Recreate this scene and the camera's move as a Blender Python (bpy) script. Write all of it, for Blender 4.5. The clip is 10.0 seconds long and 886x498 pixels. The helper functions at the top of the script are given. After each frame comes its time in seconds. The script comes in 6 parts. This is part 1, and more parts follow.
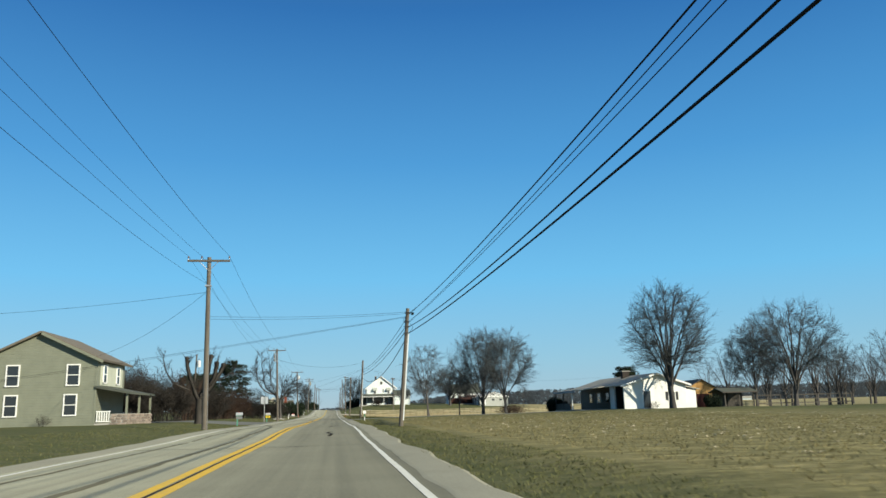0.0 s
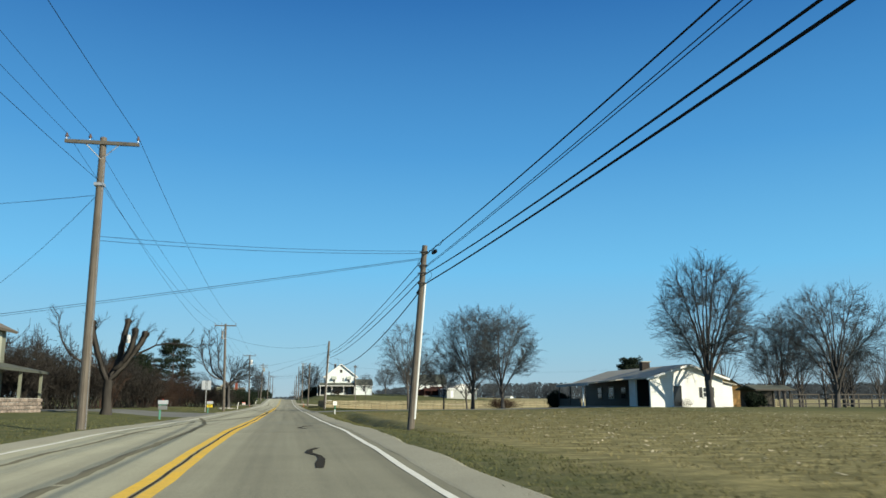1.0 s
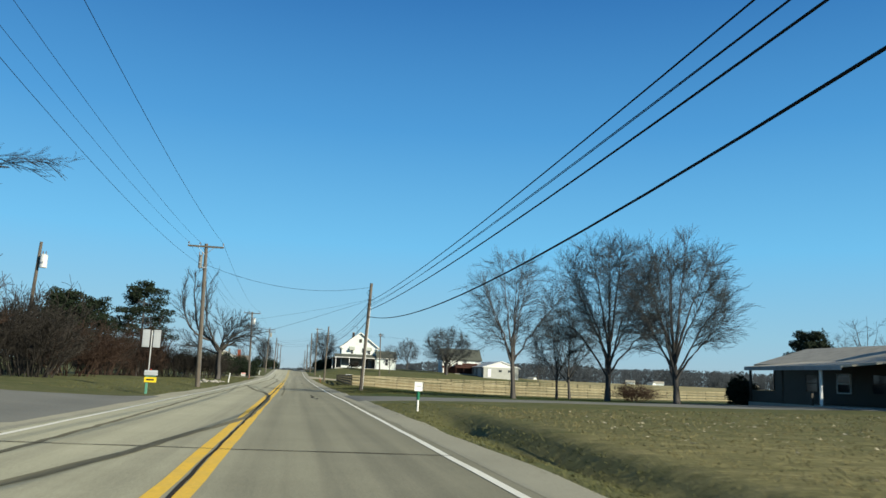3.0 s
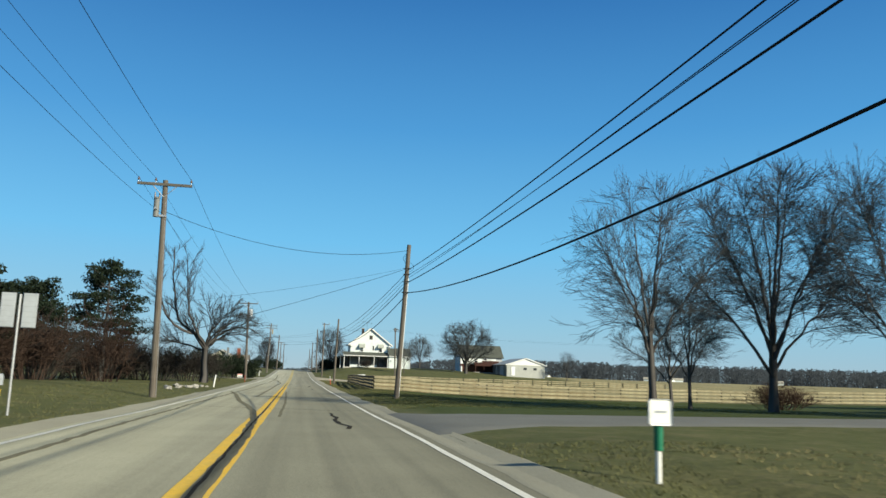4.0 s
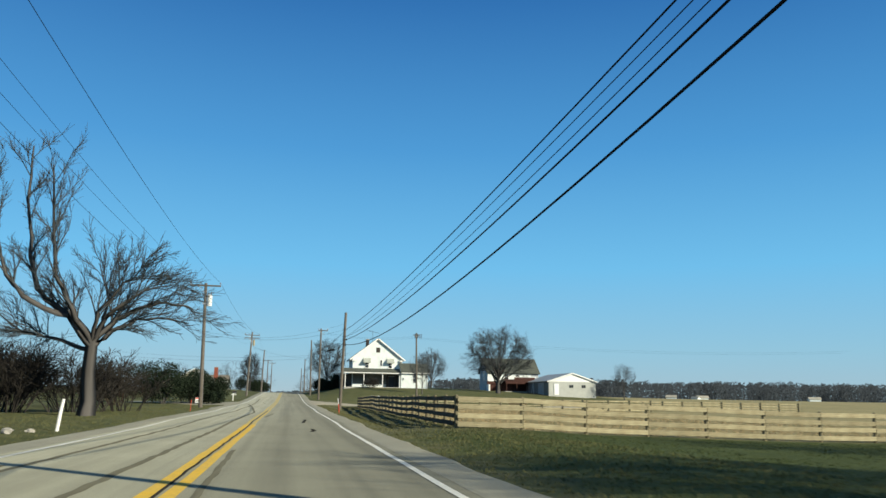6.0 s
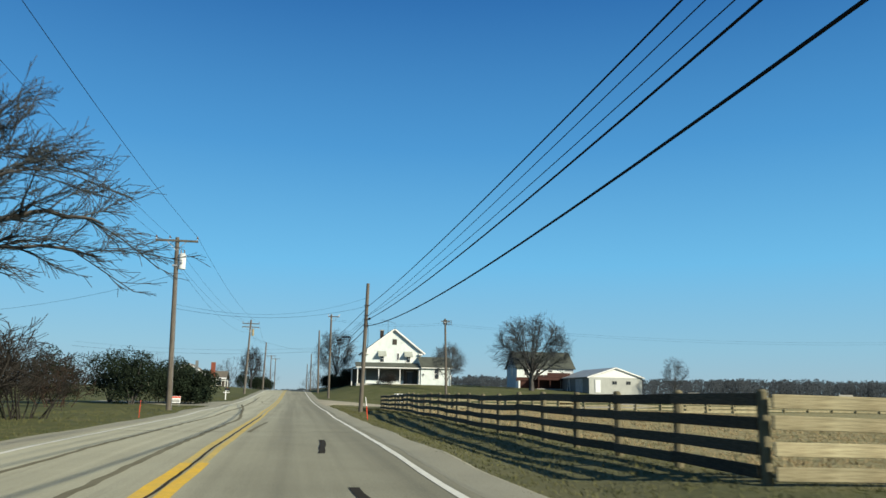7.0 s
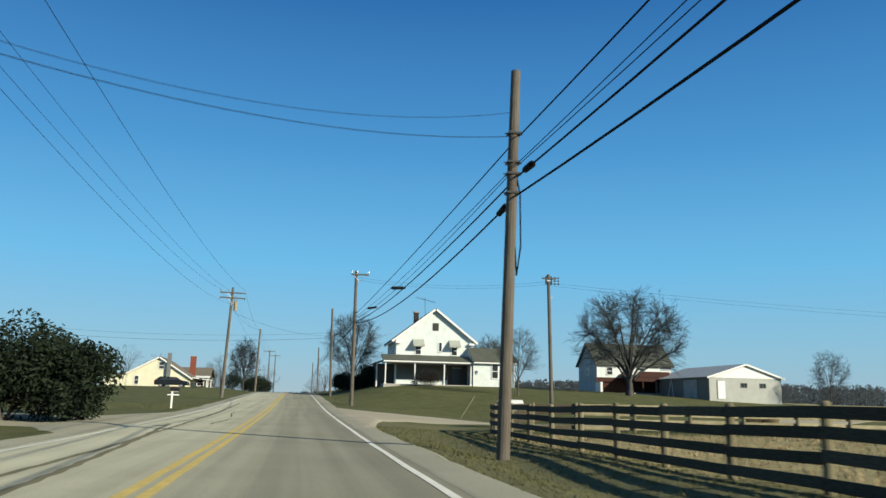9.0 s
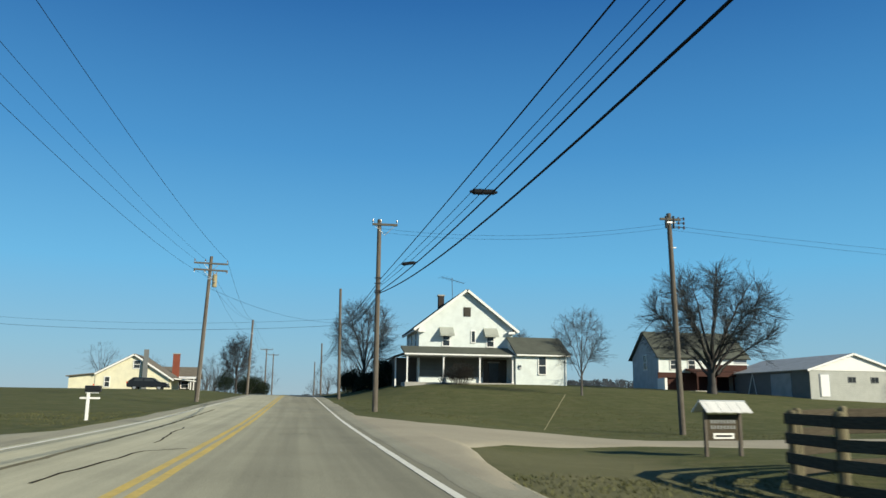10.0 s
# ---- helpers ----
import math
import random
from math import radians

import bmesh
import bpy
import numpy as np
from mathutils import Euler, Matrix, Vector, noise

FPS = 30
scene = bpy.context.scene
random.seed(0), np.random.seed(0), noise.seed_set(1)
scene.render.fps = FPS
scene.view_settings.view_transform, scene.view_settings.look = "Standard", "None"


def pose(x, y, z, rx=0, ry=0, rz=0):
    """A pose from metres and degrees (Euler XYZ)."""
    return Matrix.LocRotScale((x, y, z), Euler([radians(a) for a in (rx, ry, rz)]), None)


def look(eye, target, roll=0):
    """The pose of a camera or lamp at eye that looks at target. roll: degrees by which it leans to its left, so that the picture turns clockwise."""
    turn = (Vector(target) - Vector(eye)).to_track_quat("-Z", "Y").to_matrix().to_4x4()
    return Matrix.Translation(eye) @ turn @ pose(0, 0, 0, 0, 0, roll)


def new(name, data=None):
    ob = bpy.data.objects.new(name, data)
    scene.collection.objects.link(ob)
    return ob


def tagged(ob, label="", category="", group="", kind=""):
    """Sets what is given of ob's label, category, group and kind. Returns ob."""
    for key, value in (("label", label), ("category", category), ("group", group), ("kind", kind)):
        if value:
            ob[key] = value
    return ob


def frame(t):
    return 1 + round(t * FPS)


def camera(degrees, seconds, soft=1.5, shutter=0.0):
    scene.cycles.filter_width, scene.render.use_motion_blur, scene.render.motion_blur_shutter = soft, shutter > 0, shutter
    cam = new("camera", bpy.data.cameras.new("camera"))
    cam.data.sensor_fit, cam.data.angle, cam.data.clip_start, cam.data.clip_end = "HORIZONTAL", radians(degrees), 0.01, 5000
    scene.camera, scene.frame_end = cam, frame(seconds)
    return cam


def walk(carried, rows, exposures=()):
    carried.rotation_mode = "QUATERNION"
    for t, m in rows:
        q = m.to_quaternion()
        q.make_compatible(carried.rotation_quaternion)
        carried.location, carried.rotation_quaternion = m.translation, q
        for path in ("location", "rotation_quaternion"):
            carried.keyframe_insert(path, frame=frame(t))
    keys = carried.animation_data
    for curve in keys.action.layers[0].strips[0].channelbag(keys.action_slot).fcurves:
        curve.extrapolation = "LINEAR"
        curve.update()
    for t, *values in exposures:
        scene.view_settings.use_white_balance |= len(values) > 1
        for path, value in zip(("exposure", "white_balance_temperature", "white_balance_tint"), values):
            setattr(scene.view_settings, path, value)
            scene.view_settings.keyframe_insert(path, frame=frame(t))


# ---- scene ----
cam = camera(58.0, 10.0, shutter=0.15)
PATH = [
    (0, (2.349, 0.649, 0.902), (2.62, 2.591, 1.296), -1.4),
    (0.5, (1.873, 9.794, 0.921), (2.208, 11.727, 1.313), -1.5),
    (1, (1.637, 20.037, 1.016), (2.01, 21.966, 1.39), -0.0),
    (1.5, (1.528, 29.779, 1.118), (1.927, 31.708, 1.46), 1.5),
    (2, (1.452, 39.532, 1.195), (1.866, 41.465, 1.501), 2.6),
    (2.5, (1.35, 48.993, 1.175), (1.739, 50.931, 1.483), 2.3),
    (3, (1.061, 58.426, 1.168), (1.409, 60.37, 1.488), 2.4),
    (4.5, (0.987, 87.469, 1.226), (1.338, 89.413, 1.541), 1.5),
    (5, (1.117, 96.431, 1.12), (1.479, 98.367, 1.465), 1.1),
    (5.5, (1.304, 106.685, 1.042), (1.669, 108.617, 1.411), 1.0),
    (7, (1.516, 136.162, 1.026), (1.867, 138.097, 1.389), 0.9),
    (7.5, (1.604, 145.436, 1.108), (1.947, 147.373, 1.47), 1.4),
    (8, (1.7, 155.918, 1.057), (2.041, 157.853, 1.429), 1.0),
    (8.5, (1.647, 165.785, 1.058), (1.983, 167.721, 1.428), 1.5),
    (9, (1.672, 175.682, 1.113), (2.012, 177.617, 1.486), 1.3),
    (9.5, (1.729, 185.558, 1.111), (2.068, 187.493, 1.485), 1.0),
    (10, (1.755, 195.156, 1.104), (2.096, 197.09, 1.481), 0.7),
]
walk(cam, [(t, look(eye, target, roll)) for t, eye, target, roll in PATH], exposures=[(0.0, 0.52), (5.5, 0.50), (7.0, 0.44), (9.0, 0.42), (10.0, 0.34)])

# ---- world, sun, exposure ----
SUN_TO = Vector((1.0, -1.0, 0.62))
SUN_EL = math.atan2(SUN_TO.z, math.hypot(SUN_TO.x, SUN_TO.y))
world = bpy.data.worlds.new("clear_winter_sky")
scene.world = world
world.use_nodes = True
wn = world.node_tree.nodes
sky = wn.new("ShaderNodeTexSky")
sky.sky_type = "NISHITA"
sky.sun_disc = False
sky.sun_elevation = SUN_EL
sky.sun_rotation = radians(135)
sky.altitude = 200
sky.air_density = 1.0
sky.dust_density = 0.0
sky.ozone_density = 5.0
# pale haze low down, deep blue overhead
up = wn.new("ShaderNodeSeparateXYZ")
world.node_tree.links.new(wn.new("ShaderNodeTexCoord").outputs["Generated"], up.inputs[0])
band = wn.new("ShaderNodeValToRGB")
SKY = ((0.0, (0.38, 0.545, 0.65)), (0.06, (0.30, 0.585, 0.76)), (0.16, (0.17, 0.56, 0.90)), (0.30, (0.078, 0.355, 0.73)), (0.47, (0.027, 0.174, 0.485)), (0.62, (0.050, 0.115, 0.235)), (1.0, (0.065, 0.110, 0.185)))
while len(band.color_ramp.elements) < len(SKY):
    band.color_ramp.elements.new(0.5)
for e, (p, col) in zip(band.color_ramp.elements, SKY):
    e.position, e.color = p, (*col, 1)
world.node_tree.links.new(up.outputs["Z"], band.inputs["Fac"])
dim = wn.new("ShaderNodeVectorMath")
dim.operation = "SCALE"
dim.inputs[3].default_value = 0.12
world.node_tree.links.new(sky.outputs["Color"], dim.inputs[0])
blend = wn.new("ShaderNodeMix")
blend.data_type = "RGBA"
blend.inputs[0].default_value = 0.9
world.node_tree.links.new(dim.outputs[0], blend.inputs[6])
world.node_tree.links.new(band.outputs["Color"], blend.inputs[7])
world.node_tree.links.new(blend.outputs[2], wn["Background"].inputs["Color"])
wn["Background"].inputs["Strength"].default_value = 0.68
sun = new("sun", bpy.data.lights.new("sun", "SUN"))
sun.data.energy = 5.0
sun.data.angle = radians(0.53)
sun.data.color = (1.0, 0.93, 0.72)
sun.matrix_world = look(SUN_TO * 100, (0, 0, 0))


# ---- materials ----
def nodes_of(name):
    m = bpy.data.materials.new(name)
    m.use_nodes = True
    n = m.node_tree.nodes
    return m, n, m.node_tree.links, n["Principled BSDF"]


def ramp(n, links, fac, stops):
    r = n.new("ShaderNodeValToRGB")
    el = r.color_ramp.elements
    while len(el) < len(stops):
        el.new(0.5)
    for e, (p, c) in zip(el, stops):
        e.position, e.color = p, (*c, 1)
    links.new(fac, r.inputs["Fac"])
    return r.outputs["Color"]


def noise_tex(n, links, coord, scale, detail=4.0, rough=0.6):
    t = n.new("ShaderNodeTexNoise")
    t.inputs["Scale"].default_value = scale
    t.inputs["Detail"].default_value = detail
    t.inputs["Roughness"].default_value = rough
    links.new(coord, t.inputs["Vector"])
    return t.outputs["Fac"]


def mix(n, links, fac, a, b, blend="MIX"):
    m = n.new("ShaderNodeMix")
    m.data_type, m.blend_type = "RGBA", blend
    for sock, v in ((m.inputs[0], fac), (m.inputs[6], a), (m.inputs[7], b)):
        if isinstance(v, bpy.types.NodeSocket):
            links.new(v, sock)
        elif isinstance(v, (int, float)):
            sock.default_value = v
        else:
            sock.default_value = (*v, 1)
    return m.outputs[2]


def scaled(n, links, coord, v):
    m = n.new("ShaderNodeMapping")
    m.inputs["Scale"].default_value = v
    links.new(coord, m.inputs["Vector"])
    return m.outputs["Vector"]


def bump(n, links, bsdf, height, strength, distance=0.02):
    b = n.new("ShaderNodeBump")
    b.inputs["Strength"].default_value = strength
    b.inputs["Distance"].default_value = distance
    links.new(height, b.inputs["Height"])
    links.new(b.outputs["Normal"], bsdf.inputs["Normal"])


def surface(name, base, rough=0.8, dark=0.7, light=1.15, fine=8.0, coarse=0.7, stretch=(1, 1, 1), relief=0.3, metal=0.0, by_object=0.0, tint=None):
    """A plain procedural surface: two scales of mottling, grain along a direction, fine relief."""
    m, n, links, b = nodes_of(name)
    pos = n.new("ShaderNodeTexCoord").outputs["Object"]
    v = scaled(n, links, pos, stretch)
    f1 = noise_tex(n, links, v, fine, 5)
    f2 = noise_tex(n, links, pos, coarse, 3)
    lo = tuple(c * dark for c in base)
    hi = tuple(min(1.0, c * light) for c in base)
    c1 = ramp(n, links, f1, ((0.3, lo), (0.7, hi)))
    c2 = ramp(n, links, f2, ((0.3, tint or lo), (0.65, base)))
    col = mix(n, links, 0.45, c1, c2)
    if by_object:
        info = n.new("ShaderNodeObjectInfo")
        shade = ramp(n, links, info.outputs["Random"], ((0, (1 - by_object,) * 3), (1, (1, 1, 1))))
        col = mix(n, links, 1.0, col, shade, "MULTIPLY")
    links.new(col, b.inputs["Base Color"])
    b.inputs["Roughness"].default_value = rough
    b.inputs["Specular IOR Level"].default_value = 0.5 if rough < 0.5 else (0.15 if rough < 0.9 else 0.04)
    b.inputs["Metallic"].default_value = metal
    if relief:
        bump(n, links, b, f1, relief)
    return m


def lapped(name, base, pitch=0.12, rough=0.6, axis=2, dirt=0.85, strength=0.5, shape="SAW"):
    """Lap siding or ribbed metal: courses as relief, with faint weathering."""
    m, n, links, b = nodes_of(name)
    pos = n.new("ShaderNodeTexCoord").outputs["Object"]
    sep = n.new("ShaderNodeSeparateXYZ")
    links.new(pos, sep.inputs[0])
    w = n.new("ShaderNodeMath")
    w.operation = "FRACT"
    d = n.new("ShaderNodeMath")
    d.operation = "DIVIDE"
    d.inputs[1].default_value = pitch
    links.new(sep.outputs[axis], d.inputs[0])
    links.new(d.outputs[0], w.inputs[0])
    f = noise_tex(n, links, pos, 1.3, 5)
    g = noise_tex(n, links, pos, 14.0, 4)
    c = ramp(n, links, f, ((0.3, tuple(x * dirt for x in base)), (0.6, base)))
    c = mix(n, links, 0.12, c, ramp(n, links, g, ((0.35, tuple(x * 0.6 for x in base)), (0.6, base))))
    joint = ramp(n, links, w.outputs[0], ((0.0, (0.55, 0.55, 0.55)), (0.12, (1, 1, 1))))
    c = mix(n, links, 0.6, c, mix(n, links, 1.0, c, joint, "MULTIPLY"))
    links.new(c, b.inputs["Base Color"])
    b.inputs["Roughness"].default_value = rough
    bump(n, links, b, w.outputs[0], strength, 0.03)
    return m


MAT = {}
MAT["white_siding"] = lapped("white_lap_siding", (0.71, 0.77, 0.76))
MAT["ranch_white"] = lapped("white_board_siding", (0.80, 0.80, 0.77), 0.2, dirt=0.9)
MAT["cream_siding"] = lapped("cream_lap_siding", (0.78, 0.74, 0.55))
MAT["sage_siding"] = lapped("sage_lap_siding", (0.215, 0.228, 0.175), 0.2, strength=0.9)
MAT["pale_sage"] = lapped("pale_sage_siding", (0.47, 0.49, 0.40), 0.2)
# dark brown siding; also carries painted shade under the porches
MAT["dark_and_shade_siding"] = lapped("dark_brown_and_shade_siding", (0.054, 0.046, 0.037), 0.15)
# cool grey for weathered things and for painted shade on the old house
MAT["old_siding"] = lapped("weathered_and_shade_grey_siding", (0.42, 0.45, 0.48), 0.13, dirt=0.75)
MAT["orange_wood"] = lapped("orange_board_siding", (0.55, 0.30, 0.09), 0.2)
MAT["white_trim"] = surface("white_trim", (0.80, 0.80, 0.78), 0.5, 0.9, 1.03, relief=0.05)
MAT["shingle"] = lapped("grey_green_shingle", (0.085, 0.094, 0.076), 0.16, 0.9, dirt=0.7, strength=0.8)
MAT["brown_shingle"] = lapped("brown_shingle", (0.16, 0.14, 0.11), 0.16, 0.9, dirt=0.75)
MAT["shed_roof"] = lapped("weathered_galvanised_roof", (0.42, 0.45, 0.46), 0.3, 0.55, axis=1, dirt=0.75)
MAT["metal_roof"] = lapped("pale_ribbed_metal_roof", (0.40, 0.375, 0.31), 0.45, 0.75, axis=1, dirt=0.7)
MAT["white_metal"] = lapped("white_ribbed_metal", (0.74, 0.74, 0.72), 0.23, 0.4, axis=0, dirt=0.85)
MAT["glass_dark"] = surface("dark_window_glass", (0.03, 0.035, 0.04), 0.08, 0.8, 1.2, relief=0.0)
MAT["brick"] = surface("red_brick_chimney", (0.23, 0.075, 0.05), 0.9, 0.6, 1.3, fine=14, relief=0.4)
MAT["dark_brick"] = surface("dark_brown_brick_chimney", (0.052, 0.044, 0.041), 0.9, 0.6, 1.3, fine=14, relief=0.4)
MAT["awning_metal"] = lapped("grey_green_awning_metal", (0.42, 0.44, 0.39), 0.16, 0.5, axis=0, dirt=0.8)
MAT["shed_block"] = lapped("grey_block_shed_wall", (0.43, 0.44, 0.41), 0.2, rough=0.85)
MAT["shed_side"] = lapped("dull_grey_metal_side", (0.16, 0.17, 0.17), 0.3, 0.6, axis=1)
# siding grey with the porch shade put into it
MAT["porch_wall"] = surface("shaded_porch_siding", (0.19, 0.20, 0.185), 0.8, 0.75, 1.1, 6, 0.7, (0.3, 1, 4), 0.2, by_object=0.25)
MAT["red_brown"] = surface("faded_red_brown_boards", (0.065, 0.030, 0.025), 0.8, 0.6, 1.3)
MAT["dark_red"] = surface("dark_red_painted_wood", (0.075, 0.025, 0.02), 0.7, 0.7, 1.2)
MAT["pole_wood"] = surface("weathered_utility_pole_wood", (0.146, 0.130, 0.110), 0.9, 0.38, 1.4, 9, 1.1, (4, 4, 0.10), 0.8, tint=(0.080, 0.062, 0.050))
MAT["arm_wood"] = surface("grey_crossarm_wood", (0.12, 0.113, 0.10), 0.9, 0.6, 1.2, 10, 1, (0.3, 3, 3), 0.4)
MAT["insulator"] = surface("brown_porcelain", (0.10, 0.06, 0.04), 0.25, 0.9, 1.1, relief=0.0)
MAT["wire"] = surface("black_cable_sheath", (0.006, 0.007, 0.009), 0.8, 0.8, 1.2, relief=0.0)
MAT["galv"] = surface("galvanised_steel", (0.45, 0.46, 0.47), 0.45, 0.8, 1.1, metal=0.6, relief=0.05)
MAT["can_white"] = surface("pale_grey_transformer_paint", (0.62, 0.64, 0.64), 0.4, 0.85, 1.05, relief=0.02)
MAT["brass_can"] = surface("dull_yellowed_tank_paint", (0.34, 0.29, 0.17), 0.5, 0.7, 1.1, relief=0.02)
MAT["fence_wood"] = surface("dark_fence_board", (0.095, 0.080, 0.056), 0.85, 0.5, 1.5, 6, 0.8, (1, 0.5, 6), 0.5, by_object=0.35)
MAT["post_wood"] = surface("tan_round_fence_post", (0.25, 0.222, 0.145), 0.9, 0.6, 1.2, 8, 1.0, (4, 4, 0.6), 0.5, by_object=0.35)
MAT["pale_board"] = surface("pale_fence_board", (0.43, 0.385, 0.25), 0.9, 0.35, 1.25, 5, 1.6, (0.4, 1, 6), 0.5, by_object=0.3, tint=(0.27, 0.21, 0.12))
MAT["bark"] = surface("grey_brown_bark", (0.098, 0.092, 0.088), 0.95, 0.5, 1.3, 9, 0.8, (2, 2, 0.5), 0.6)
MAT["dark_bark"] = surface("dark_rough_bark", (0.055, 0.050, 0.045), 0.95, 0.5, 1.4, 9, 0.8, (2, 2, 0.5), 0.6)
MAT["twig"] = surface("bare_twig_bark", (0.078, 0.087, 0.093), 0.95, 0.7, 1.25, 3, 0.3, relief=0.0)
# cool slate bark: distance haze over the far woods is put into the colour
MAT["far_twig"] = surface("hazed_woodland_bark", (0.047, 0.056, 0.067), 0.95, 0.7, 1.2, 1, 0.05, relief=0.0)
MAT["brush"] = surface("brown_leafless_brush", (0.047, 0.043, 0.039), 0.95, 0.6, 1.3, 2, 0.25, relief=0.0)
MAT["red_brush"] = surface("red_brown_brush", (0.064, 0.043, 0.034), 0.95, 0.6, 1.3, 2, 0.25, relief=0.0)
MAT["needle"] = surface("dark_conifer_needles", (0.015, 0.024, 0.013), 0.8, 0.5, 1.6, 1.5, 0.3, relief=0.0)
MAT["straw_tuft"] = surface("dry_ornamental_grass", (0.36, 0.28, 0.16), 0.9, 0.7, 1.2, 4, 0.5, relief=0.0)
MAT["rock"] = surface("pale_limestone_rock", (0.42, 0.40, 0.36), 0.9, 0.6, 1.15, 5, 1.2, relief=0.6)
MAT["pink_stone"] = surface("pale_pinkish_field_stone", (0.40, 0.33, 0.28), 0.9, 0.55, 1.2, 6, 1.5, relief=0.5, by_object=0.5)
MAT["green_paint"] = surface("green_plastic", (0.02, 0.16, 0.09), 0.5, 0.9, 1.1, relief=0.0)
MAT["teal_paint"] = surface("dull_green_post_paint", (0.10, 0.27, 0.20), 0.7, 0.8, 1.1, relief=0.0)
MAT["guy_plastic"] = surface("faded_yellow_guy_guard", (0.45, 0.40, 0.26), 0.6, 0.85, 1.05, relief=0.0)
MAT["black_paint"] = surface("black_painted_metal", (0.015, 0.015, 0.016), 0.4, 0.8, 1.2, relief=0.0)
MAT["yellow_plastic"] = surface("yellow_plastic", (0.75, 0.55, 0.03), 0.5, 0.9, 1.05, relief=0.0)
MAT["red_plastic"] = surface("orange_red_marker_plastic", (0.70, 0.08, 0.04), 0.5, 0.85, 1.05, relief=0.0)
MAT["sign_white"] = surface("white_sign_board", (0.78, 0.78, 0.76), 0.5, 0.92, 1.03, relief=0.0)
MAT["ink"] = surface("dark_sign_ink", (0.03, 0.03, 0.03), 0.6, 0.9, 1.1, relief=0.0)
MAT["car_black"] = surface("black_car_paint", (0.012, 0.013, 0.016), 0.15, 0.9, 1.1, relief=0.0)
MAT["rubber"] = surface("black_tyre_rubber", (0.02, 0.02, 0.02), 0.9, 0.8, 1.2, relief=0.1)
MAT["concrete"] = surface("grey_concrete", (0.38, 0.37, 0.34), 0.9, 0.75, 1.1, 12, 0.8)
MAT["tar"] = surface("black_crack_sealer", (0.042, 0.037, 0.029), 0.9, 0.8, 1.3, 20, 2, relief=0.1)
MAT["skid"] = surface("dark_tyre_mark", (0.185, 0.172, 0.118), 0.95, 0.75, 1.25, 6, 0.7, (3, 0.2, 1), relief=0.1)
MAT["line_white"] = surface("worn_white_road_paint", (0.80, 0.79, 0.70), 0.7, 0.75, 1.05, 14, 1.5, relief=0.1, tint=(0.62, 0.60, 0.52))
MAT["faded_yellow"] = surface("faded_yellow_road_paint", (0.66, 0.49, 0.14), 0.8, 0.6, 1.1, 10, 0.9, relief=0.1, tint=(0.42, 0.36, 0.18))
MAT["line_yellow"] = surface("worn_yellow_road_paint", (0.82, 0.51, 0.05), 0.7, 0.7, 1.1, 14, 1.2, relief=0.1, tint=(0.60, 0.44, 0.14))


def road_material(name, base, streak=True):
    m, n, links, b = nodes_of(name)
    pos = n.new("ShaderNodeTexCoord").outputs["Object"]
    grain = noise_tex(n, links, pos, 45, 3)
    patch = noise_tex(n, links, pos, 0.35, 4)
    lanes = noise_tex(n, links, scaled(n, links, pos, (1.1, 0.012, 1)), 1.6, 3)
    c = ramp(n, links, grain, ((0.25, tuple(v * 0.62 for v in base)), (0.75, tuple(v * 1.3 for v in base))))
    c = mix(n, links, 0.35, c, ramp(n, links, patch, ((0.3, tuple(v * 0.7 for v in base)), (0.7, tuple(v * 1.15 for v in base)))))
    if streak:
        # the oncoming lane is paler than the other
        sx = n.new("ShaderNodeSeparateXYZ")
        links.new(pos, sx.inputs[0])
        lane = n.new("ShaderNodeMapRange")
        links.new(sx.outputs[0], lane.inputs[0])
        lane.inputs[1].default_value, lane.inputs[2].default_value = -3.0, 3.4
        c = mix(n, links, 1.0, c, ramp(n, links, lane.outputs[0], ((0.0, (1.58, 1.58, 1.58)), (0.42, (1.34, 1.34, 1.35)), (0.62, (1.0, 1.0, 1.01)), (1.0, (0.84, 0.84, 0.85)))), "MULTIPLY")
        # paler paving further on
        later = n.new("ShaderNodeMapRange")
        links.new(sx.outputs[1], later.inputs[0])
        later.inputs[1].default_value, later.inputs[2].default_value = 125, 165
        c = mix(n, links, 1.0, c, ramp(n, links, later.outputs[0], ((0.0, (1.0, 1.0, 1.0)), (1.0, (1.17, 1.17, 1.20)))), "MULTIPLY")
        c = mix(n, links, 0.55, c, mix(n, links, 1.0, c, ramp(n, links, lanes, ((0.35, (0.70, 0.70, 0.70)), (0.6, (1.1, 1.1, 1.08)))), "MULTIPLY"))
    links.new(c, b.inputs["Base Color"])
    b.inputs["Roughness"].default_value = 0.95
    b.inputs["Specular IOR Level"].default_value = 0.12
    bump(n, links, b, grain, 0.25, 0.01)
    return m


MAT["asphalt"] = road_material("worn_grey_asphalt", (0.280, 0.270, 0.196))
MAT["drive_asphalt"] = road_material("driveway_asphalt", (0.180, 0.182, 0.165), False)
MAT["gravel"] = road_material("pale_limestone_gravel", (0.40, 0.36, 0.27), False)
MAT["shoulder"] = road_material("dusty_shoulder_gravel", (0.345, 0.330, 0.252), False)


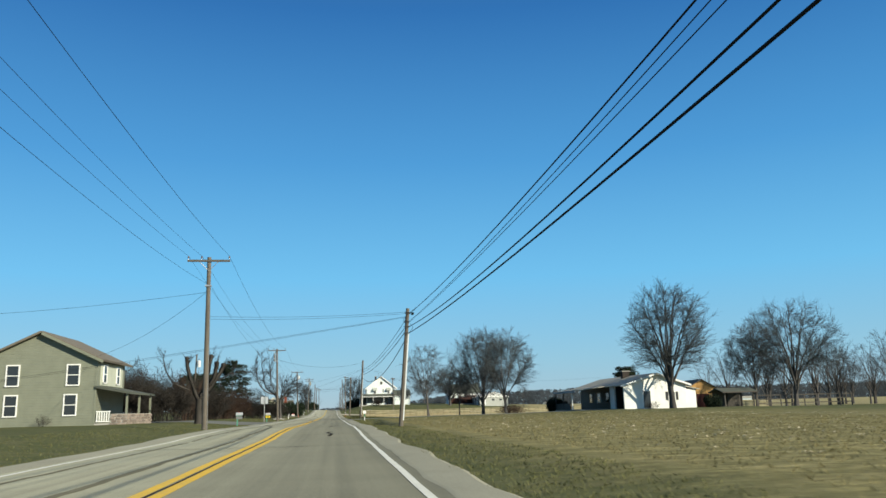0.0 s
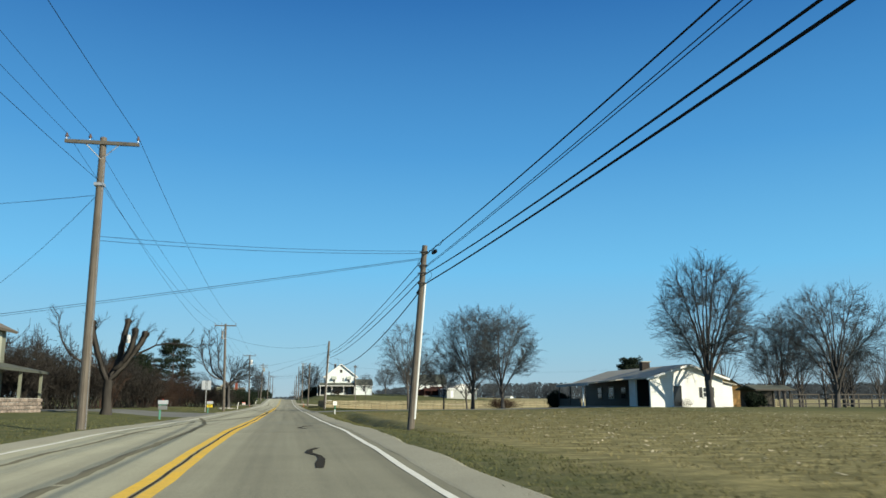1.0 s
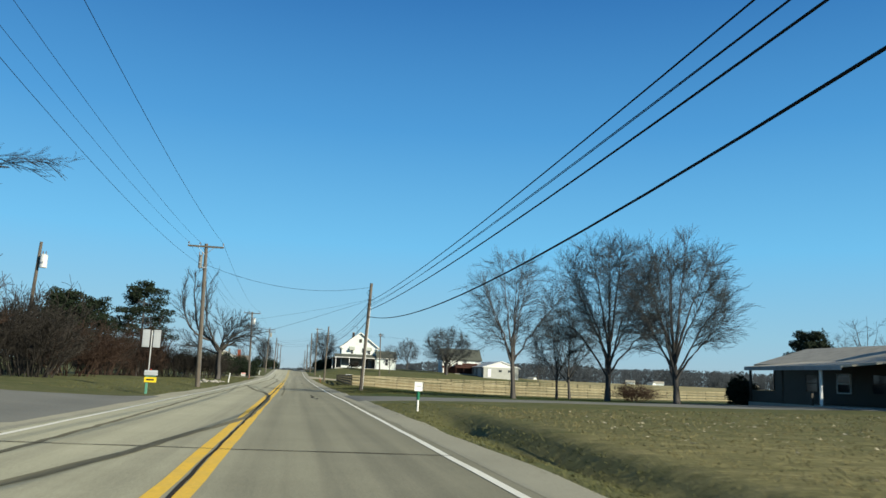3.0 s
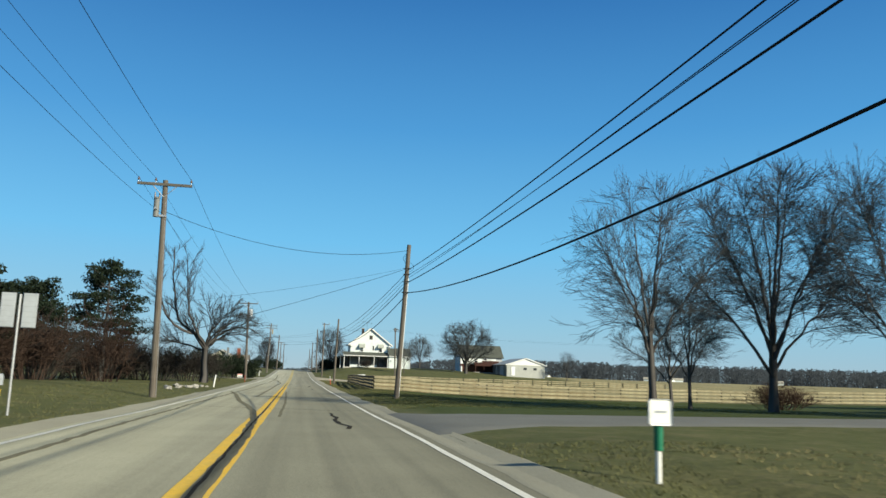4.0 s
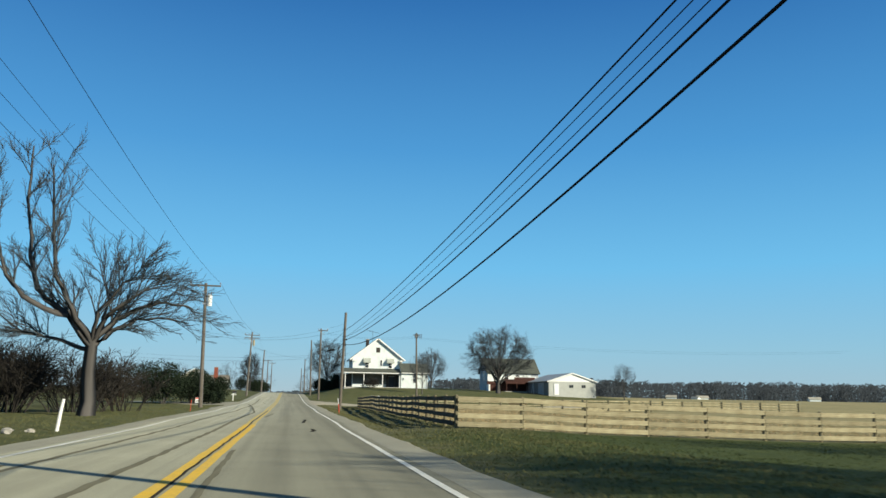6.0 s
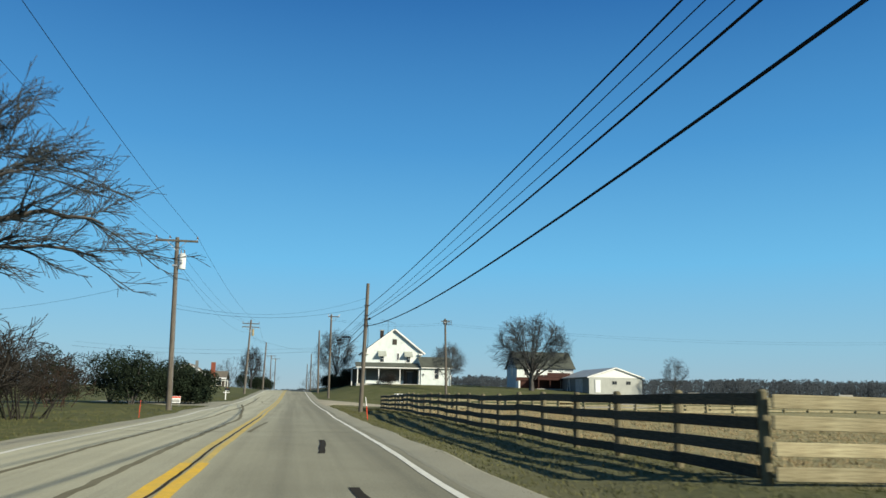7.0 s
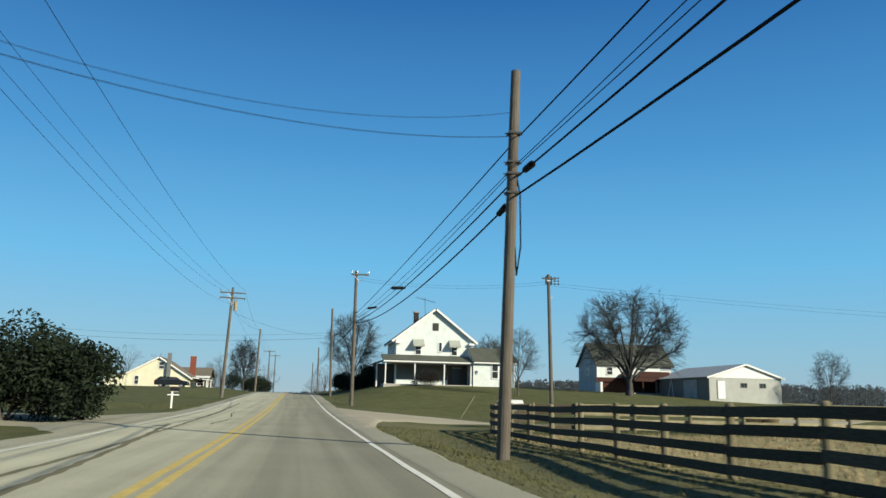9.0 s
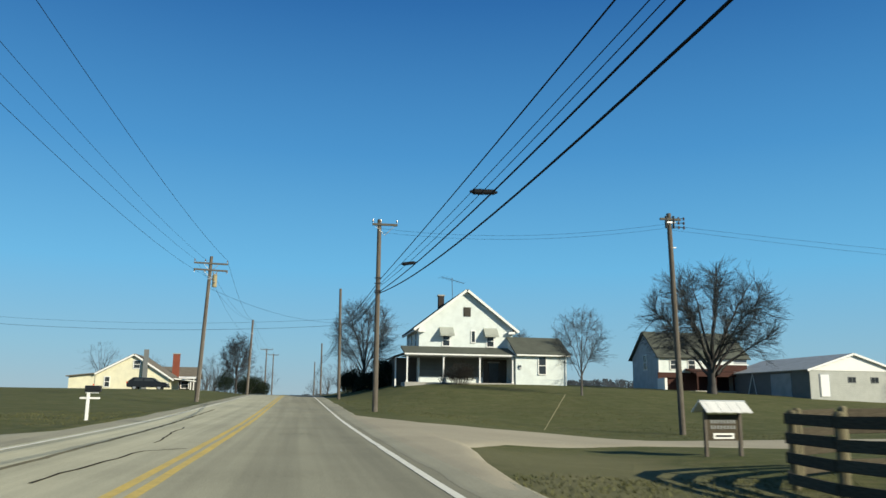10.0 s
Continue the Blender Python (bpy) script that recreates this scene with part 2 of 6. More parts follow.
def ground_material():
    """Winter lawn, stubble field and dry pasture in their own plots, mottled at two scales."""
    m, n, links, b = nodes_of("winter_grassland")
    pos = n.new("ShaderNodeNewGeometry").outputs["Position"]
    sep = n.new("ShaderNodeSeparateXYZ")
    links.new(pos, sep.inputs[0])
    wob = noise_tex(n, links, pos, 0.35, 3)

    def step(axis, at, width, rising=True):
        add = n.new("ShaderNodeMath")
        add.operation = "MULTIPLY_ADD"
        links.new(wob, add.inputs[0])
        add.inputs[1].default_value = 4.0
        links.new(sep.outputs[axis], add.inputs[2])
        r = n.new("ShaderNodeMapRange")
        r.interpolation_type = "SMOOTHSTEP"
        links.new(add.outputs[0], r.inputs[0])
        r.inputs[1].default_value = at + 2 - width
        r.inputs[2].default_value = at + 2 + width
        r.inputs[3].default_value, r.inputs[4].default_value = (0.0, 1.0) if rising else (1.0, 0.0)
        return r.outputs[0]

    def both(*parts):
        out = parts[0]
        for p in parts[1:]:
            k = n.new("ShaderNodeMath")
            k.operation = "MULTIPLY"
            links.new(out, k.inputs[0])
            links.new(p, k.inputs[1])
            out = k.outputs[0]
        return out

    fine = noise_tex(n, links, pos, 5.0, 6, 0.7)
    mid = noise_tex(n, links, pos, 0.55, 5, 0.65)
    big = noise_tex(n, links, pos, 0.06, 4)
    rows = noise_tex(n, links, scaled(n, links, pos, (0.6, 1.1, 1)), 1.0, 5, 0.7)
    lawn = mix(n, links, 0.5, ramp(n, links, fine, ((0.3, (0.052, 0.064, 0.024)), (0.72, (0.135, 0.152, 0.060)))),
               ramp(n, links, mid, ((0.3, (0.066, 0.078, 0.032)), (0.7, (0.135, 0.130, 0.062)))))
    dry = noise_tex(n, links, pos, 0.9, 6, 0.75)
    lawn = mix(n, links, ramp(n, links, dry, ((0.48, (0, 0, 0)), (0.68, (0.75, 0.75, 0.75)))), lawn, (0.165, 0.150, 0.078))
    clods = noise_tex(n, links, scaled(n, links, pos, (0.5, 1.0, 1)), 1.9, 6, 0.75)
    stub = mix(n, links, 0.55, ramp(n, links, fine, ((0.3, (0.105, 0.097, 0.042)), (0.72, (0.36, 0.31, 0.150)))),
               ramp(n, links, rows, ((0.36, (0.120, 0.113, 0.046)), (0.64, (0.34, 0.295, 0.145)))))
    stub = mix(n, links, 0.7, stub, mix(n, links, 1.0, stub, ramp(n, links, clods, ((0.36, (0.60, 0.60, 0.56)), (0.52, (1.1, 1.1, 1.1)), (0.66, (1.8, 1.76, 1.72)))), "MULTIPLY"))
    stub = mix(n, links, ramp(n, links, big, ((0.42, (0, 0, 0)), (0.6, (0.35, 0.35, 0.35)))), stub, mix(n, links, 0.5, stub, lawn))
    straw = mix(n, links, 0.5, ramp(n, links, fine, ((0.3, (0.19, 0.168, 0.082)), (0.7, (0.42, 0.365, 0.205)))),
                ramp(n, links, mid, ((0.3, (0.20, 0.185, 0.088)), (0.7, (0.40, 0.34, 0.19)))))
    green = mix(n, links, 0.5, ramp(n, links, fine, ((0.3, (0.034, 0.052, 0.016)), (0.72, (0.092, 0.118, 0.038)))), ramp(n, links, mid, ((0.3, (0.044, 0.062, 0.020)), (0.7, (0.088, 0.100, 0.036)))))
    pad = mix(n, links, ramp(n, links, mid, ((0.22, (0, 0, 0)), (0.5, (1, 1, 1)))), lawn, straw)
    c = lawn
    patchy = ramp(n, links, noise_tex(n, links, scaled(n, links, pos, (0.35, 0.8, 1)), 0.35, 5, 0.65), ((0.38, (0.35, 0.35, 0.35)), (0.60, (1, 1, 1))))
    stub = mix(n, links, both(step(1, 50, 12), patchy), stub, mix(n, links, 0.38, stub, lawn))
    c = mix(n, links, both(step(0, 6.2, 1.9), step(1, 90, 4, False)), c, stub)
    c = mix(n, links, both(step(0, 6.2, 1.9), step(1, 76, 8), step(1, 94, 3, False)), c, mix(n, links, 0.7, c, lawn))
    c = mix(n, links, both(step(0, 48, 8), step(1, 120, 10, False)), c, lawn)
    c = mix(n, links, both(step(0, 5.6, 0.8), step(1, 101, 2), step(1, 145, 1, False), step(0, 60, 8, False)), c, green)
    c = mix(n, links, both(step(0, 4.2, 0.5), step(0, 9.5, 1.0, False), step(1, 143, 3), step(1, 214, 2, False)), c, mix(n, links, 0.5, c, (0.185, 0.172, 0.100)))
    c = mix(n, links, both(step(0, 8.5, 0.8), step(1, 145.5, 0.8), step(1, 205, 1, False)), c, pad)
    c = mix(n, links, both(step(0, 36, 5), step(1, 150, 3), step(1, 208, 3, False)), c, straw)
    c = mix(n, links, both(step(0, 66, 6), step(1, 205, 5)), c, straw)
    c = mix(n, links, both(step(1, 380, 30)), c, straw)
    c = mix(n, links, 0.4, c, mix(n, links, 1.0, c, ramp(n, links, big, ((0.35, (0.72, 0.74, 0.70)), (0.65, (1.1, 1.08, 1.0)))), "MULTIPLY"))
    links.new(c, b.inputs["Base Color"])
    b.inputs["Roughness"].default_value = 0.95
    b.inputs["Specular IOR Level"].default_value = 0.1
    bump(n, links, b, fine, 0.7, 0.08)
    return m


MAT["ground"] = ground_material()
MAT["grass_blade"] = surface("winter_grass_blades", (0.108, 0.112, 0.050), 0.95, 0.75, 1.1, 1.2, 0.25, relief=0.0, tint=(0.125, 0.115, 0.056))
MAT["lawn_blade"] = surface("green_lawn_blades", (0.050, 0.066, 0.022), 0.95, 0.75, 1.1, 1.2, 0.25, relief=0.0)
MAT["stubble_blade"] = surface("dry_stubble_blades", (0.200, 0.176, 0.088), 0.95, 0.7, 1.15, 1.5, 0.3, relief=0.0)
MAT["chaff"] = surface("pale_crop_residue", (0.52, 0.46, 0.34), 0.9, 0.7, 1.2, 3, 0.5, relief=0.0)


# ---- lie of the land ----
def smooth(a, b, v):
    u = min(1.0, max(0.0, (v - a) / (b - a)))
    return u * u * (3 - 2 * u)


# gentle swells of the old roadbed: place along the road, height
SWELL = ((-10, -0.09), (12, -0.097), (21, -0.065), (30, -0.037), (38, 0.055), (46, 0.10), (56, 0.042), (66, -0.014), (96, -0.034), (106, -0.09), (117, -0.11), (146, -0.12), (155, -0.06), (165, -0.057), (175, -0.06), (185, 0.04), (205, 0.06), (230, 0.0))


def swell(y):
    for (a, p), (b, q) in zip(SWELL, SWELL[1:]):
        if a <= y < b:
            return p + (q - p) * smooth(a, b, y)
    return SWELL[0][1] if y < SWELL[0][0] else SWELL[-1][1]


def grade(y):
    return 1.9 * smooth(192, 322, y) - 9.0 * smooth(330, 700, y)


def road_z(y):
    return grade(y) + swell(y)


def land(x, y):
    z = grade(y) + swell(y) * (1 - smooth(4.9, 7.0, abs(x)))
    if y > 330:
        z += (grade(330) - z) * smooth(25, 110, abs(x))
    right = smooth(4.5, 14, x)
    z += 1.8 * right * math.exp(-((x - 22) / 40) ** 2) * smooth(232, 274, y) * (1 - smooth(330, 520, y))
    z -= 1.9 * smooth(192, 322, y) * (1 - smooth(225, 285, y)) * smooth(6, 14, x)
    z -= 0.14 * math.exp(-((x - 8.5) / 2.5) ** 2) * smooth(192, 203, y) * (1 - smooth(214, 228, y))
    z -= 0.25 * math.exp(-((y - 226) / 12) ** 2) * smooth(7, 16, x)
    z -= 0.45 * math.exp(-((x - 30) / 20) ** 2 - ((y - 143) / 24) ** 2) * smooth(7, 14, x)
    z += 0.45 * math.exp(-((x - 44) / 26) ** 2 - ((y - 98) / 24) ** 2)
    ditch = x - 6.25 - 0.12 * math.sin(y * 0.31)
    z -= (0.44 + 0.05 * math.sin(y * 0.7)) * math.exp(-(ditch / (0.95 if ditch < 0 else 0.5)) ** 2) * smooth(44, 58, y) * (1 - smooth(82, 92, y))
    z -= 0.18 * math.exp(-((x - 6.0) / 0.8) ** 2) * smooth(146, 155, y) * (1 - smooth(198, 207, y))
    left = smooth(5, 12, -x)
    z += 0.35 * left * (1 - smooth(120, 150, y)) + 0.5 * left * smooth(230, 290, y) * (1 - smooth(330, 520, y))
    far = math.hypot(x, y - 150)
    z += 3.0 * smooth(350, 1500, far) * (1 if x > 0 else 0.5)
    if abs(x) > 4.6:
        z += 0.07 * noise.noise((x * 0.18, y * 0.18, 0.3)) * smooth(4.6, 7, abs(x))
    return z


def linked(name, verts, faces, material, parent=None):
    me = bpy.data.meshes.new(name)
    me.from_pydata(verts, [], faces)
    me.materials.append(material)
    ob = new(name, me)
    if parent:
        ob.parent = parent
    return ob


def axis_steps(*spans):
    out = []
    for a, b, step in spans:
        k = max(1, round((b - a) / step))
        out += [a + (b - a) * i / k for i in range(k)]
    return out + [spans[-1][1]]


def build_ground():
    xs = axis_steps((-3500, -600, 290), (-600, -100, 50), (-100, -16, 6), (-16, -4.2, 0.8), (-4.2, -4.1, 0.1), (-4.1, 4.1, 2.05), (4.1, 4.2, 0.1), (4.2, 12, 0.35), (12, 80, 2.5), (80, 300, 10), (300, 1000, 70), (1000, 4500, 350))
    ys = axis_steps((-2500, -200, 230), (-200, -20, 20), (-20, 215, 1.3), (215, 340, 2.5), (340, 700, 18), (700, 4700, 250))
    verts = []
    for y in ys:
        for x in xs:
            z = land(x, y) - (0.10 if abs(x) < 4.15 else 0.0)
            verts.append((x, y, z))
    w = len(xs)
    faces = [(j * w + i, j * w + i + 1, (j + 1) * w + i + 1, (j + 1) * w + i) for j in range(len(ys) - 1) for i in range(w - 1)]
    ob = linked("ground", verts, faces, MAT["ground"])
    ob.data.polygons.foreach_set("use_smooth", [True] * len(faces))
    return tagged(ob, "flat winter farmland with dull grass, tan stubble and dry pasture", "ground", kind="structure")


def ribbon(name, line, width, material, lift, step=1.5, parent=None, wander=0.0, seed=1):
    """A strip along a polyline of (x, y) that lies on road or land."""
    rnd = random.Random(seed)
    pts = []
    for (ax, ay), (bx, by) in zip(line, line[1:]):
        k = max(1, int(math.hypot(bx - ax, by - ay) / step))
        pts += [(ax + (bx - ax) * i / k, ay + (by - ay) * i / k) for i in range(k)]
    pts.append(line[-1])
    verts, faces = [], []
    for i, (x, y) in enumerate(pts):
        a, b = pts[max(0, i - 1)], pts[min(len(pts) - 1, i + 1)]
        d = Vector((b[0] - a[0], b[1] - a[1])).normalized()
        wob = rnd.uniform(-wander, wander)
        w = width * (1 + rnd.uniform(-1, 1) * (0.35 if wander > 0.035 else 0.08)) / 2
        for s in (-w, w):
            px, py = x - d.y * s + wob * d.y, y + d.x * s - wob * d.x
            z = road_z(py) if abs(px) <= 4.1 else land(px, py)
            verts.append((px, py, z + lift))
    for i in range(len(pts) - 1):
        faces.append((2 * i + 1, 2 * i, 2 * i + 2, 2 * i + 3))
    ob = linked(name, verts, faces, material, parent)
    return ob


def build_road():
    ys = axis_steps((-60, 345, 2.5), (345, 700, 12))
    xs = (-4.05, -3.95, -2.2, 0, 2.2, 3.95, 4.05)
    verts, faces = [], []
    for y in ys:
        for x in xs:
            crown = 0.0 if abs(x) < 4.0 else -0.06
            edge = 0.08 * noise.noise((x, y * 0.6, 2.0)) if abs(x) > 3.9 else 0.0
            verts.append((x + edge, y, road_z(y) + crown))
    w = len(xs)
    for j in range(len(ys) - 1):
        for i in range(w - 1):
            faces.append((j * w + i, j * w + i + 1, (j + 1) * w + i + 1, (j + 1) * w + i))
    road = tagged(linked("road", verts, faces, MAT["asphalt"]), "worn grey two-lane asphalt road with tyre tracks", "road", kind="structure")
    far = 690
    for x, m, w, y0, y1 in ((-0.135, "line_yellow", 0.18, -60, 150), (0.135, "line_yellow", 0.18, -60, 150), (-0.125, "faded_yellow", 0.14, 150, far), (0.125, "faded_yellow", 0.14, 150, far),
                            (3.5, "line_white", 0.12, -60, far), (-3.5, "line_white", 0.12, -60, far)):
        ob = ribbon("road_line", [(x, y0), (x, y1)], w, MAT[m], 0.006, 1.5, wander=0.012, seed=int(abs(x) * 100))
        tagged(ob, "double yellow centre line, worn" if "yellow" in m else "worn white edge line on asphalt", "road marking", kind="structure")
    # sealed cracks and tyre marks
    marks = (
        ("tar_seam", [(0.0, -10), (0.02, 80), (-0.03, 130), (0.0, 160), (0.02, 178)], 0.05, "tar", 0.014, 0.010),
        ("tar_seam", [(-3.4, 25.5), (-1, 25.1), (1.5, 24.9), (3.4, 25.0)], 0.06, "tar", 0.04, 0.007),
        ("tar_seam", [(-3.3, 44.8), (0, 45.2), (3.5, 45.0)], 0.06, "tar", 0.04, 0.007),
        ("tar_seam", [(-3.3, 71.5), (0, 71.2), (3.6, 71.0)], 0.06, "tar", 0.04, 0.007),
        ("tar_seam", [(-3.0, 108.3), (0, 108.0), (2.6, 107.4), (3.4, 107.6)], 0.06, "tar", 0.04, 0.007),
        ("tar_seam", [(-3.3, 160.6), (0, 160.2), (3.4, 160.4)], 0.05, "tar", 0.04, 0.007),
        ("tar_seam", [(-1.3, 205.5), (-1.15, 208.0), (-1.0, 211.0), (-0.35, 211.7)], 0.05, "tar", 0.05, 0.007),
        ("tar_seam", [(-1.2, 213.5), (-1.3, 216.0), (-1.55, 218.5), (-1.6, 221.2)], 0.05, "tar", 0.05, 0.007),
        ("tar_seam", [(1.3, 217.4), (2.2, 217.5)], 0.06, "tar", 0.04, 0.007),
        ("tar_patch", [(2.2, 33.0), (2.35, 34.6), (2.1, 36.0), (2.3, 37.4)], 0.13, "tar", 0.06, 0.008),
        ("tar_patch", [(2.35, 48.0), (2.1, 49.6), (2.3, 51.2), (2.65, 53.0)], 0.12, "tar", 0.06, 0.008),
        ("tar_patch", [(2.25, 97.0), (2.28, 98.0), (2.12, 99.8), (2.18, 101.2), (2.16, 103.2), (2.2, 105.3)], 0.11, "tar", 0.07, 0.008),
        ("tar_patch", [(2.1, 152.0), (2.2, 154.0), (2.26, 156.3)], 0.13, "tar", 0.02, 0.008),
        ("tar_patch", [(2.25, 144.4), (2.36, 145.4), (2.34, 146.6)], 0.14, "tar", 0.03, 0.008),
        ("tyre_mark", [(-2.9, 8), (-2.7, 40), (-2.6, 75), (-2.9, 110), (-2.4, 150), (-2.0, 190), (-2.6, 240)], 0.13, "skid", 0.03, 0.004),
        ("tyre_mark", [(-1.3, 8), (-1.15, 30), (-1.2, 46), (-1.7, 56), (-2.6, 65), (-3.6, 73)], 0.18, "skid", 0.03, 0.0045),
        ("tyre_mark", [(-3.0, 131), (-2.4, 126), (-1.34, 114.2), (-0.9, 111), (-0.38, 106), (-0.05, 100), (0.08, 94), (0.05, 87), (0.0, 80), (-0.45, 76), (-0.78, 73.5), (-1.1, 70.4), (-1.45, 68.2), (-2.1, 64.5), (-2.9, 61)], 0.2, "skid", 0.02, 0.0085),
        ("tyre_mark", [(0.34, 135), (0.5, 122), (0.58, 113), (0.56, 102)], 0.1, "skid", 0.02, 0.004),
        ("tyre_mark", [(-1.0, 122), (-0.9, 150), (-0.7, 172), (-1.6, 190), (-2.6, 205)], 0.14, "skid", 0.03, 0.004),
        ("tyre_mark", [(0.32, 160), (0.4, 163), (0.57, 168.7)], 0.12, "skid", 0.02, 0.004),
    )
    for i, (name, line, w, m, wander, lift) in enumerate(marks):
        ob = ribbon(name, line, w, MAT[m], lift, 0.6, wander=wander, seed=i)
        tagged(ob, "black sealed crack across the asphalt" if "tar" in name else "dark curved tyre mark on the asphalt", "road marking", kind="structure")
    # gravel shoulders with a ragged outer edge
    for side in (-1, 1):
        sv, sf = [], []
        ys = axis_steps((-60, 330, 0.9))
        for y in ys:
            out = side * (4.42 + 0.2 * noise.noise((side * 3.0, y * 0.22, 1.0)) + 0.05 * noise.noise((side * 7.0, y * 1.3, 1.0)))
            rim = 3.74 + 0.08 * noise.noise((side * 5.0, y * 0.5, 3.0))
            sv += [(side * rim, y, road_z(y) + 0.002), (side * (rim + 0.08), y, road_z(y) + 0.010), (side * 4.05, y, road_z(y) + 0.020), (out, y, max(land(out, y), road_z(y) - 0.2) + 0.030), (out + side * 0.2, y, land(out + side * 0.2, y) - 0.03)]
        for q in range(len(ys) - 1):
            for k in range(4):
                f = (q * 5 + k, q * 5 + k + 1, q * 5 + k + 6, q * 5 + k + 5)
                sf.append(f if side > 0 else f[::-1])
        tagged(linked("shoulder", sv, sf, MAT["shoulder"]), "dusty gravel shoulder beside the asphalt", "shoulder", kind="structure")


def sheet(name, outline_a, outline_b, material, lift, label, across=14, step=1.0):
    """A paved area between two edge lines with equally many points."""
    verts, faces = [], []
    rows = []
    for (a0, a1), (b0, b1) in zip(zip(outline_a, outline_a[1:]), zip(outline_b, outline_b[1:])):
        k = max(1, int(math.hypot(a1[0] - a0[0], a1[1] - a0[1]) / step))
        for i in range(k):
            u = i / k
            rows.append(((a0[0] + (a1[0] - a0[0]) * u, a0[1] + (a1[1] - a0[1]) * u), (b0[0] + (b1[0] - b0[0]) * u, b0[1] + (b1[1] - b0[1]) * u)))
    rows.append((outline_a[-1], outline_b[-1]))
    for (ax, ay), (bx, by) in rows:
        for i in range(across + 1):
            u = i / across
            x, y = ax + (bx - ax) * u, ay + (by - ay) * u
            if i in (0, across):
                y += 0.35 * noise.noise((x * 0.7, y * 0.1, 4.0))
            z = max(land(x, y), road_z(y)) if abs(x) < 5.4 else land(x, y)
            if abs(x) < 4.1:
                z = road_z(y) - 0.004 - lift
            verts.append((x, y, z + (lift if 0 < i < across else -0.012)))
    w = across + 1
    for j in range(len(rows) - 1):
        for i in range(across):
            faces.append((j * w + i, (j + 1) * w + i, (j + 1) * w + i + 1, j * w + i + 1))
    ob = linked(name, verts, faces, material)
    ob.data.polygons.foreach_set("use_smooth", [True] * len(faces))
    return tagged(ob, label, "driveway", kind="structure")


build_ground()
build_road()
sheet("driveway", [(3.95, 94.4), (4.3, 94.9), (5.3, 96.6), (7.3, 98.1), (14, 98.3), (36.5, 99.5)], [(3.95, 106.4), (4.3, 105.6), (5.3, 105.0), (7.5, 104.4), (14, 104.3), (36.5, 106)], MAT["drive_asphalt"], 0.042, "grey asphalt driveway leading to the white ranch house")
sheet("driveway", [(3.95, 201.5), (4.3, 203.0), (4.9, 208.5), (5.6, 213.0), (7.0, 215.4), (12, 217.0), (30, 222.5), (52, 240)], [(3.95, 236.5), (4.3, 234.6), (5.3, 230.8), (6.4, 226.5), (8.6, 223.6), (12, 222.5), (30, 228), (48, 246)], MAT["gravel"], 0.042, "pale gravel farm lane crossing the lawn")
sheet("driveway", [(-3.95, 73.6), (-4.3, 74.2), (-5.3, 75.0), (-8, 77.5), (-22, 80.0)], [(-3.95, 94.4), (-4.3, 93.6), (-5.3, 92.0), (-8, 88.0), (-22, 88.0)], MAT["drive_asphalt"], 0.042, "grey asphalt driveway apron beside the road")
sheet("driveway", [(-3.95, 196.5), (-4.3, 197.8), (-5.3, 200.0), (-6.5, 203.0), (-16, 212.0)], [(-3.95, 221.0), (-4.3, 219.4), (-5.3, 216.0), (-6.2, 212.0), (-16, 217.0)], MAT["shoulder"], 0.042, "dusty gravel drive beside the road")


# ---- building helpers ----
def part(name, bm, material, parent, label=""):
    me = bpy.data.meshes.new(name)
    bm.to_mesh(me)
    bm.free()
    me.materials.append(material)
    ob = new(name, me)
    ob.parent = parent
    return tagged(ob, label)


def root(name, loc, label, category, group="", turn=0.0):
    ob = new(name)
    ob.matrix_basis = pose(*loc, 0, 0, turn)
    return tagged(ob, label, category, group)


def block(bm, x0, x1, y0, y1, z0, z1, m=None):
    r = bmesh.ops.create_cube(bm, size=1.0)["verts"]
    for v in r:
        v.co = Vector((x0 + (x1 - x0) * (v.co.x + 0.5), y0 + (y1 - y0) * (v.co.y + 0.5), z0 + (z1 - z0) * (v.co.z + 0.5)))
        if m is not None:
            v.co = m @ v.co
    return r


def solid(*args, bevel=0.0):
    bm = bmesh.new()
    block(bm, *args)
    if bevel:
        bmesh.ops.bevel(bm, geom=bm.edges[:], offset=bevel, segments=1, affect="EDGES")
    return bm


def tube(bm, a, b, r0, r1=None, sides=8, caps=True):
    a, b = Vector(a), Vector(b)
    d = b - a
    turn = d.to_track_quat("Z", "Y").to_matrix().to_4x4()
    m = Matrix.Translation((a + b) / 2) @ turn
    bmesh.ops.create_cone(bm, cap_ends=caps, segments=sides, radius1=r0, radius2=r0 if r1 is None else r1, depth=d.length, matrix=m)
    return bm


def rod(a, b, r0, r1=None, sides=8):
    return tube(bmesh.new(), a, b, r0, r1, sides)


def prism(section, y0, y1, bm=None):
    """A section of (x, z) corners pushed along y."""
    bm = bm or bmesh.new()
    front = [bm.verts.new((x, y0, z)) for x, z in section]
    back = [bm.verts.new((x, y1, z)) for x, z in section]
    bm.faces.new(front)
    bm.faces.new(back[::-1])
    k = len(section)
    for i in range(k):
        bm.faces.new((front[i], back[i], back[(i + 1) % k], front[(i + 1) % k]))
    bmesh.ops.recalc_face_normals(bm, faces=bm.faces[:])
    return bm


def prism_x(section, x0, x1, bm=None):
    """A section of (y, z) corners pushed along x."""
    bm = prism([(a, b) for a, b in section], x0, x1, bm)
    for v in bm.verts:
        v.co = Vector((v.co.y, v.co.x, v.co.z))
    bmesh.ops.recalc_face_normals(bm, faces=bm.faces[:])
    return bm


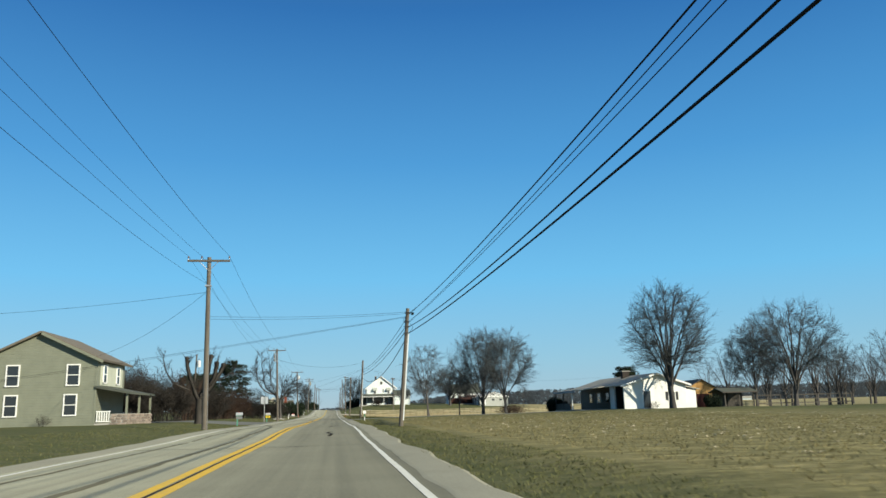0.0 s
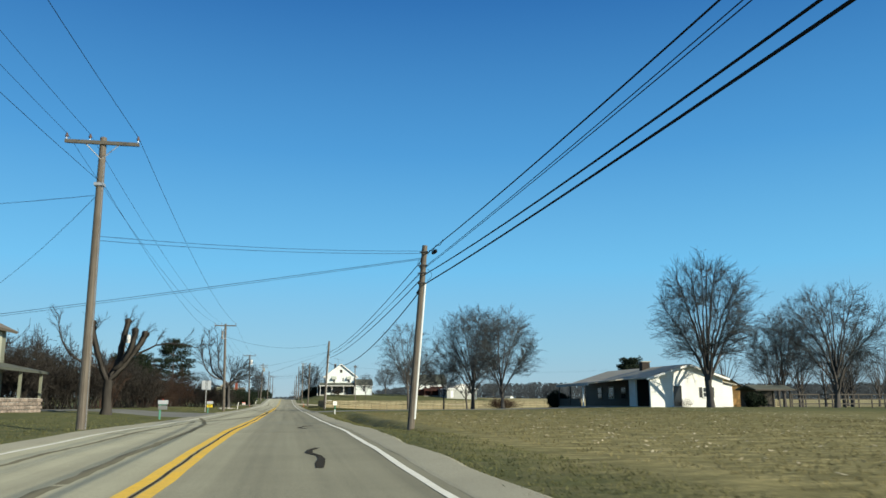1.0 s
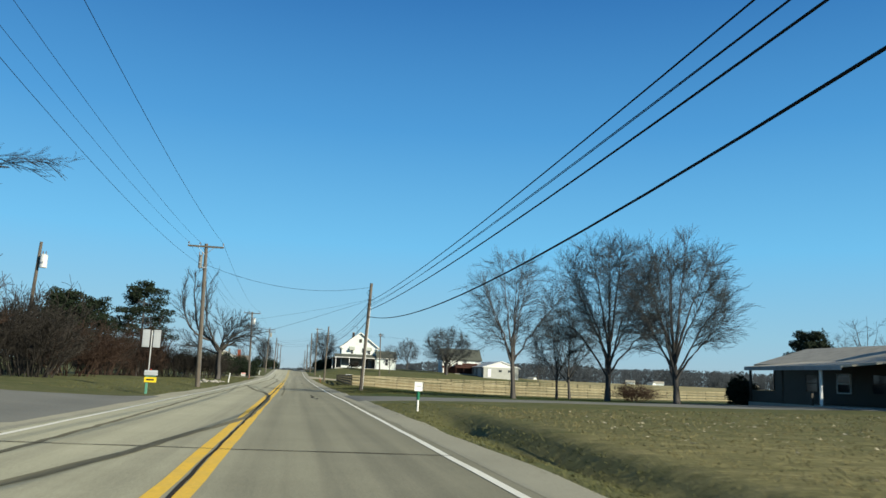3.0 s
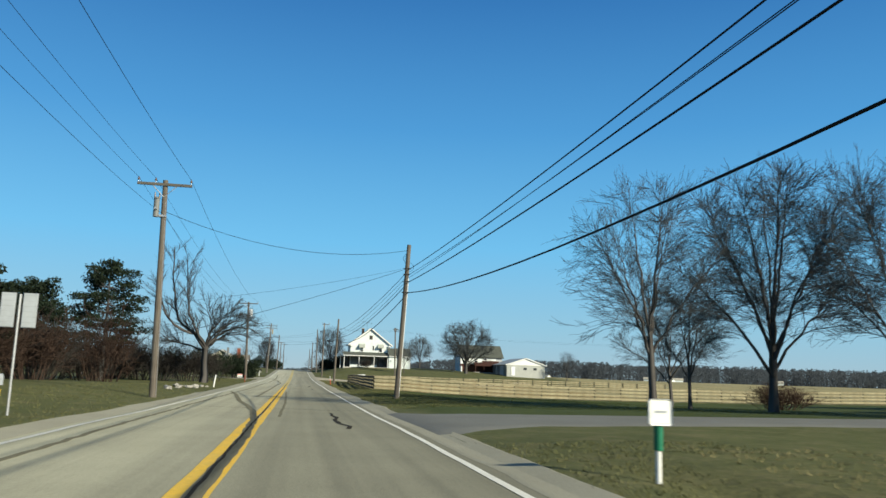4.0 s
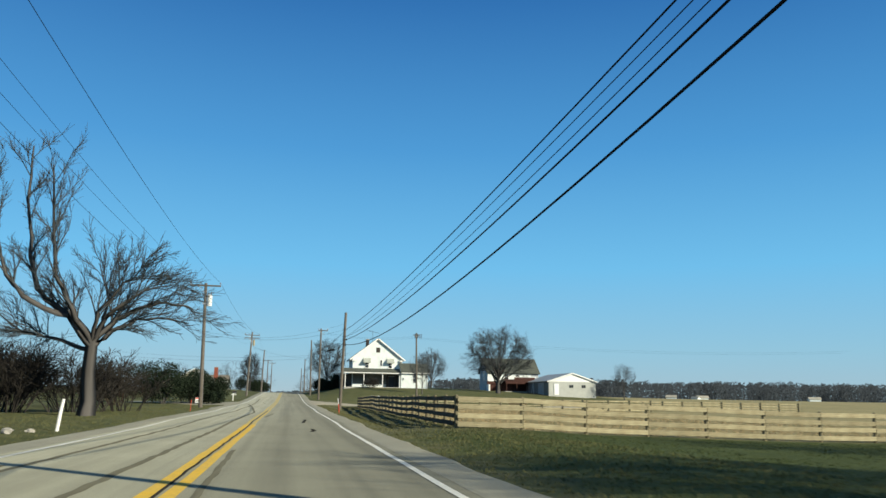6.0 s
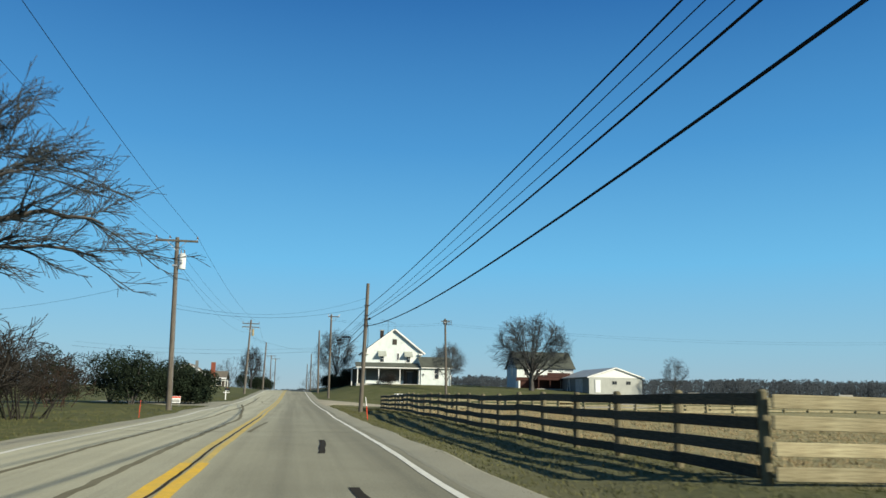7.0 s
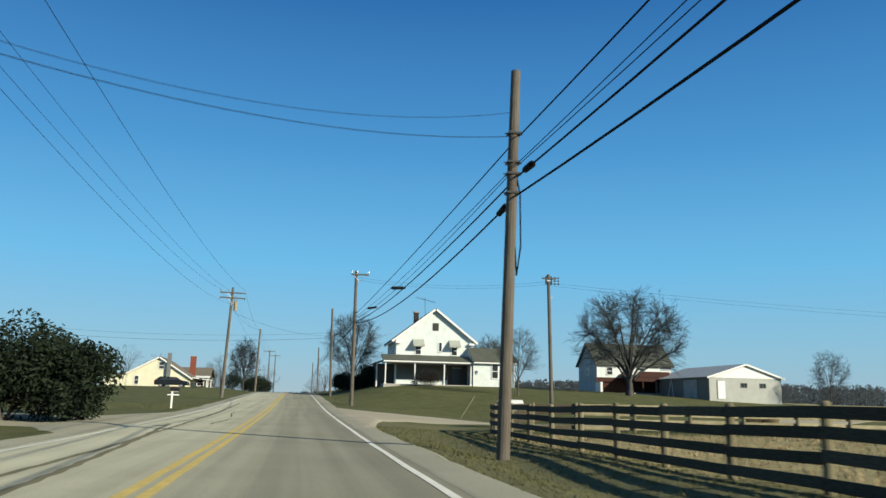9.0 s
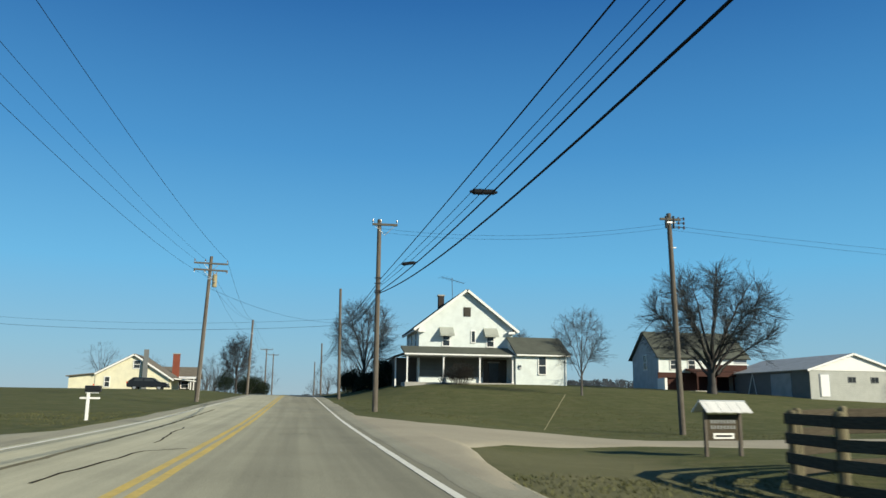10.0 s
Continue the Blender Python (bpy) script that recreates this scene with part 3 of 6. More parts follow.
def slab(p0, p1, y0, y1, thick):
    """A roof slope from eave p0 to ridge p1, both (x, z), pushed along y."""
    d = Vector((p1[0] - p0[0], p1[1] - p0[1])).normalized()
    n = Vector((-d.y, d.x)) if d.x > 0 else Vector((d.y, -d.x))
    n = n * thick
    return prism([p0, p1, (p1[0] + n.x, p1[1] + n.y), (p0[0] + n.x, p0[1] + n.y)], y0, y1)


def slab_x(p0, p1, x0, x1, thick):
    d = Vector((p1[0] - p0[0], p1[1] - p0[1])).normalized()
    n = Vector((-d.y, d.x)) if d.x > 0 else Vector((d.y, -d.x))
    n = n * thick
    return prism_x([p0, p1, (p1[0] + n.x, p1[1] + n.y), (p0[0] + n.x, p0[1] + n.y)], x0, x1)


def window_y(parent, x0, x1, z0, z1, y, muntin=True, trim="white_trim"):
    """A sash window in a wall that faces -y: frame, sill and panes as parts."""
    w = new("window")
    w.parent = parent
    bm = bmesh.new()
    f = 0.09
    block(bm, x0 - f, x0, y - 0.07, y + 0.04, z0 - f, z1 + f)
    block(bm, x1, x1 + f, y - 0.07, y + 0.04, z0 - f, z1 + f)
    block(bm, x0, x1, y - 0.07, y + 0.04, z1, z1 + f)
    if muntin:
        block(bm, x0, x1, y - 0.055, y + 0.03, (z0 + z1) / 2 - 0.03, (z0 + z1) / 2 + 0.03)
    part("frame", bm, MAT[trim], w)
    part("sill", solid(x0 - f, x1 + f, y - 0.11, y + 0.04, z0 - f, z0), MAT[trim], w)
    mid = (z0 + z1) / 2
    if muntin:
        part("pane", solid(x0, x1, y - 0.03, y - 0.015, z0, mid - 0.03), MAT["glass_dark"], w)
        part("pane", solid(x0, x1, y - 0.03, y - 0.015, mid + 0.03, z1), MAT["glass_dark"], w)
    else:
        part("pane", solid(x0, x1, y - 0.03, y - 0.015, z0, z1), MAT["glass_dark"], w)
    return w


def window_x(parent, y0, y1, z0, z1, x, side, trim="white_trim"):
    """A sash window in a wall that faces along x (side -1 or 1)."""
    w = new("window")
    w.parent = parent
    f, a, b = 0.09, min(x - 0.04 * side, x + 0.07 * side), max(x - 0.04 * side, x + 0.07 * side)
    bm = bmesh.new()
    block(bm, a, b, y0 - f, y0, z0 - f, z1 + f)
    block(bm, a, b, y1, y1 + f, z0 - f, z1 + f)
    block(bm, a, b, y0, y1, z1, z1 + f)
    mid = (z0 + z1) / 2
    block(bm, a, b, y0, y1, mid - 0.03, mid + 0.03)
    part("frame", bm, MAT[trim], w)
    part("sill", solid(a, b, y0 - f, y1 + f, z0 - f, z0), MAT[trim], w)
    g0, g1 = sorted((x + 0.015 * side, x + 0.03 * side))
    part("pane", solid(g0, g1, y0, y1, z0, mid - 0.03), MAT["glass_dark"], w)
    part("pane", solid(g0, g1, y0, y1, mid + 0.03, z1), MAT["glass_dark"], w)
    return w


# ---- white farmhouse ----
def farmhouse():
    h = root("farmhouse", (18.35, 275.0, 2.9), "white two-storey farmhouse with a green-grey roofed front porch", "house")
    e, p, hw, dep = 5.75, 9.5, 4.85, 9.5
    part("wall", prism([(-hw, -0.5), (hw, -0.5), (hw, e), (0, p - 0.1), (-hw, e)], 0, dep), MAT["white_siding"], h)
    for s in (-1, 1):
        k = (p - e) / hw
        part("roof", slab((s * (hw + 0.45), e - 0.45 * k), (0, p), -0.45, dep + 0.4, 0.16), MAT["shingle"], h)
        bm = slab((s * (hw + 0.5), e - 0.5 * k - 0.12), (0, p - 0.12), -0.5, -0.42, 0.24)
        part("rake_trim", bm, MAT["white_trim"], h)
        part("gutter", solid(min(s * (hw + 0.36), s * (hw + 0.5)), max(s * (hw + 0.36), s * (hw + 0.5)), -0.4, dep + 0.3, e - 0.48, e - 0.36), MAT["white_trim"], h)
        x0, x1 = sorted((s * (hw - 0.01), s * (hw + 0.14)))
        part("cornice_return", solid(x0 - 0.5 * (s > 0), x1 + 0.5 * (s < 0), -0.5, 0.0, e - 0.62, e - 0.38), MAT["white_trim"], h)
    # attic louvre
    v = new("attic_vent")
    v.parent = h
    bm = bmesh.new()
    block(bm, -0.30, 0.45, -0.05, 0.02, 6.85, 7.8)
    part("vent_frame", bm, MAT["dark_and_shade_siding"], v)
    for i in range(7):
        part("slat", solid(-0.22, 0.37, -0.09, -0.05, 6.92 + i * 0.12, 7.01 + i * 0.12), MAT["dark_and_shade_siding"], v)
    # upper windows under metal awnings
    for cx in (-2.08, 2.5):
        window_y(h, cx - 0.33, cx + 0.33, 3.85, 4.95, 0.0)
        a = new("awning")
        a.parent = h
        for i in range(9):
            x = cx - 0.72 + i * 0.16
            part("slat", prism_x([(0.0, 5.72), (-0.9, 4.95), (-0.9, 4.76), (-0.88, 4.76), (-0.88, 4.93), (0.0, 5.68)], x, x + 0.15), MAT["awning_metal"], a, "grey-green awning slat")
        for s in (-0.72, 0.71):
            part("end_panel", prism_x([(0.0, 5.66), (-0.86, 4.92), (-0.86, 4.78), (0.0, 4.9)], cx + s - 0.01, cx + s + 0.01), MAT["awning_metal"], a)
        part("bracket", rod((cx - 0.5, 0, 4.9), (cx - 0.5, -0.8, 4.95), 0.015), MAT["galv"], a)
        part("bracket", rod((cx + 0.5, 0, 4.9), (cx + 0.5, -0.8, 4.95), 0.015), MAT["galv"], a)
    window_y(h, 0.55, 0.88, 4.25, 5.35, 0.0, False)
    for y in (2.0, 5.0, 7.6):
        window_x(h, y - 0.4, y + 0.4, 3.7, 5.2, -hw, -1)
    # chimney and aerial
    c = new("chimney")
    c.parent = h
    part("stack", solid(-1.75, -1.15, 6.6, 7.3, 7.0, 9.75), MAT["dark_brick"], c)
    part("cap", solid(-1.83, -1.07, 6.52, 7.38, 9.75, 9.9), MAT["concrete"], c)
    a = new("aerial")
    a.parent = h
    part("mast", rod((-0.6, 4.5, 8.9), (-0.7, 4.5, 11.5), 0.03), MAT["black_paint"], a)
    part("boom", rod((-1.9, 4.2, 11.5), (0.7, 4.8, 11.0), 0.025), MAT["black_paint"], a)
    for i in range(8):
        u = i / 7
        x, y, z, l = -1.9 + 2.6 * u, 4.2 + 0.6 * u, 11.5 - 0.5 * u, 0.9 - 0.5 * u
        part("element", rod((x + 0.2 * l, y - l, z), (x - 0.2 * l, y + l, z), 0.012, sides=5), MAT["black_paint"], a)
    # porch
    px0, px1, py = -6.6, 4.2, -3.0
    part("porch_roof", prism_x([(0.05, 3.75), (py - 0.25, 2.85), (py - 0.25, 2.72), (0.05, 3.55)], px0 - 0.1, px1 + 0.25), MAT["shingle"], h)
    part("porch_fascia", solid(px0 - 0.1, px1 + 0.25, py - 0.29, py - 0.24, 2.70, 2.84), MAT["white_trim"], h)
    part("porch_floor", solid(px0, px1, py - 0.1, 0.0, -0.45, 0.1), MAT["concrete"], h)
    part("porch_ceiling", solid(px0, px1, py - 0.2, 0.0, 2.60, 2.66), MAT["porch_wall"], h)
    # boards coloured for porch shade; the white strip below paints the sunlit part
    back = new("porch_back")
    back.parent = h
    tagged(back, "lap siding under the porch, shade put into its grey")
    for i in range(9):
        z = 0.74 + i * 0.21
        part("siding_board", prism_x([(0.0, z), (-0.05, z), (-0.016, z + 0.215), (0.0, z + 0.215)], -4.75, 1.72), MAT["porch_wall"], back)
    part("skirt_panel", solid(-4.75, 1.72, -0.045, 0.0, 0.1, 0.72), MAT["white_siding"], back, "white lower wall strip standing for the sunlit part")
    # flat dark sheet paints the shade in the entry bay
    part("entry_recess", solid(1.75, 4.2, -0.06, -0.03, 0.1, 2.55), MAT["dark_and_shade_siding"], h, "flat dark sheet for the shade of the entry bay")
    for x in (-6.4, -2.85, 0.75, 4.05):
        b = new("porch_post")
        b.parent = h
        part("shaft", solid(x - 0.07, x + 0.07, py - 0.02, py + 0.12, 0.1, 2.62, bevel=0.015), MAT["white_trim"], b)
        part("capital", solid(x - 0.11, x + 0.11, py - 0.06, py + 0.16, 2.48, 2.60), MAT["white_trim"], b)
        part("foot", solid(x - 0.11, x + 0.11, py - 0.06, py + 0.16, 0.1, 0.25), MAT["white_trim"], b)
    # porch wall openings
    d = new("front_door")
    d.parent = h
    part("leaf", solid(2.35, 3.3, -0.12, -0.06, 0.12, 2.2), MAT["glass_dark"], d, "dark front door")
    part("door_frame", prism_x([(-0.12, 2.2), (-0.12, 2.32), (-0.06, 2.32), (-0.06, 2.2)], 2.2, 3.45), MAT["old_siding"], d)
    # side porch
    part("side_roof", prism([(-hw, 3.6), (-7.4, 2.7), (-7.4, 2.56), (-hw, 3.4)], 0.1, 7.0), MAT["shingle"], h)
    # side porch shade is put into this wall's dark colour
    part("side_wall", solid(-7.1, -hw, 1.4, 6.6, -0.45, 2.62), MAT["dark_and_shade_siding"], h)
    for y in (0.25,):
        part("side_post", solid(-7.2, -7.06, y, y + 0.14, -0.4, 2.6), MAT["white_trim"], h)
    # wing
    wx0, wx1, wy0, wy1 = 4.3, 9.5, -3.2, 3.2
    part("wing_wall", prism_x([(wy0, -0.5), (wy1, -0.5), (wy1, 3.0), (0, 4.65), (wy0, 3.0)], wx0, wx1), MAT["white_siding"], h)
    for s in (-1, 1):
        part("wing_roof", slab_x((s * 3.55, 2.86), (0, 4.75), wx0 - 0.1 if s < 0 else wx0, wx1 + 0.3, 0.14), MAT["shingle"], h)
    part("wing_gutter", solid(wx0, wx1 + 0.3, -3.66, -3.54, 2.78, 2.92), MAT["white_trim"], h)
    part("downspout", rod((wx1 - 0.12, -3.3, -0.1), (wx1 - 0.12, -3.3, 2.8), 0.045), MAT["white_trim"], h)
    window_y(h, 6.65, 7.35, 1.05, 2.7, wy0)
    mt = new("electric_meter")
    mt.parent = h
    part("box", solid(4.6, 4.85, wy0 - 0.12, wy0, 1.5, 1.9), MAT["galv"], mt)
    part("dial", rod((4.72, wy0 - 0.2, 1.78), (4.72, wy0 - 0.12, 1.78), 0.09, sides=12), MAT["glass_dark"], mt)
    part("foundation", solid(-hw - 0.02, hw + 0.02, -0.02, dep, -0.7, 0.0), MAT["concrete"], h)
    return h


farmhouse()


# ---- white gabled shed with small windows ----
def machine_shed():
    h = root("shed", (55.2, 266.0, 2.1), "long white gabled shed with a ribbed metal roof", "shed")
    hw, e, p, dep = 4.75, 2.6, 4.15, 15.0
    part("wall", prism([(-hw, -0.5), (hw, -0.5), (hw, e), (0, p), (-hw, e)], 0, dep), MAT["shed_block"], h)
    part("gable", prism([(-hw, e - 0.1), (hw, e - 0.1), (hw, e), (0, p), (-hw, e)], -0.05, 0.0), MAT["sign_white"], h, "bright white metal gable")
    for s in (-1, 1):
        k = (p - e) / hw
        part("roof", slab((s * (hw + 0.35), e - 0.35 * k), (0, p), -0.3, dep + 0.3, 0.1), MAT["shed_roof"], h)
        part("rake_trim", slab((s * (hw + 0.37), e - 0.37 * k - 0.1), (0, p - 0.1), -0.34, -0.29, 0.2), MAT["white_trim"], h)
    d = new("door")
    d.parent = h
    part("leaf", solid(-3.65, -2.75, -0.09, 0.0, 0.0, 2.1), MAT["white_trim"], d)
    part("door_frame", solid(-3.75, -2.65, -0.06, 0.0, 0.0, 2.2), MAT["old_siding"], d)
    for x in (-0.65, 1.85):
        w = new("window")
        w.parent = h
        part("frame", solid(x, x + 0.85, -0.05, 0.0, 1.35, 1.95), MAT["shed_side"], w)
        for k in (0.06, 0.45):
            part("pane", solid(x + k, x + k + 0.34, -0.06, -0.05, 1.41, 1.89), MAT["glass_dark"], w)
    # the left side panel is darker than the front wall
    part("side_panel", solid(-hw - 0.03, -hw, 0.1, dep - 0.1, -0.4, e - 0.05), MAT["shed_side"], h, "dark grey ribbed side wall")
    part("side_door", solid(-hw - 0.08, -hw - 0.03, 3.0, 6.5, -0.1, 2.3), MAT["old_siding"], h, "grey sliding side door")
    return h


machine_shed()


# ---- older house with a red porch ----
def red_porch_house():
    h = root("old_house", (42.4, 282.0, 2.7), "white house with a dark red porch, side shade coloured in as grey", "house")
    # the gable's bluish shade is put into the wall colour
    part("wall", prism_x([(0, -0.5), (7.4, -0.5), (7.4, 4.0), (3.7, 6.9), (0, 4.0)], 0, 11.0), MAT["old_siding"], h)
    for s in (-1, 1):
        y0 = 3.7 + s * 4.1
        part("roof", slab_x((y0, 3.7), (3.7, 6.95), -0.35, 11.3, 0.14), MAT["shingle"], h)
    part("front_panel", solid(0.0, 9.3, -0.05, 0.0, 2.1, 4.0), MAT["white_siding"], h, "white upper front wall")
    part("corner_board", solid(-0.06, 0.1, -0.08, 0.08, -0.4, 4.0), MAT["white_trim"], h)
    for x in (1.4, 3.6, 6.0):
        window_y(h, x, x + 0.8, 2.5, 3.5, -0.05)
    window_x(h, 3.2, 4.1, 2.5, 4.2, 0.0, -1)
    part("porch_roof", prism_x([(0.0, 2.6), (-2.6, 1.95), (-2.6, 1.8), (0.0, 2.4)], 3.2, 10.0), MAT["red_brown"], h, "dark red porch roof")
    part("porch_fascia", solid(3.2, 10.0, -2.66, -2.6, 1.6, 2.15), MAT["red_brown"], h)
    part("porch_wall", solid(-0.2, 10.4, -0.12, -0.05, -0.3, 2.1), MAT["red_brown"], h)
    part("balcony_rail", solid(5.0, 9.4, -2.7, -2.6, 2.2, 2.95), MAT["red_brown"], h)
    part("balcony_cap", solid(3.2, 9.6, -2.74, -2.58, 2.95, 3.05), MAT["white_trim"], h)
    for x in (3.3, 5.5, 7.7, 9.8):
        part("porch_post", solid(x, x + 0.14, -2.6, -2.46, -0.3, 1.7), MAT["red_brown"], h)
    part("porch_floor", solid(3.0, 10.2, -2.7, -0.1, -0.5, 0.05), MAT["concrete"], h)
    part("white_stub", solid(-0.3, 0.0, -2.0, -0.1, -0.4, 1.4), MAT["white_trim"], h)
    return h


red_porch_house()


def swing_frame():
    s = root("swing_frame", (51.6, 276.0, land(51.6, 276)), "white metal swing frame beside the old house", "swing")
    for x in (-1.3, 1.3):
        for y in (-0.8, 0.8):
            part("leg", rod((x, y, 0), (x * 0.9, 0, 2.3), 0.05), MAT["white_trim"], s)
    part("beam", rod((-1.25, 0, 2.3), (1.25, 0, 2.3), 0.06), MAT["white_trim"], s)
    part("bench", solid(-0.6, 0.6, -0.25, 0.25, 0.5, 0.58), MAT["white_trim"], s)
    for x in (-0.55, 0.55):
        part("chain", rod((x, 0, 0.55), (x, 0, 2.3), 0.012, sides=5), MAT["galv"], s)


swing_frame()


# ---- ranch house ----
def ranch_house():
    h = root("ranch_house", (37.6, 96.2, 0.45), "long white ranch house with a pale ribbed metal roof", "house")
    w, e, p, dep = 8.0, 2.9, 4.15, 20.5
    part("wall", prism([(0, -0.5), (w, -0.5), (w, e), (w / 2 + 0.2, p), (0, e)], 0, 0.25), MAT["ranch_white"], h, "sunlit white gable wall")
    # porch and carport shade is put into the long and cross walls' colour
    part("long_wall", solid(0.9, 1.1, 5.2, dep, -0.5, e), MAT["dark_and_shade_siding"], h, "wall under the porch roof, shade put into its dark colour")
    part("side_wall", solid(w - 0.2, w, 0.25, dep, -0.5, e), MAT["ranch_white"], h)
    part("back_wall", prism([(0.9, -0.5), (w, -0.5), (w, e), (w / 2 + 0.2, p), (0.9, e)], dep - 0.2, dep), MAT["ranch_white"], h)
    part("cross_wall", solid(1.1, w - 0.2, 5.2, 5.4, -0.5, e), MAT["dark_and_shade_siding"], h)
    part("carport_wall", solid(0.1, 0.3, 3.8, 5.4, -0.5, e), MAT["ranch_white"], h)
    part("carport_floor", solid(-0.2, w - 0.2, 0.25, 5.2, -0.5, 0.02), MAT["concrete"], h)
    k = (p - e) / (w / 2)
    part("roof", slab((-0.5, e - 0.5 * k), (w / 2 + 0.2, p + 0.03), -0.45, dep + 0.4, 0.12), MAT["metal_roof"], h)
    part("roof", slab((w + 0.5, e - 0.5 * k), (w / 2 + 0.2, p + 0.03), -0.45, dep + 0.4, 0.12), MAT["metal_roof"], h)
    part("rake_trim", slab((-0.52, e - 0.52 * k - 0.1), (w / 2 + 0.2, p - 0.08), -0.5, -0.44, 0.2), MAT["white_trim"], h)
    part("rake_trim", slab((w + 0.52, e - 0.52 * k - 0.1), (w / 2 + 0.2, p - 0.08), -0.5, -0.44, 0.2), MAT["white_trim"], h)
    # porch towards the road
    part("porch_roof", slab((-4.6, 2.35), (0.3, e + 0.02), 5.0, 15.4, 0.12), MAT["metal_roof"], h)
    part("porch_fascia", solid(-4.68, -4.6, 5.0, 15.4, 2.2, 2.46), MAT["old_siding"], h)
    part("porch_floor", solid(-4.5, 0.9, 5.2, 15.2, -0.6, 0.02), MAT["concrete"], h)
    # rear posts, low wall and most window trim are coloured dark for porch shade
    for y in (7.2, 11.2, 15.0):
        part("porch_post", solid(-4.45, -4.31, y, y + 0.14, 0.0, 2.36), MAT["white_trim" if y == 7.2 else "dark_and_shade_siding"], h, "porch post")
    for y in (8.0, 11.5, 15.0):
        window_x(h, y, y + 1.3, 0.9, 2.1, 0.9, -1, "white_trim" if y == 11.5 else "dark_and_shade_siding")
    part("low_wall", solid(-4.4, -4.25, 8.2, 14.9, -0.4, 0.85), MAT["dark_and_shade_siding"], h, "low porch wall with shade put into its colour")
    d = new("door")
    d.parent = h
    part("leaf", solid(2.45, 3.35, -0.06, 0.0, 0.05, 2.1), MAT["glass_dark"], d)
    part("door_frame", prism([(2.3, 0.0), (2.45, 0.0), (2.45, 2.1), (3.35, 2.1), (3.35, 0.0), (3.5, 0.0), (3.5, 2.22), (2.3, 2.22)], -0.09, 0.0), MAT["white_trim"], d)
    part("step", solid(2.2, 3.6, -0.7, 0.0, -0.5, 0.02), MAT["concrete"], h)
    window_y(h, 5.75, 6.5, 1.0, 1.9, 0.0)
    for x in (5.35, 6.65):
        part("shutter", solid(x, x + 0.3, -0.05, 0.0, 0.95, 1.95), MAT["black_paint"], h)
    c = new("chimney")
    c.parent = h
    part("stack", solid(2.95, 3.85, 8.0, 8.8, 3.0, 4.85), MAT["dark_brick"], c)
    part("cap", solid(2.84, 4.01, 7.94, 8.86, 4.85, 4.95), MAT["concrete"], c)
    part("annex_wall", solid(w, w + 2.2, 2.0, 8.0, -0.5, 2.3), MAT["ranch_white"], h)
    part("annex_roof", slab((w + 2.6, 2.2), (w, 2.75), 1.7, 8.3, 0.1), MAT["metal_roof"], h)
    return h


ranch_house()


def orange_shed():
    x, y = 58.0, 118.0
    h = root("garden_shed", (x, y, land(x, y)), "orange-brown board shed behind the ranch house", "shed")
    part("wall", prism([(-2.6, -0.3), (2.6, -0.3), (2.6, 2.9), (0, 4.3), (-2.6, 2.9)], 0, 5), MAT["orange_wood"], h)
    for s in (-1, 1):
        part("roof", slab((s * 2.95, 2.72), (0, 4.32), -0.3, 5.3, 0.1), MAT["brown_shingle"], h)
    part("door", solid(-1.1, 1.1, -0.06, 0, 0, 2.2), MAT["dark_red"], h)


def open_shelter():
    x, y = 55.5, 106.0
    g = root("open_shelter", (x, y, land(x, y)), "low open shelter with a dark gabled roof", "shelter")
    for i in range(3):
        for py in (0.1, 3.4):
            part("post", solid(0.1 + i * 2.1, 0.24 + i * 2.1, py, py + 0.14, -0.1, 2.0), MAT["dark_and_shade_siding"], g)
    part("roof", prism_x([(-0.4, 1.95), (-0.4, 2.05), (1.8, 2.6), (4.0, 2.05), (4.0, 1.95), (1.8, 2.45)], -0.4, 4.8), MAT["shingle"], g)
    part("back_wall", solid(0.0, 4.4, 3.5, 3.56, 0.0, 1.95), MAT["dark_and_shade_siding"], g)
    part("fascia", solid(-0.4, 4.8, -0.44, -0.4, 1.9, 2.06), MAT["dark_and_shade_siding"], g)
    f = root("rail_fence", (61.0, 107.5, land(61, 107.5)), "dark rail fence behind the ranch yard", "fence")
    for i in range(9):
        part("post", solid(i * 1.8, i * 1.8 + 0.12, 0, 0.12, -0.2, 1.65), MAT["dark_and_shade_siding"], f)
    for z in (0.4, 0.95, 1.5):
        part("rail", solid(-0.1, 14.6, -0.05, -0.005, z, z + 0.13), MAT["dark_and_shade_siding"], f)


orange_shed()
open_shelter()


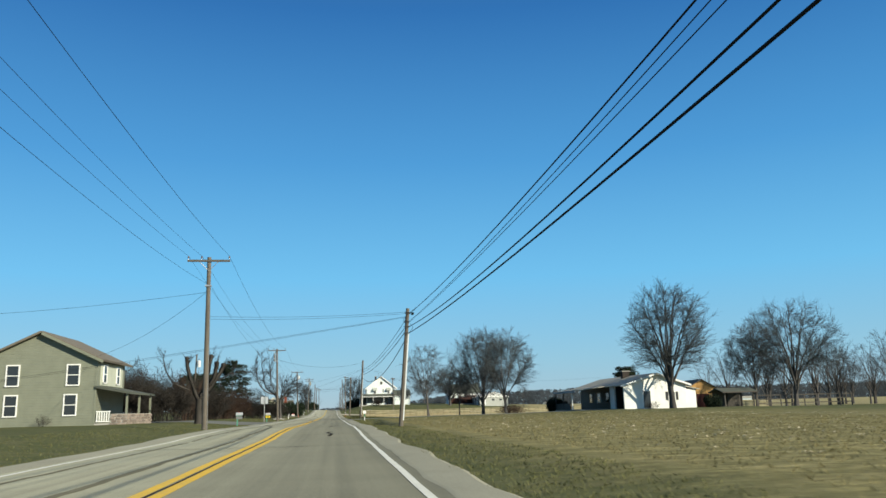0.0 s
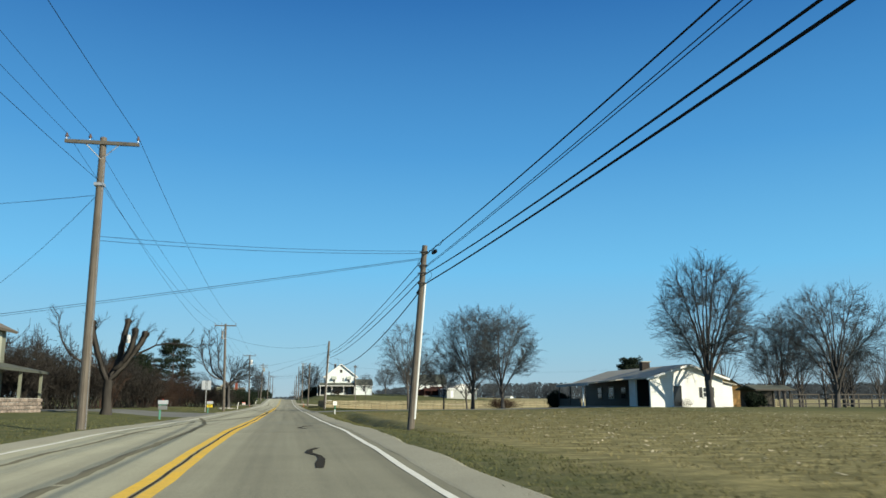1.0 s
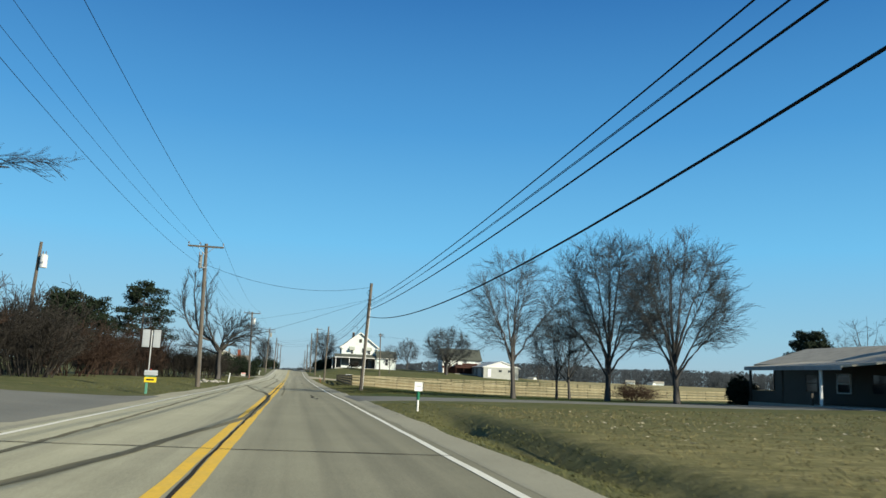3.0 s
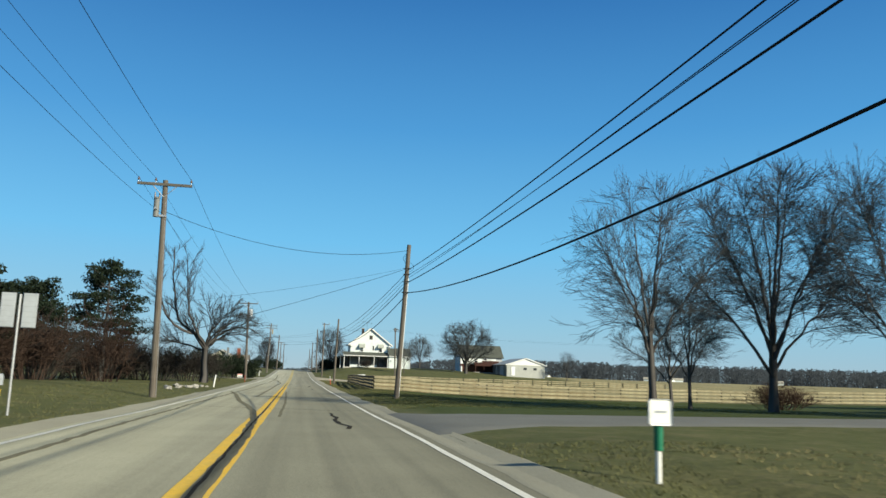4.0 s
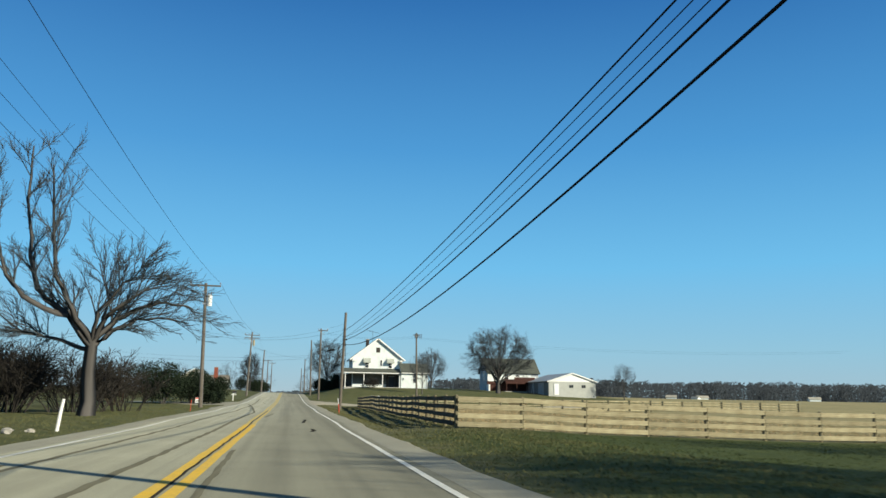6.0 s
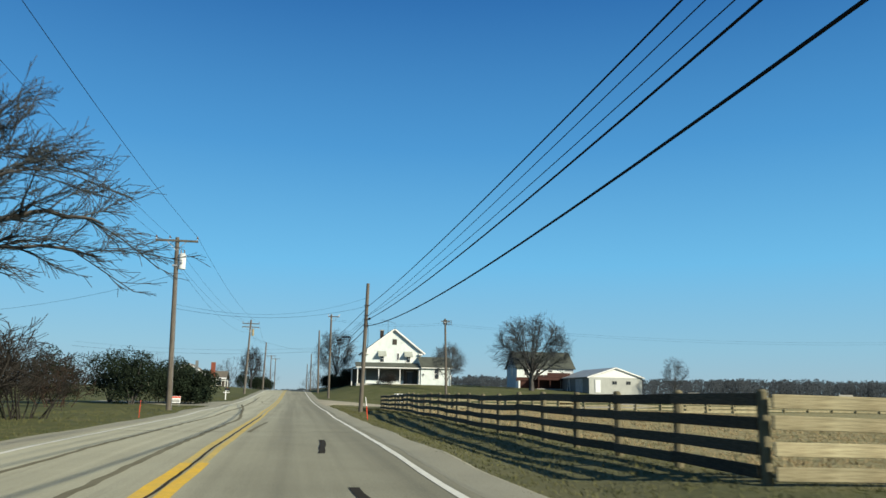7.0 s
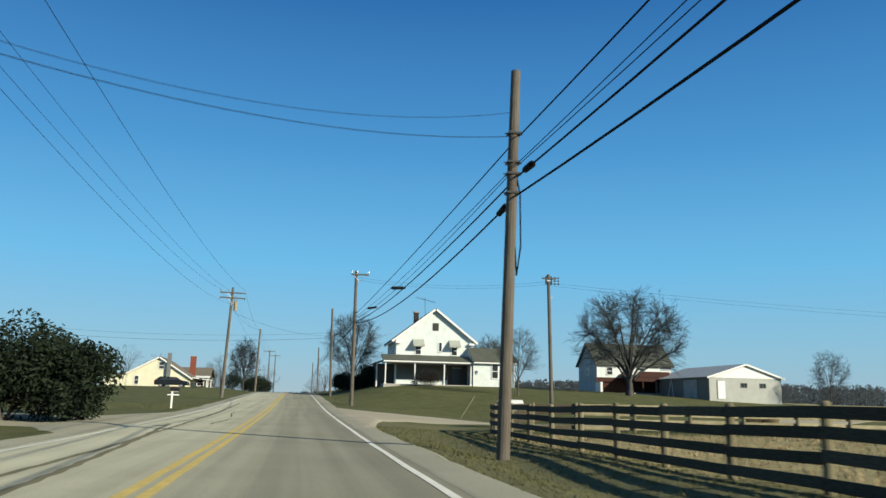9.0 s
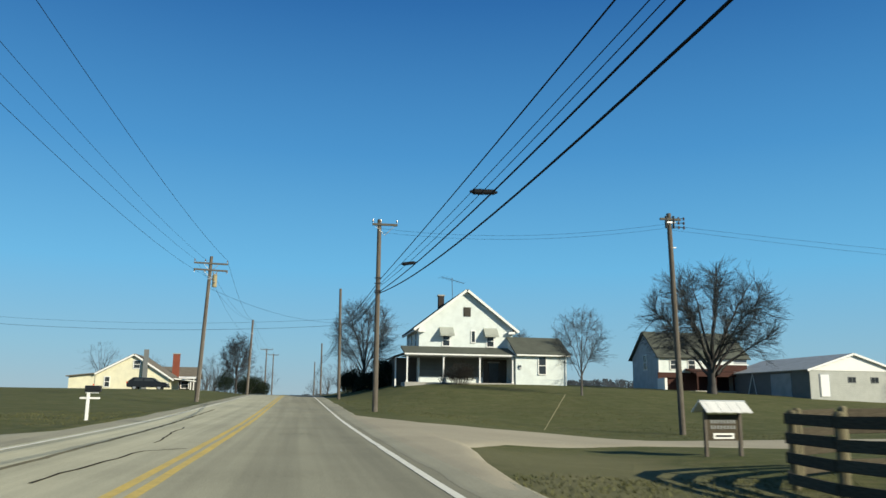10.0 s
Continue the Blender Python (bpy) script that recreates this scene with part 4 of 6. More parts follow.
# ---- sage house on the other side ----
def sage_house():
    h = root("sage_house", (-16.0, 67.0, land(-16, 67) - 0.05), "sage green two-storey house with a small white-railed porch", "house")
    w, e, p, dep = 8.4, 5.2, 7.2, 8.5
    part("wall", prism([(-w, -0.4), (0, -0.4), (0, e), (-w / 2, p), (-w, e)], 0, dep), MAT["sage_siding"], h)
    k = (p - e) / (w / 2)
    part("roof", slab((0.5, e - 0.5 * k), (-w / 2, p + 0.04), -0.45, dep + 0.4, 0.16), MAT["brown_shingle"], h)
    part("roof", slab((-w - 0.5, e - 0.5 * k), (-w / 2, p + 0.04), -0.45, dep + 0.4, 0.16), MAT["brown_shingle"], h)
    part("rake_trim", slab((0.5, e - 0.5 * k - 0.14), (-w / 2, p - 0.1), -0.5, -0.44, 0.2), MAT["sage_siding"], h)
    for x, z in ((-1.75, 3.2), (-1.85, 0.9), (-6.2, 3.2), (-6.2, 0.9)):
        window_y(h, x - 0.42, x + 0.42, z, z + 1.5, 0.0)
    part("bay_panel", solid(0.0, 0.06, 1.0, 7.6, 3.15, 4.95), MAT["pale_sage"], h, "cream upper wall panel")
    for y in (1.6, 5.6):
        window_x(h, y, y + 0.9, 3.4, 4.7, 0.06, 1)
    part("corner_board", solid(-0.1, 0.03, -0.03, 0.1, -0.3, e), MAT["sage_siding"], h)
    part("porch_roof", prism([(0.0, 3.1), (2.6, 2.55), (2.6, 2.4), (0.0, 2.9)], -0.2, dep + 0.5), MAT["shingle"], h)
    part("porch_floor", solid(0.0, 2.4, 0.0, dep, -0.5, 0.2), MAT["concrete"], h)
    for y in (0.1, 4.2, 8.3):
        part("porch_post", solid(2.25, 2.4, y, y + 0.15, 0.2, 2.45), MAT["sage_siding"], h)
    rail = new("porch_rail")
    rail.parent = h
    part("top_rail", solid(0.1, 1.15, 0.02, 0.1, 1.05, 1.13), MAT["white_trim"], rail)
    part("bottom_rail", solid(0.1, 1.15, 0.02, 0.1, 0.3, 0.37), MAT["white_trim"], rail)
    for i in range(6):
        x = 0.14 + i * 0.18
        part("baluster", solid(x, x + 0.07, 0.03, 0.09, 0.37, 1.05), MAT["white_trim"], rail)
    base = new("stone_base")
    base.parent = h
    rnd = random.Random(77)
    part("backing", solid(2.2, 2.4, 0.0, dep, -0.4, 0.9), MAT["rock"], base)
    part("backing", solid(1.2, 2.4, -0.05, 0.05, -0.4, 0.9), MAT["rock"], base)
    for row in range(4):
        z = 0.02 + row * 0.22
        for i in range(3):
            x = 1.2 + i * 0.42 + 0.1 * (row % 2)
            part("stone", solid(x, min(2.46, x + rnd.uniform(0.32, 0.39)), -0.11, -0.04, z, z + rnd.uniform(0.17, 0.2), bevel=0.02), MAT["pink_stone"], base)
        for i in range(14):
            y = 0.05 + i * 0.6 + 0.25 * (row % 2)
            part("stone", solid(2.39, 2.47, y, y + rnd.uniform(0.45, 0.55), z, z + rnd.uniform(0.17, 0.2), bevel=0.02), MAT["pink_stone"], base)
    part("garage_wall", prism([(-w - 6.5, -0.4), (-w, -0.4), (-w, 2.8), (-w - 3.2, 4.6), (-w - 6.5, 2.8)], -1.0, 6.0), MAT["sage_siding"], h)
    for s in (-1, 1):
        part("garage_roof", slab((-w - 3.2 + s * 3.6, 2.6), (-w - 3.2, 4.65), -1.4, 6.3, 0.14), MAT["brown_shingle"], h)
    part("garage_door", solid(-w - 5.6, -w - 1.0, -1.06, -1.0, 0.0, 2.2), MAT["white_trim"], h)


sage_house()


# ---- cream house and its neighbour ----
def cream_house():
    h = root("cream_house", (-19.3, 305.0, 2.1), "cream gabled house with a tall flue", "house")
    part("wall", prism([(-4.6, -0.6), (4.5, -0.6), (4.5, 1.75), (0, 4.6), (-4.6, 2.05)], 0, 9), MAT["cream_siding"], h)
    part("lean_to", prism([(-7.8, -0.6), (-4.6, -0.6), (-4.6, 2.05), (-7.8, 1.7)], 0.1, 8), MAT["cream_siding"], h)
    part("roof", slab((5.0, 1.45), (0, 4.62), -0.35, 9.3, 0.14), MAT["brown_shingle"], h)
    part("roof", slab((-4.6, 2.07), (0, 4.62), -0.35, 9.3, 0.14), MAT["brown_shingle"], h)
    part("roof", slab((-8.1, 1.68), (-4.6, 2.1), -0.3, 8.3, 0.12), MAT["brown_shingle"], h)
    part("rake_trim", slab((5.05, 1.3), (0, 4.5), -0.42, -0.34, 0.2), MAT["white_trim"], h)
    part("rake_trim", slab((-4.6, 1.95), (0, 4.5), -0.42, -0.34, 0.2), MAT["white_trim"], h)
    part("flue", solid(1.2, 1.75, -0.5, 0.0, -0.4, 5.3), MAT["shed_side"], h, "tall dark grey chimney flue")
    window_y(h, 0.0, 0.75, 2.9, 3.85, 0.0)
    window_y(h, -3.4, -2.85, 0.5, 1.7, 0.0)
    part("carport_roof", prism([(4.5, 1.75), (7.2, 1.5), (7.2, 1.38), (4.5, 1.6)], 1, 8), MAT["white_trim"], h)
    for y in (1.2, 7.6):
        part("carport_post", solid(7.0, 7.12, y, y + 0.12, -0.4, 1.4), MAT["white_trim"], h)
    n = root("brown_roof_house", (-15.8, 317.0, 2.0), "low house with a brown roof and red brick chimney", "house")
    part("wall", prism_x([(0, -0.5), (7, -0.5), (7, 2.3), (3.5, 3.6), (0, 2.3)], -3, 2.6), MAT["dark_and_shade_siding"], n)
    for s in (-1, 1):
        part("roof", slab_x((3.5 + s * 4.0, 2.15), (3.5, 3.7), -3.4, 3.0, 0.14), MAT["brown_shingle"], n)
    c = new("chimney")
    c.parent = n
    part("stack", solid(-0.4, 0.5, -0.7, 0.1, -0.4, 5.5), MAT["brick"], c)
    part("cap", solid(-0.48, 0.58, -0.78, 0.18, 5.5, 5.6), MAT["concrete"], c)
    window_y(n, 0.9, 1.9, 0.7, 1.7, 0.0)
    part("porch_post", solid(2.7, 2.82, -1.2, -1.08, -0.5, 2.1), MAT["white_trim"], n)
    part("porch_roof", prism_x([(0.0, 2.3), (-1.4, 2.0), (-1.4, 2.12), (0.0, 2.42)], 0.6, 3.0), MAT["white_trim"], n)


cream_house()


def parked_car():
    c = root("car", (-16.5, 300.0, land(-16.5, 300) - 0.1), "black estate car parked before the cream house", "car")
    side = [(-2.35, 0.35), (2.3, 0.35), (2.4, 0.7), (2.25, 0.95), (1.25, 1.05), (0.6, 1.5), (-1.6, 1.55), (-2.25, 1.05), (-2.4, 0.8)]
    bm = prism(side, -0.9, 0.9)
    bmesh.ops.bevel(bm, geom=bm.edges[:], offset=0.06, segments=2, affect="EDGES")
    part("body", bm, MAT["car_black"], c)
    for a, b in ((-1.5, -0.5), (-0.4, 0.55)):
        part("side_window", prism([(a, 1.08), (b + 0.35 * (b > 0), 1.08), (b, 1.42), (a + 0.1, 1.44)], -0.915, -0.89), MAT["glass_dark"], c)
    for x in (-1.45, 1.45):
        for y in (-0.84, 0.62):
            w = new("wheel")
            w.parent = c
            part("tyre", rod((x, y, 0.33), (x, y + 0.22, 0.33), 0.33, sides=18), MAT["rubber"], w)
            part("rim", rod((x, y - 0.01, 0.33), (x, y + 0.23, 0.33), 0.2, sides=12), MAT["galv"], w)
    part("headlight", solid(2.2, 2.36, -0.8, -0.45, 0.75, 0.9), MAT["sign_white"], c)
    part("tail_light", solid(-2.42, -2.3, -0.85, -0.6, 0.8, 1.0), MAT["red_plastic"], c)
    part("bumper", solid(2.3, 2.46, -0.85, 0.85, 0.35, 0.6), MAT["black_paint"], c)


parked_car()


# ---- poles and wires ----
def cable(name, a, b, sag, r, label, group, sides=5, steps=22, material="wire"):
    a, b = Vector(a), Vector(b)
    verts, faces = [], []
    d = (b - a).normalized()
    side = d.cross(Vector((0, 0, 1))).normalized()
    up = side.cross(d)
    for i in range(steps + 1):
        u = i / steps
        p = a.lerp(b, u) - Vector((0, 0, 4 * sag * u * (1 - u)))
        for k in range(sides):
            q = math.tau * k / sides
            verts.append(p + (side * math.cos(q) + up * math.sin(q)) * r)
    for i in range(steps):
        for k in range(sides):
            k2 = (k + 1) % sides
            faces.append((i * sides + k, i * sides + k2, (i + 1) * sides + k2, (i + 1) * sides + k))
    return tagged(linked(name, verts, faces, MAT[material]), label, "cable", group)


def pole_shaft(parent, foot, top, r0=0.17, r1=0.115):
    bm = bmesh.new()
    foot, top = Vector(foot), Vector(top)
    tube(bm, (foot.x, foot.y, foot.z - 0.4), top, r0, r1, 14)
    return part("shaft", bm, MAT["pole_wood"], parent)


def knob(parent, at, size=0.06):
    i = new("insulator")
    i.parent = parent
    part("pin", rod(at, (at[0], at[1], at[2] + 0.12), 0.014), MAT["galv"], i)
    bm = bmesh.new()
    tube(bm, (at[0], at[1], at[2] + 0.10), (at[0], at[1], at[2] + 0.17), size, size * 0.8, 10)
    tube(bm, (at[0], at[1], at[2] + 0.17), (at[0], at[1], at[2] + 0.24), size * 0.6, size * 0.45, 10)
    part("bell", bm, MAT["insulator"], i)


def transformer(parent, at, material="can_white", r=0.24):
    x, y, z = at
    t = new("transformer")
    t.parent = parent
    bm = rod((x, y, z), (x, y, z + 0.85), r, sides=16)
    part("tank", bm, MAT[material], t)
    part("lid", rod((x, y, z + 0.85), (x, y, z + 0.93), r + 0.02, r * 0.66, 16), MAT[material], t)
    for dx in (-0.1, 0.1):
        part("bushing", rod((x + dx, y, z + 0.9), (x + dx, y, z + 1.15), 0.04, 0.025), MAT["insulator"], t)
    part("bracket", solid(x - 0.05, x + 0.05, y - 0.3, y + 0.3, z + 0.3, z + 0.4), MAT["galv"], t)


def crossarm(parent, c, half, pins=(-1.0, -0.35, 1.0), turn=0.0):
    a = new("crossarm")
    a.parent = parent
    x, y, z = c
    m = pose(x, y, z, 0, 0, turn)
    bm = bmesh.new()
    block(bm, -half, half, -0.17, -0.06, -0.06, 0.06, m)
    part("beam", bm, MAT["arm_wood"], a)
    for s in (-1, 1):
        part("brace", rod(m @ Vector((s * 0.55, -0.11, -0.05)), m @ Vector((0, -0.1, -0.6)), 0.018), MAT["galv"], a)
    return [m @ Vector((p * half * 0.96, -0.11, 0.06)) for p in pins]


def left_pole(foot, top, can=None, arm_turn=0.0, extra=False, arm_drop=0.22, bare=False):
    p = root("utility_pole", foot, "weathered wooden power pole with a crossarm beside the road", "utility pole", "roadside power poles")
    f = Vector(foot)
    t = Vector(top) - f
    pole_shaft(p, (0, 0, 0), t)
    if bare:
        tips = [Vector((t.x + 0.1 * k, t.y, t.z - 0.3)) for k in (-1, 0, 1)]
    else:
        tips = crossarm(p, (t.x, t.y, t.z - arm_drop), 1.22, turn=arm_turn)
        for q in tips:
            knob(p, q)
    if extra:
        tips2 = crossarm(p, (t.x, t.y, t.z - arm_drop - 0.5), 1.22, turn=arm_turn + 4)
        for q in tips2:
            knob(p, (q[0], q[1], q[2] - 0.3))
    if can:
        side, drop, m, size = can
        transformer(p, (t.x + side * (size + 0.17), t.y - 0.05, t.z - drop), m, size)
    part("ground_wire", rod((0.15, -0.1, 0.0), (t.x + 0.1, t.y - 0.1, t.z - 1.0), 0.008, sides=5), MAT["galv"], p)
    part("clamp", solid(t.x - 0.16, t.x + 0.16, t.y - 0.16, t.y + 0.16, t.z - 1.75, t.z - 1.65), MAT["galv"], p)
    return [f + q + Vector((0, 0, 0.22)) for q in tips] + [f + Vector((t.x + 0.14, t.y, t.z - 1.7))]


def right_pole(foot, top, conduit=0.0, drops=()):
    p = root("utility_pole", foot, "leaning wooden pole carrying black communication cables", "utility pole", "roadside cable poles")
    t = Vector(top) - Vector(foot)
    pole_shaft(p, (0, 0, 0), t, 0.152, 0.115)
    for d in drops:
        k = (t.z - d) / t.z
        part("clamp", solid(t.x * k - 0.145, t.x * k + 0.145, -0.15, 0.15, t.z - d - 0.025, t.z - d + 0.025), MAT["black_paint"], p)
        part("bolt", rod((t.x * k - 0.22, 0, t.z - d), (t.x * k + 0.22, 0, t.z - d), 0.014, sides=6), MAT["black_paint"], p)
    if conduit:
        part("conduit", rod((0.10 + conduit, -0.08, 0.1), (t.x * 0.78 + 0.08 + conduit, -0.08, t.z * 0.78), conduit, sides=10), MAT["can_white"], p, "pale riser conduit")
    return p


L_POLES = [
    left_pole((-4.8, -22, 0.1), (-4.8, -22, 10.0)),
    left_pole((-4.89, 48.53, 0.12), (-4.94, 48.53, 10.06)),
    left_pole((-5.29, 116.2, 0.03), (-5.55, 116.2, 9.86), (-1, 1.75, "shed_side", 0.13)),
    left_pole((-5.46, 184.96, 0.0), (-5.71, 184.96, 10.1), (1, 1.9, "can_white", 0.21)),
    left_pole((-5.43, 256.0, 1.1), (-5.05, 256.0, 11.6), (1, 2.3, "brass_can", 0.17), 8, True, 0.55),
    left_pole((-4.4, 297.0, 1.75), (-4.15, 297.0, 10.9), bare=True),
    left_pole((-5.0, 365.0, 1.4), (-5.0, 365.0, 11.6)),
    left_pole((-4.3, 388.0, 1.0), (-4.3, 388.0, 11.8)),
]
for a, b in zip(L_POLES, L_POLES[1:]):
    for i, (p, q) in enumerate(zip(a, b)):
        cable("power_line", p, q, 1.0 if i < 3 else 1.3, 0.007 if i != 2 else 0.009, "thin bare power line strung between poles", "roadside power lines")

R_FOOT = [((6.75, -17, 0.2), (7.1, -17, 8.0)), ((6.63, 52.8, 0.2), (7.19, 52.8, 7.48)), ((6.34, 121.7, 0.0), (6.73, 121.7, 8.41)),
          ((6.18, 193.2, 0.05), (6.43, 193.2, 8.93)), ((5.84, 238.7, 0.75), (5.81, 238.7, 11.1)), ((5.42, 269.6, 1.2), (5.23, 269.6, 11.4)), ((5.4, 330, 1.8), (5.3, 330, 10.5)), ((5.3, 385, 0.9), (5.3, 385, 10.0))]
R_HEIGHTS = [(7.0, 6.55, 6.1, 5.95, 5.05), (7.2, 6.62, 6.6, 6.3, 5.87), (7.08, 6.75, 6.6, 6.35, 5.75), (7.35, 6.64, 6.63, 6.36, 5.9), (7.8, 7.5, 7.4, 7.1, 7.0), (8.1, 7.7, 7.6, 7.4, 7.2), (8.3, 7.9, 7.8, 7.6, 7.3), (7.5, 7.1, 7.0, 6.8, 6.5)]
R_RADII = (0.018, 0.010, 0.010, 0.022, 0.025)
for i, ((foot, top), hs) in enumerate(zip(R_FOOT, R_HEIGHTS)):
    rp = right_pole(foot, top, {1: 0.05, 2: 0.026}.get(i, 0.0), [top[2] - h for h in hs if h not in (hs[2],)])
    if i == 4:
        for q in crossarm(rp, (top[0] - foot[0] + 0.3, 0, top[2] - foot[2] - 0.3), 0.7):
            knob(rp, q)
    if i in (1, 2):
        for dx, z0, dz in ((-0.22, top[2] - foot[2] - 0.45, 0.75), (-0.3, top[2] - foot[2] - 0.5, 0.55), (0.3, top[2] - foot[2] - 1.0, 0.5)):
            bm = bmesh.new()
            arc = [Vector((top[0] - foot[0] + dx * (0.35 + 0.65 * math.sin(math.pi * k / 8)), -0.06 + 0.1 * k / 8, z0 - dz * k / 8)) for k in range(9)]
            for a0, a1 in zip(arc, arc[1:]):
                tube(bm, a0, a1, 0.009, 0.009, 5)
            part("drip_loop", bm, MAT["wire"], rp, "thin slack wire loop")
    if i == 3:
        bm = bmesh.new()
        loop = [Vector((0.2, -0.05, 6.6)), Vector((0.34, -0.1, 5.8)), Vector((0.36, -0.1, 4.6)), Vector((0.27, -0.08, 3.9)), Vector((0.22, -0.05, 4.9)), Vector((0.2, -0.03, 5.9))]
        for a0, a1 in zip(loop, loop[1:]):
            tube(bm, a0, a1, 0.018, 0.018, 6)
        part("cable_loop", bm, MAT["wire"], rp, "black slack cable hanging in a loop")


def on_pole(i, z):
    (fx, fy, fz), (tx, ty, tz) = R_FOOT[i]
    u = (z - fz) / (tz - fz)
    return Vector((fx + (tx - fx) * u, fy, z))


SAGS = [(0.78, 0.58, 0.46, 0.9, 0.54), (0.62, 0.58, 0.42, 0.58, 1.54), (0.54, 0.48, 0.73, 0.78, 1.2), (0.14, 0.26, 0.46, 0.46, 0.74), (0.2, 0.25, 0.25, 0.3, 0.3), (0.5,) * 5, (0.5,) * 5]
for i in range(len(R_FOOT) - 1):
    for k in range(5):
        off = Vector((0.12 if k == 1 else 0.17, 0, 0))
        cable("cable", on_pole(i, R_HEIGHTS[i][k]) + off, on_pole(i + 1, R_HEIGHTS[i + 1][k]) + off, SAGS[i][k], R_RADII[k], "black communication cable hung between leaning poles", "roadside cables")

# spans across the road
for a, b, sag, r in (
    ((7.1, 52.8, 7.25), (-4.9, 48.5, 6.55), 0.15, 0.008),
    ((7.1, 52.8, 7.15), (-4.9, 48.5, 6.4), 0.15, 0.008),
    ((7.1, 52.8, 6.95), (-27.0, 62.6, 3.0), 0.12, 0.010),
    ((7.1, 52.8, 6.9), (-27.0, 62.6, 2.9), 0.14, 0.008),
    ((-4.9, 48.5, 8.1), (-16.0, 66.5, 5.6), 0.5, 0.009),
    ((-4.9, 48.5, 8.0), (-30.0, 52.0, 7.0), 0.5, 0.009),
    ((6.7, 121.7, 8.1), (-5.5, 116.2, 8.4), 0.9, 0.012),
    ((6.6, 121.7, 7.1), (-5.5, 116.2, 4.1), 0.2, 0.006),
    ((6.6, 121.7, 7.05), (-5.5, 116.2, 2.5), 0.15, 0.010),
    ((6.4, 193.2, 7.9), (-5.7, 185.0, 6.15), 0.9, 0.006),
    ((6.4, 193.2, 7.3), (-5.7, 185.0, 5.9), 0.7, 0.008),
    ((-5.6, 185.0, 7.9), (-24.0, 196.0, 6.0), 0.6, 0.008),
    ((-5.0, 256.0, 9.2), (5.3, 269.6, 8.2), 0.6, 0.009),
    ((5.3, 269.6, 8.0), (-34.0, 274.0, 8.2), 0.8, 0.013),
    ((5.3, 269.6, 8.6), (-34.0, 276.0, 9.0), 0.8, 0.009),
    ((5.8, 238.7, 10.6), (19.0, 230.3, 9.7), 0.5, 0.006),
    ((5.8, 238.7, 10.4), (19.0, 230.3, 9.5), 0.5, 0.006),
    ((19.0, 230.3, 9.6), (90.0, 232.0, 9.6), 1.0, 0.006),
    ((19.0, 230.3, 9.4), (90.0, 234.0, 9.4), 1.0, 0.006),
):
    cable("service_line", a, b, sag, r, "service wire crossing above the road", "crossing wires")


def splice(at, along, size, label):
    s = root("splice_case", at, label, "cable splice", "cable splices")
    d = Vector(along).normalized()
    bm = rod(d * -size, d * size, 0.085, 0.075, 10)
    part("sleeve", bm, MAT["wire"], s)
    for k in (-1, 1):
        part("cap", rod(d * size * k, d * (size + 0.1) * k, 0.06, 0.03, 8), MAT["wire"], s)
    return s


splice((6.52, 192.4, 6.32), (0, 1, 0.05), 0.28, "black cable splice case beside the pole")
splice((6.5, 194.7, 5.85), (0, 1, -0.06), 0.32, "black cable splice case beside the pole")
sp1 = splice((7.36, 51.5, 6.98), (0, 1, 0.05), 0.26, "grey cable terminal box hung under the wire beside a pole")
bm = bmesh.new()
arc = [Vector((0.02 * math.sin(k), -1.9 + 0.5 * k, 0.16 - 0.13 * math.sin(math.pi * (k % 3) / 3) + 0.02 * k)) for k in range(8)]
for a0, a1 in zip(arc, arc[1:]):
    tube(bm, a0, a1, 0.011, 0.011, 5)
part("jumper", bm, MAT["wire"], sp1, "thin slack jumper wire")
splice((7.18, 54.2, 5.72), (0, 1, -0.07), 0.34, "black cable splice case beside the pole")
splice((6.39, 215.3, 6.63), (1, 0.2, 0.08), 0.30, "black coiled cable loop hung on the wire")
splice((6.5, 231.0, 7.35), (1, 0.3, 0.2), 0.28, "black coiled cable loop hung on the wire")


def farm_pole():
    foot, t = (19.26, 230.3, -0.22), Vector((-0.26, 0, 10.42))
    p = root("farm_pole", foot, "wooden farm service pole with dark insulators on the lawn", "utility pole")
    pole_shaft(p, (0, 0, 0), t, 0.15, 0.11)
    for i in range(3):
        z = t.z - 0.25 - i * 0.22
        s = new("standoff")
        s.parent = p
        part("arm", rod((t.x, 0, z), (t.x + 0.75, -0.15, z), 0.018, sides=6), MAT["black_paint"], s)
        for x in (0.45, 0.72):
            part("bell", rod((t.x + x, -0.1, z - 0.07), (t.x + x, -0.1, z + 0.07), 0.045, sides=8), MAT["insulator"], s)
    for x in (-0.2, 0.18):
        part("arrester", rod((t.x + x, -0.12, t.z - 0.75), (t.x + x, -0.12, t.z - 0.15), 0.06, sides=8), MAT["black_paint"], p)
    part("crossarm", solid(t.x - 0.5, t.x + 0.55, -0.16, -0.06, t.z - 0.36, t.z - 0.26), MAT["arm_wood"], p)
    part("rack", solid(t.x - 0.25, t.x + 0.25, -0.14, -0.04, t.z - 0.5, t.z - 0.42), MAT["galv"], p)
    part("clamp", solid(t.x + 0.05, t.x + 0.3, -0.05, 0.05, t.z - 1.7, t.z - 1.65), MAT["galv"], p)


farm_pole()
sp = root("yard_pole", (-17, 117, land(-17, 117)), "wooden yard pole with a pale transformer among brush", "utility pole")
pole_shaft(sp, (0, 0, 0), (0.4, 0, 9.0), 0.14, 0.1)
transformer(sp, (0.75, -0.2, 7.2))


# ---- fences ----
def mesh_of(bm, name, material):
    me = bpy.data.meshes.new(name)
    bm.to_mesh(me)
    bm.free()
    me.materials.append(material)
    return me


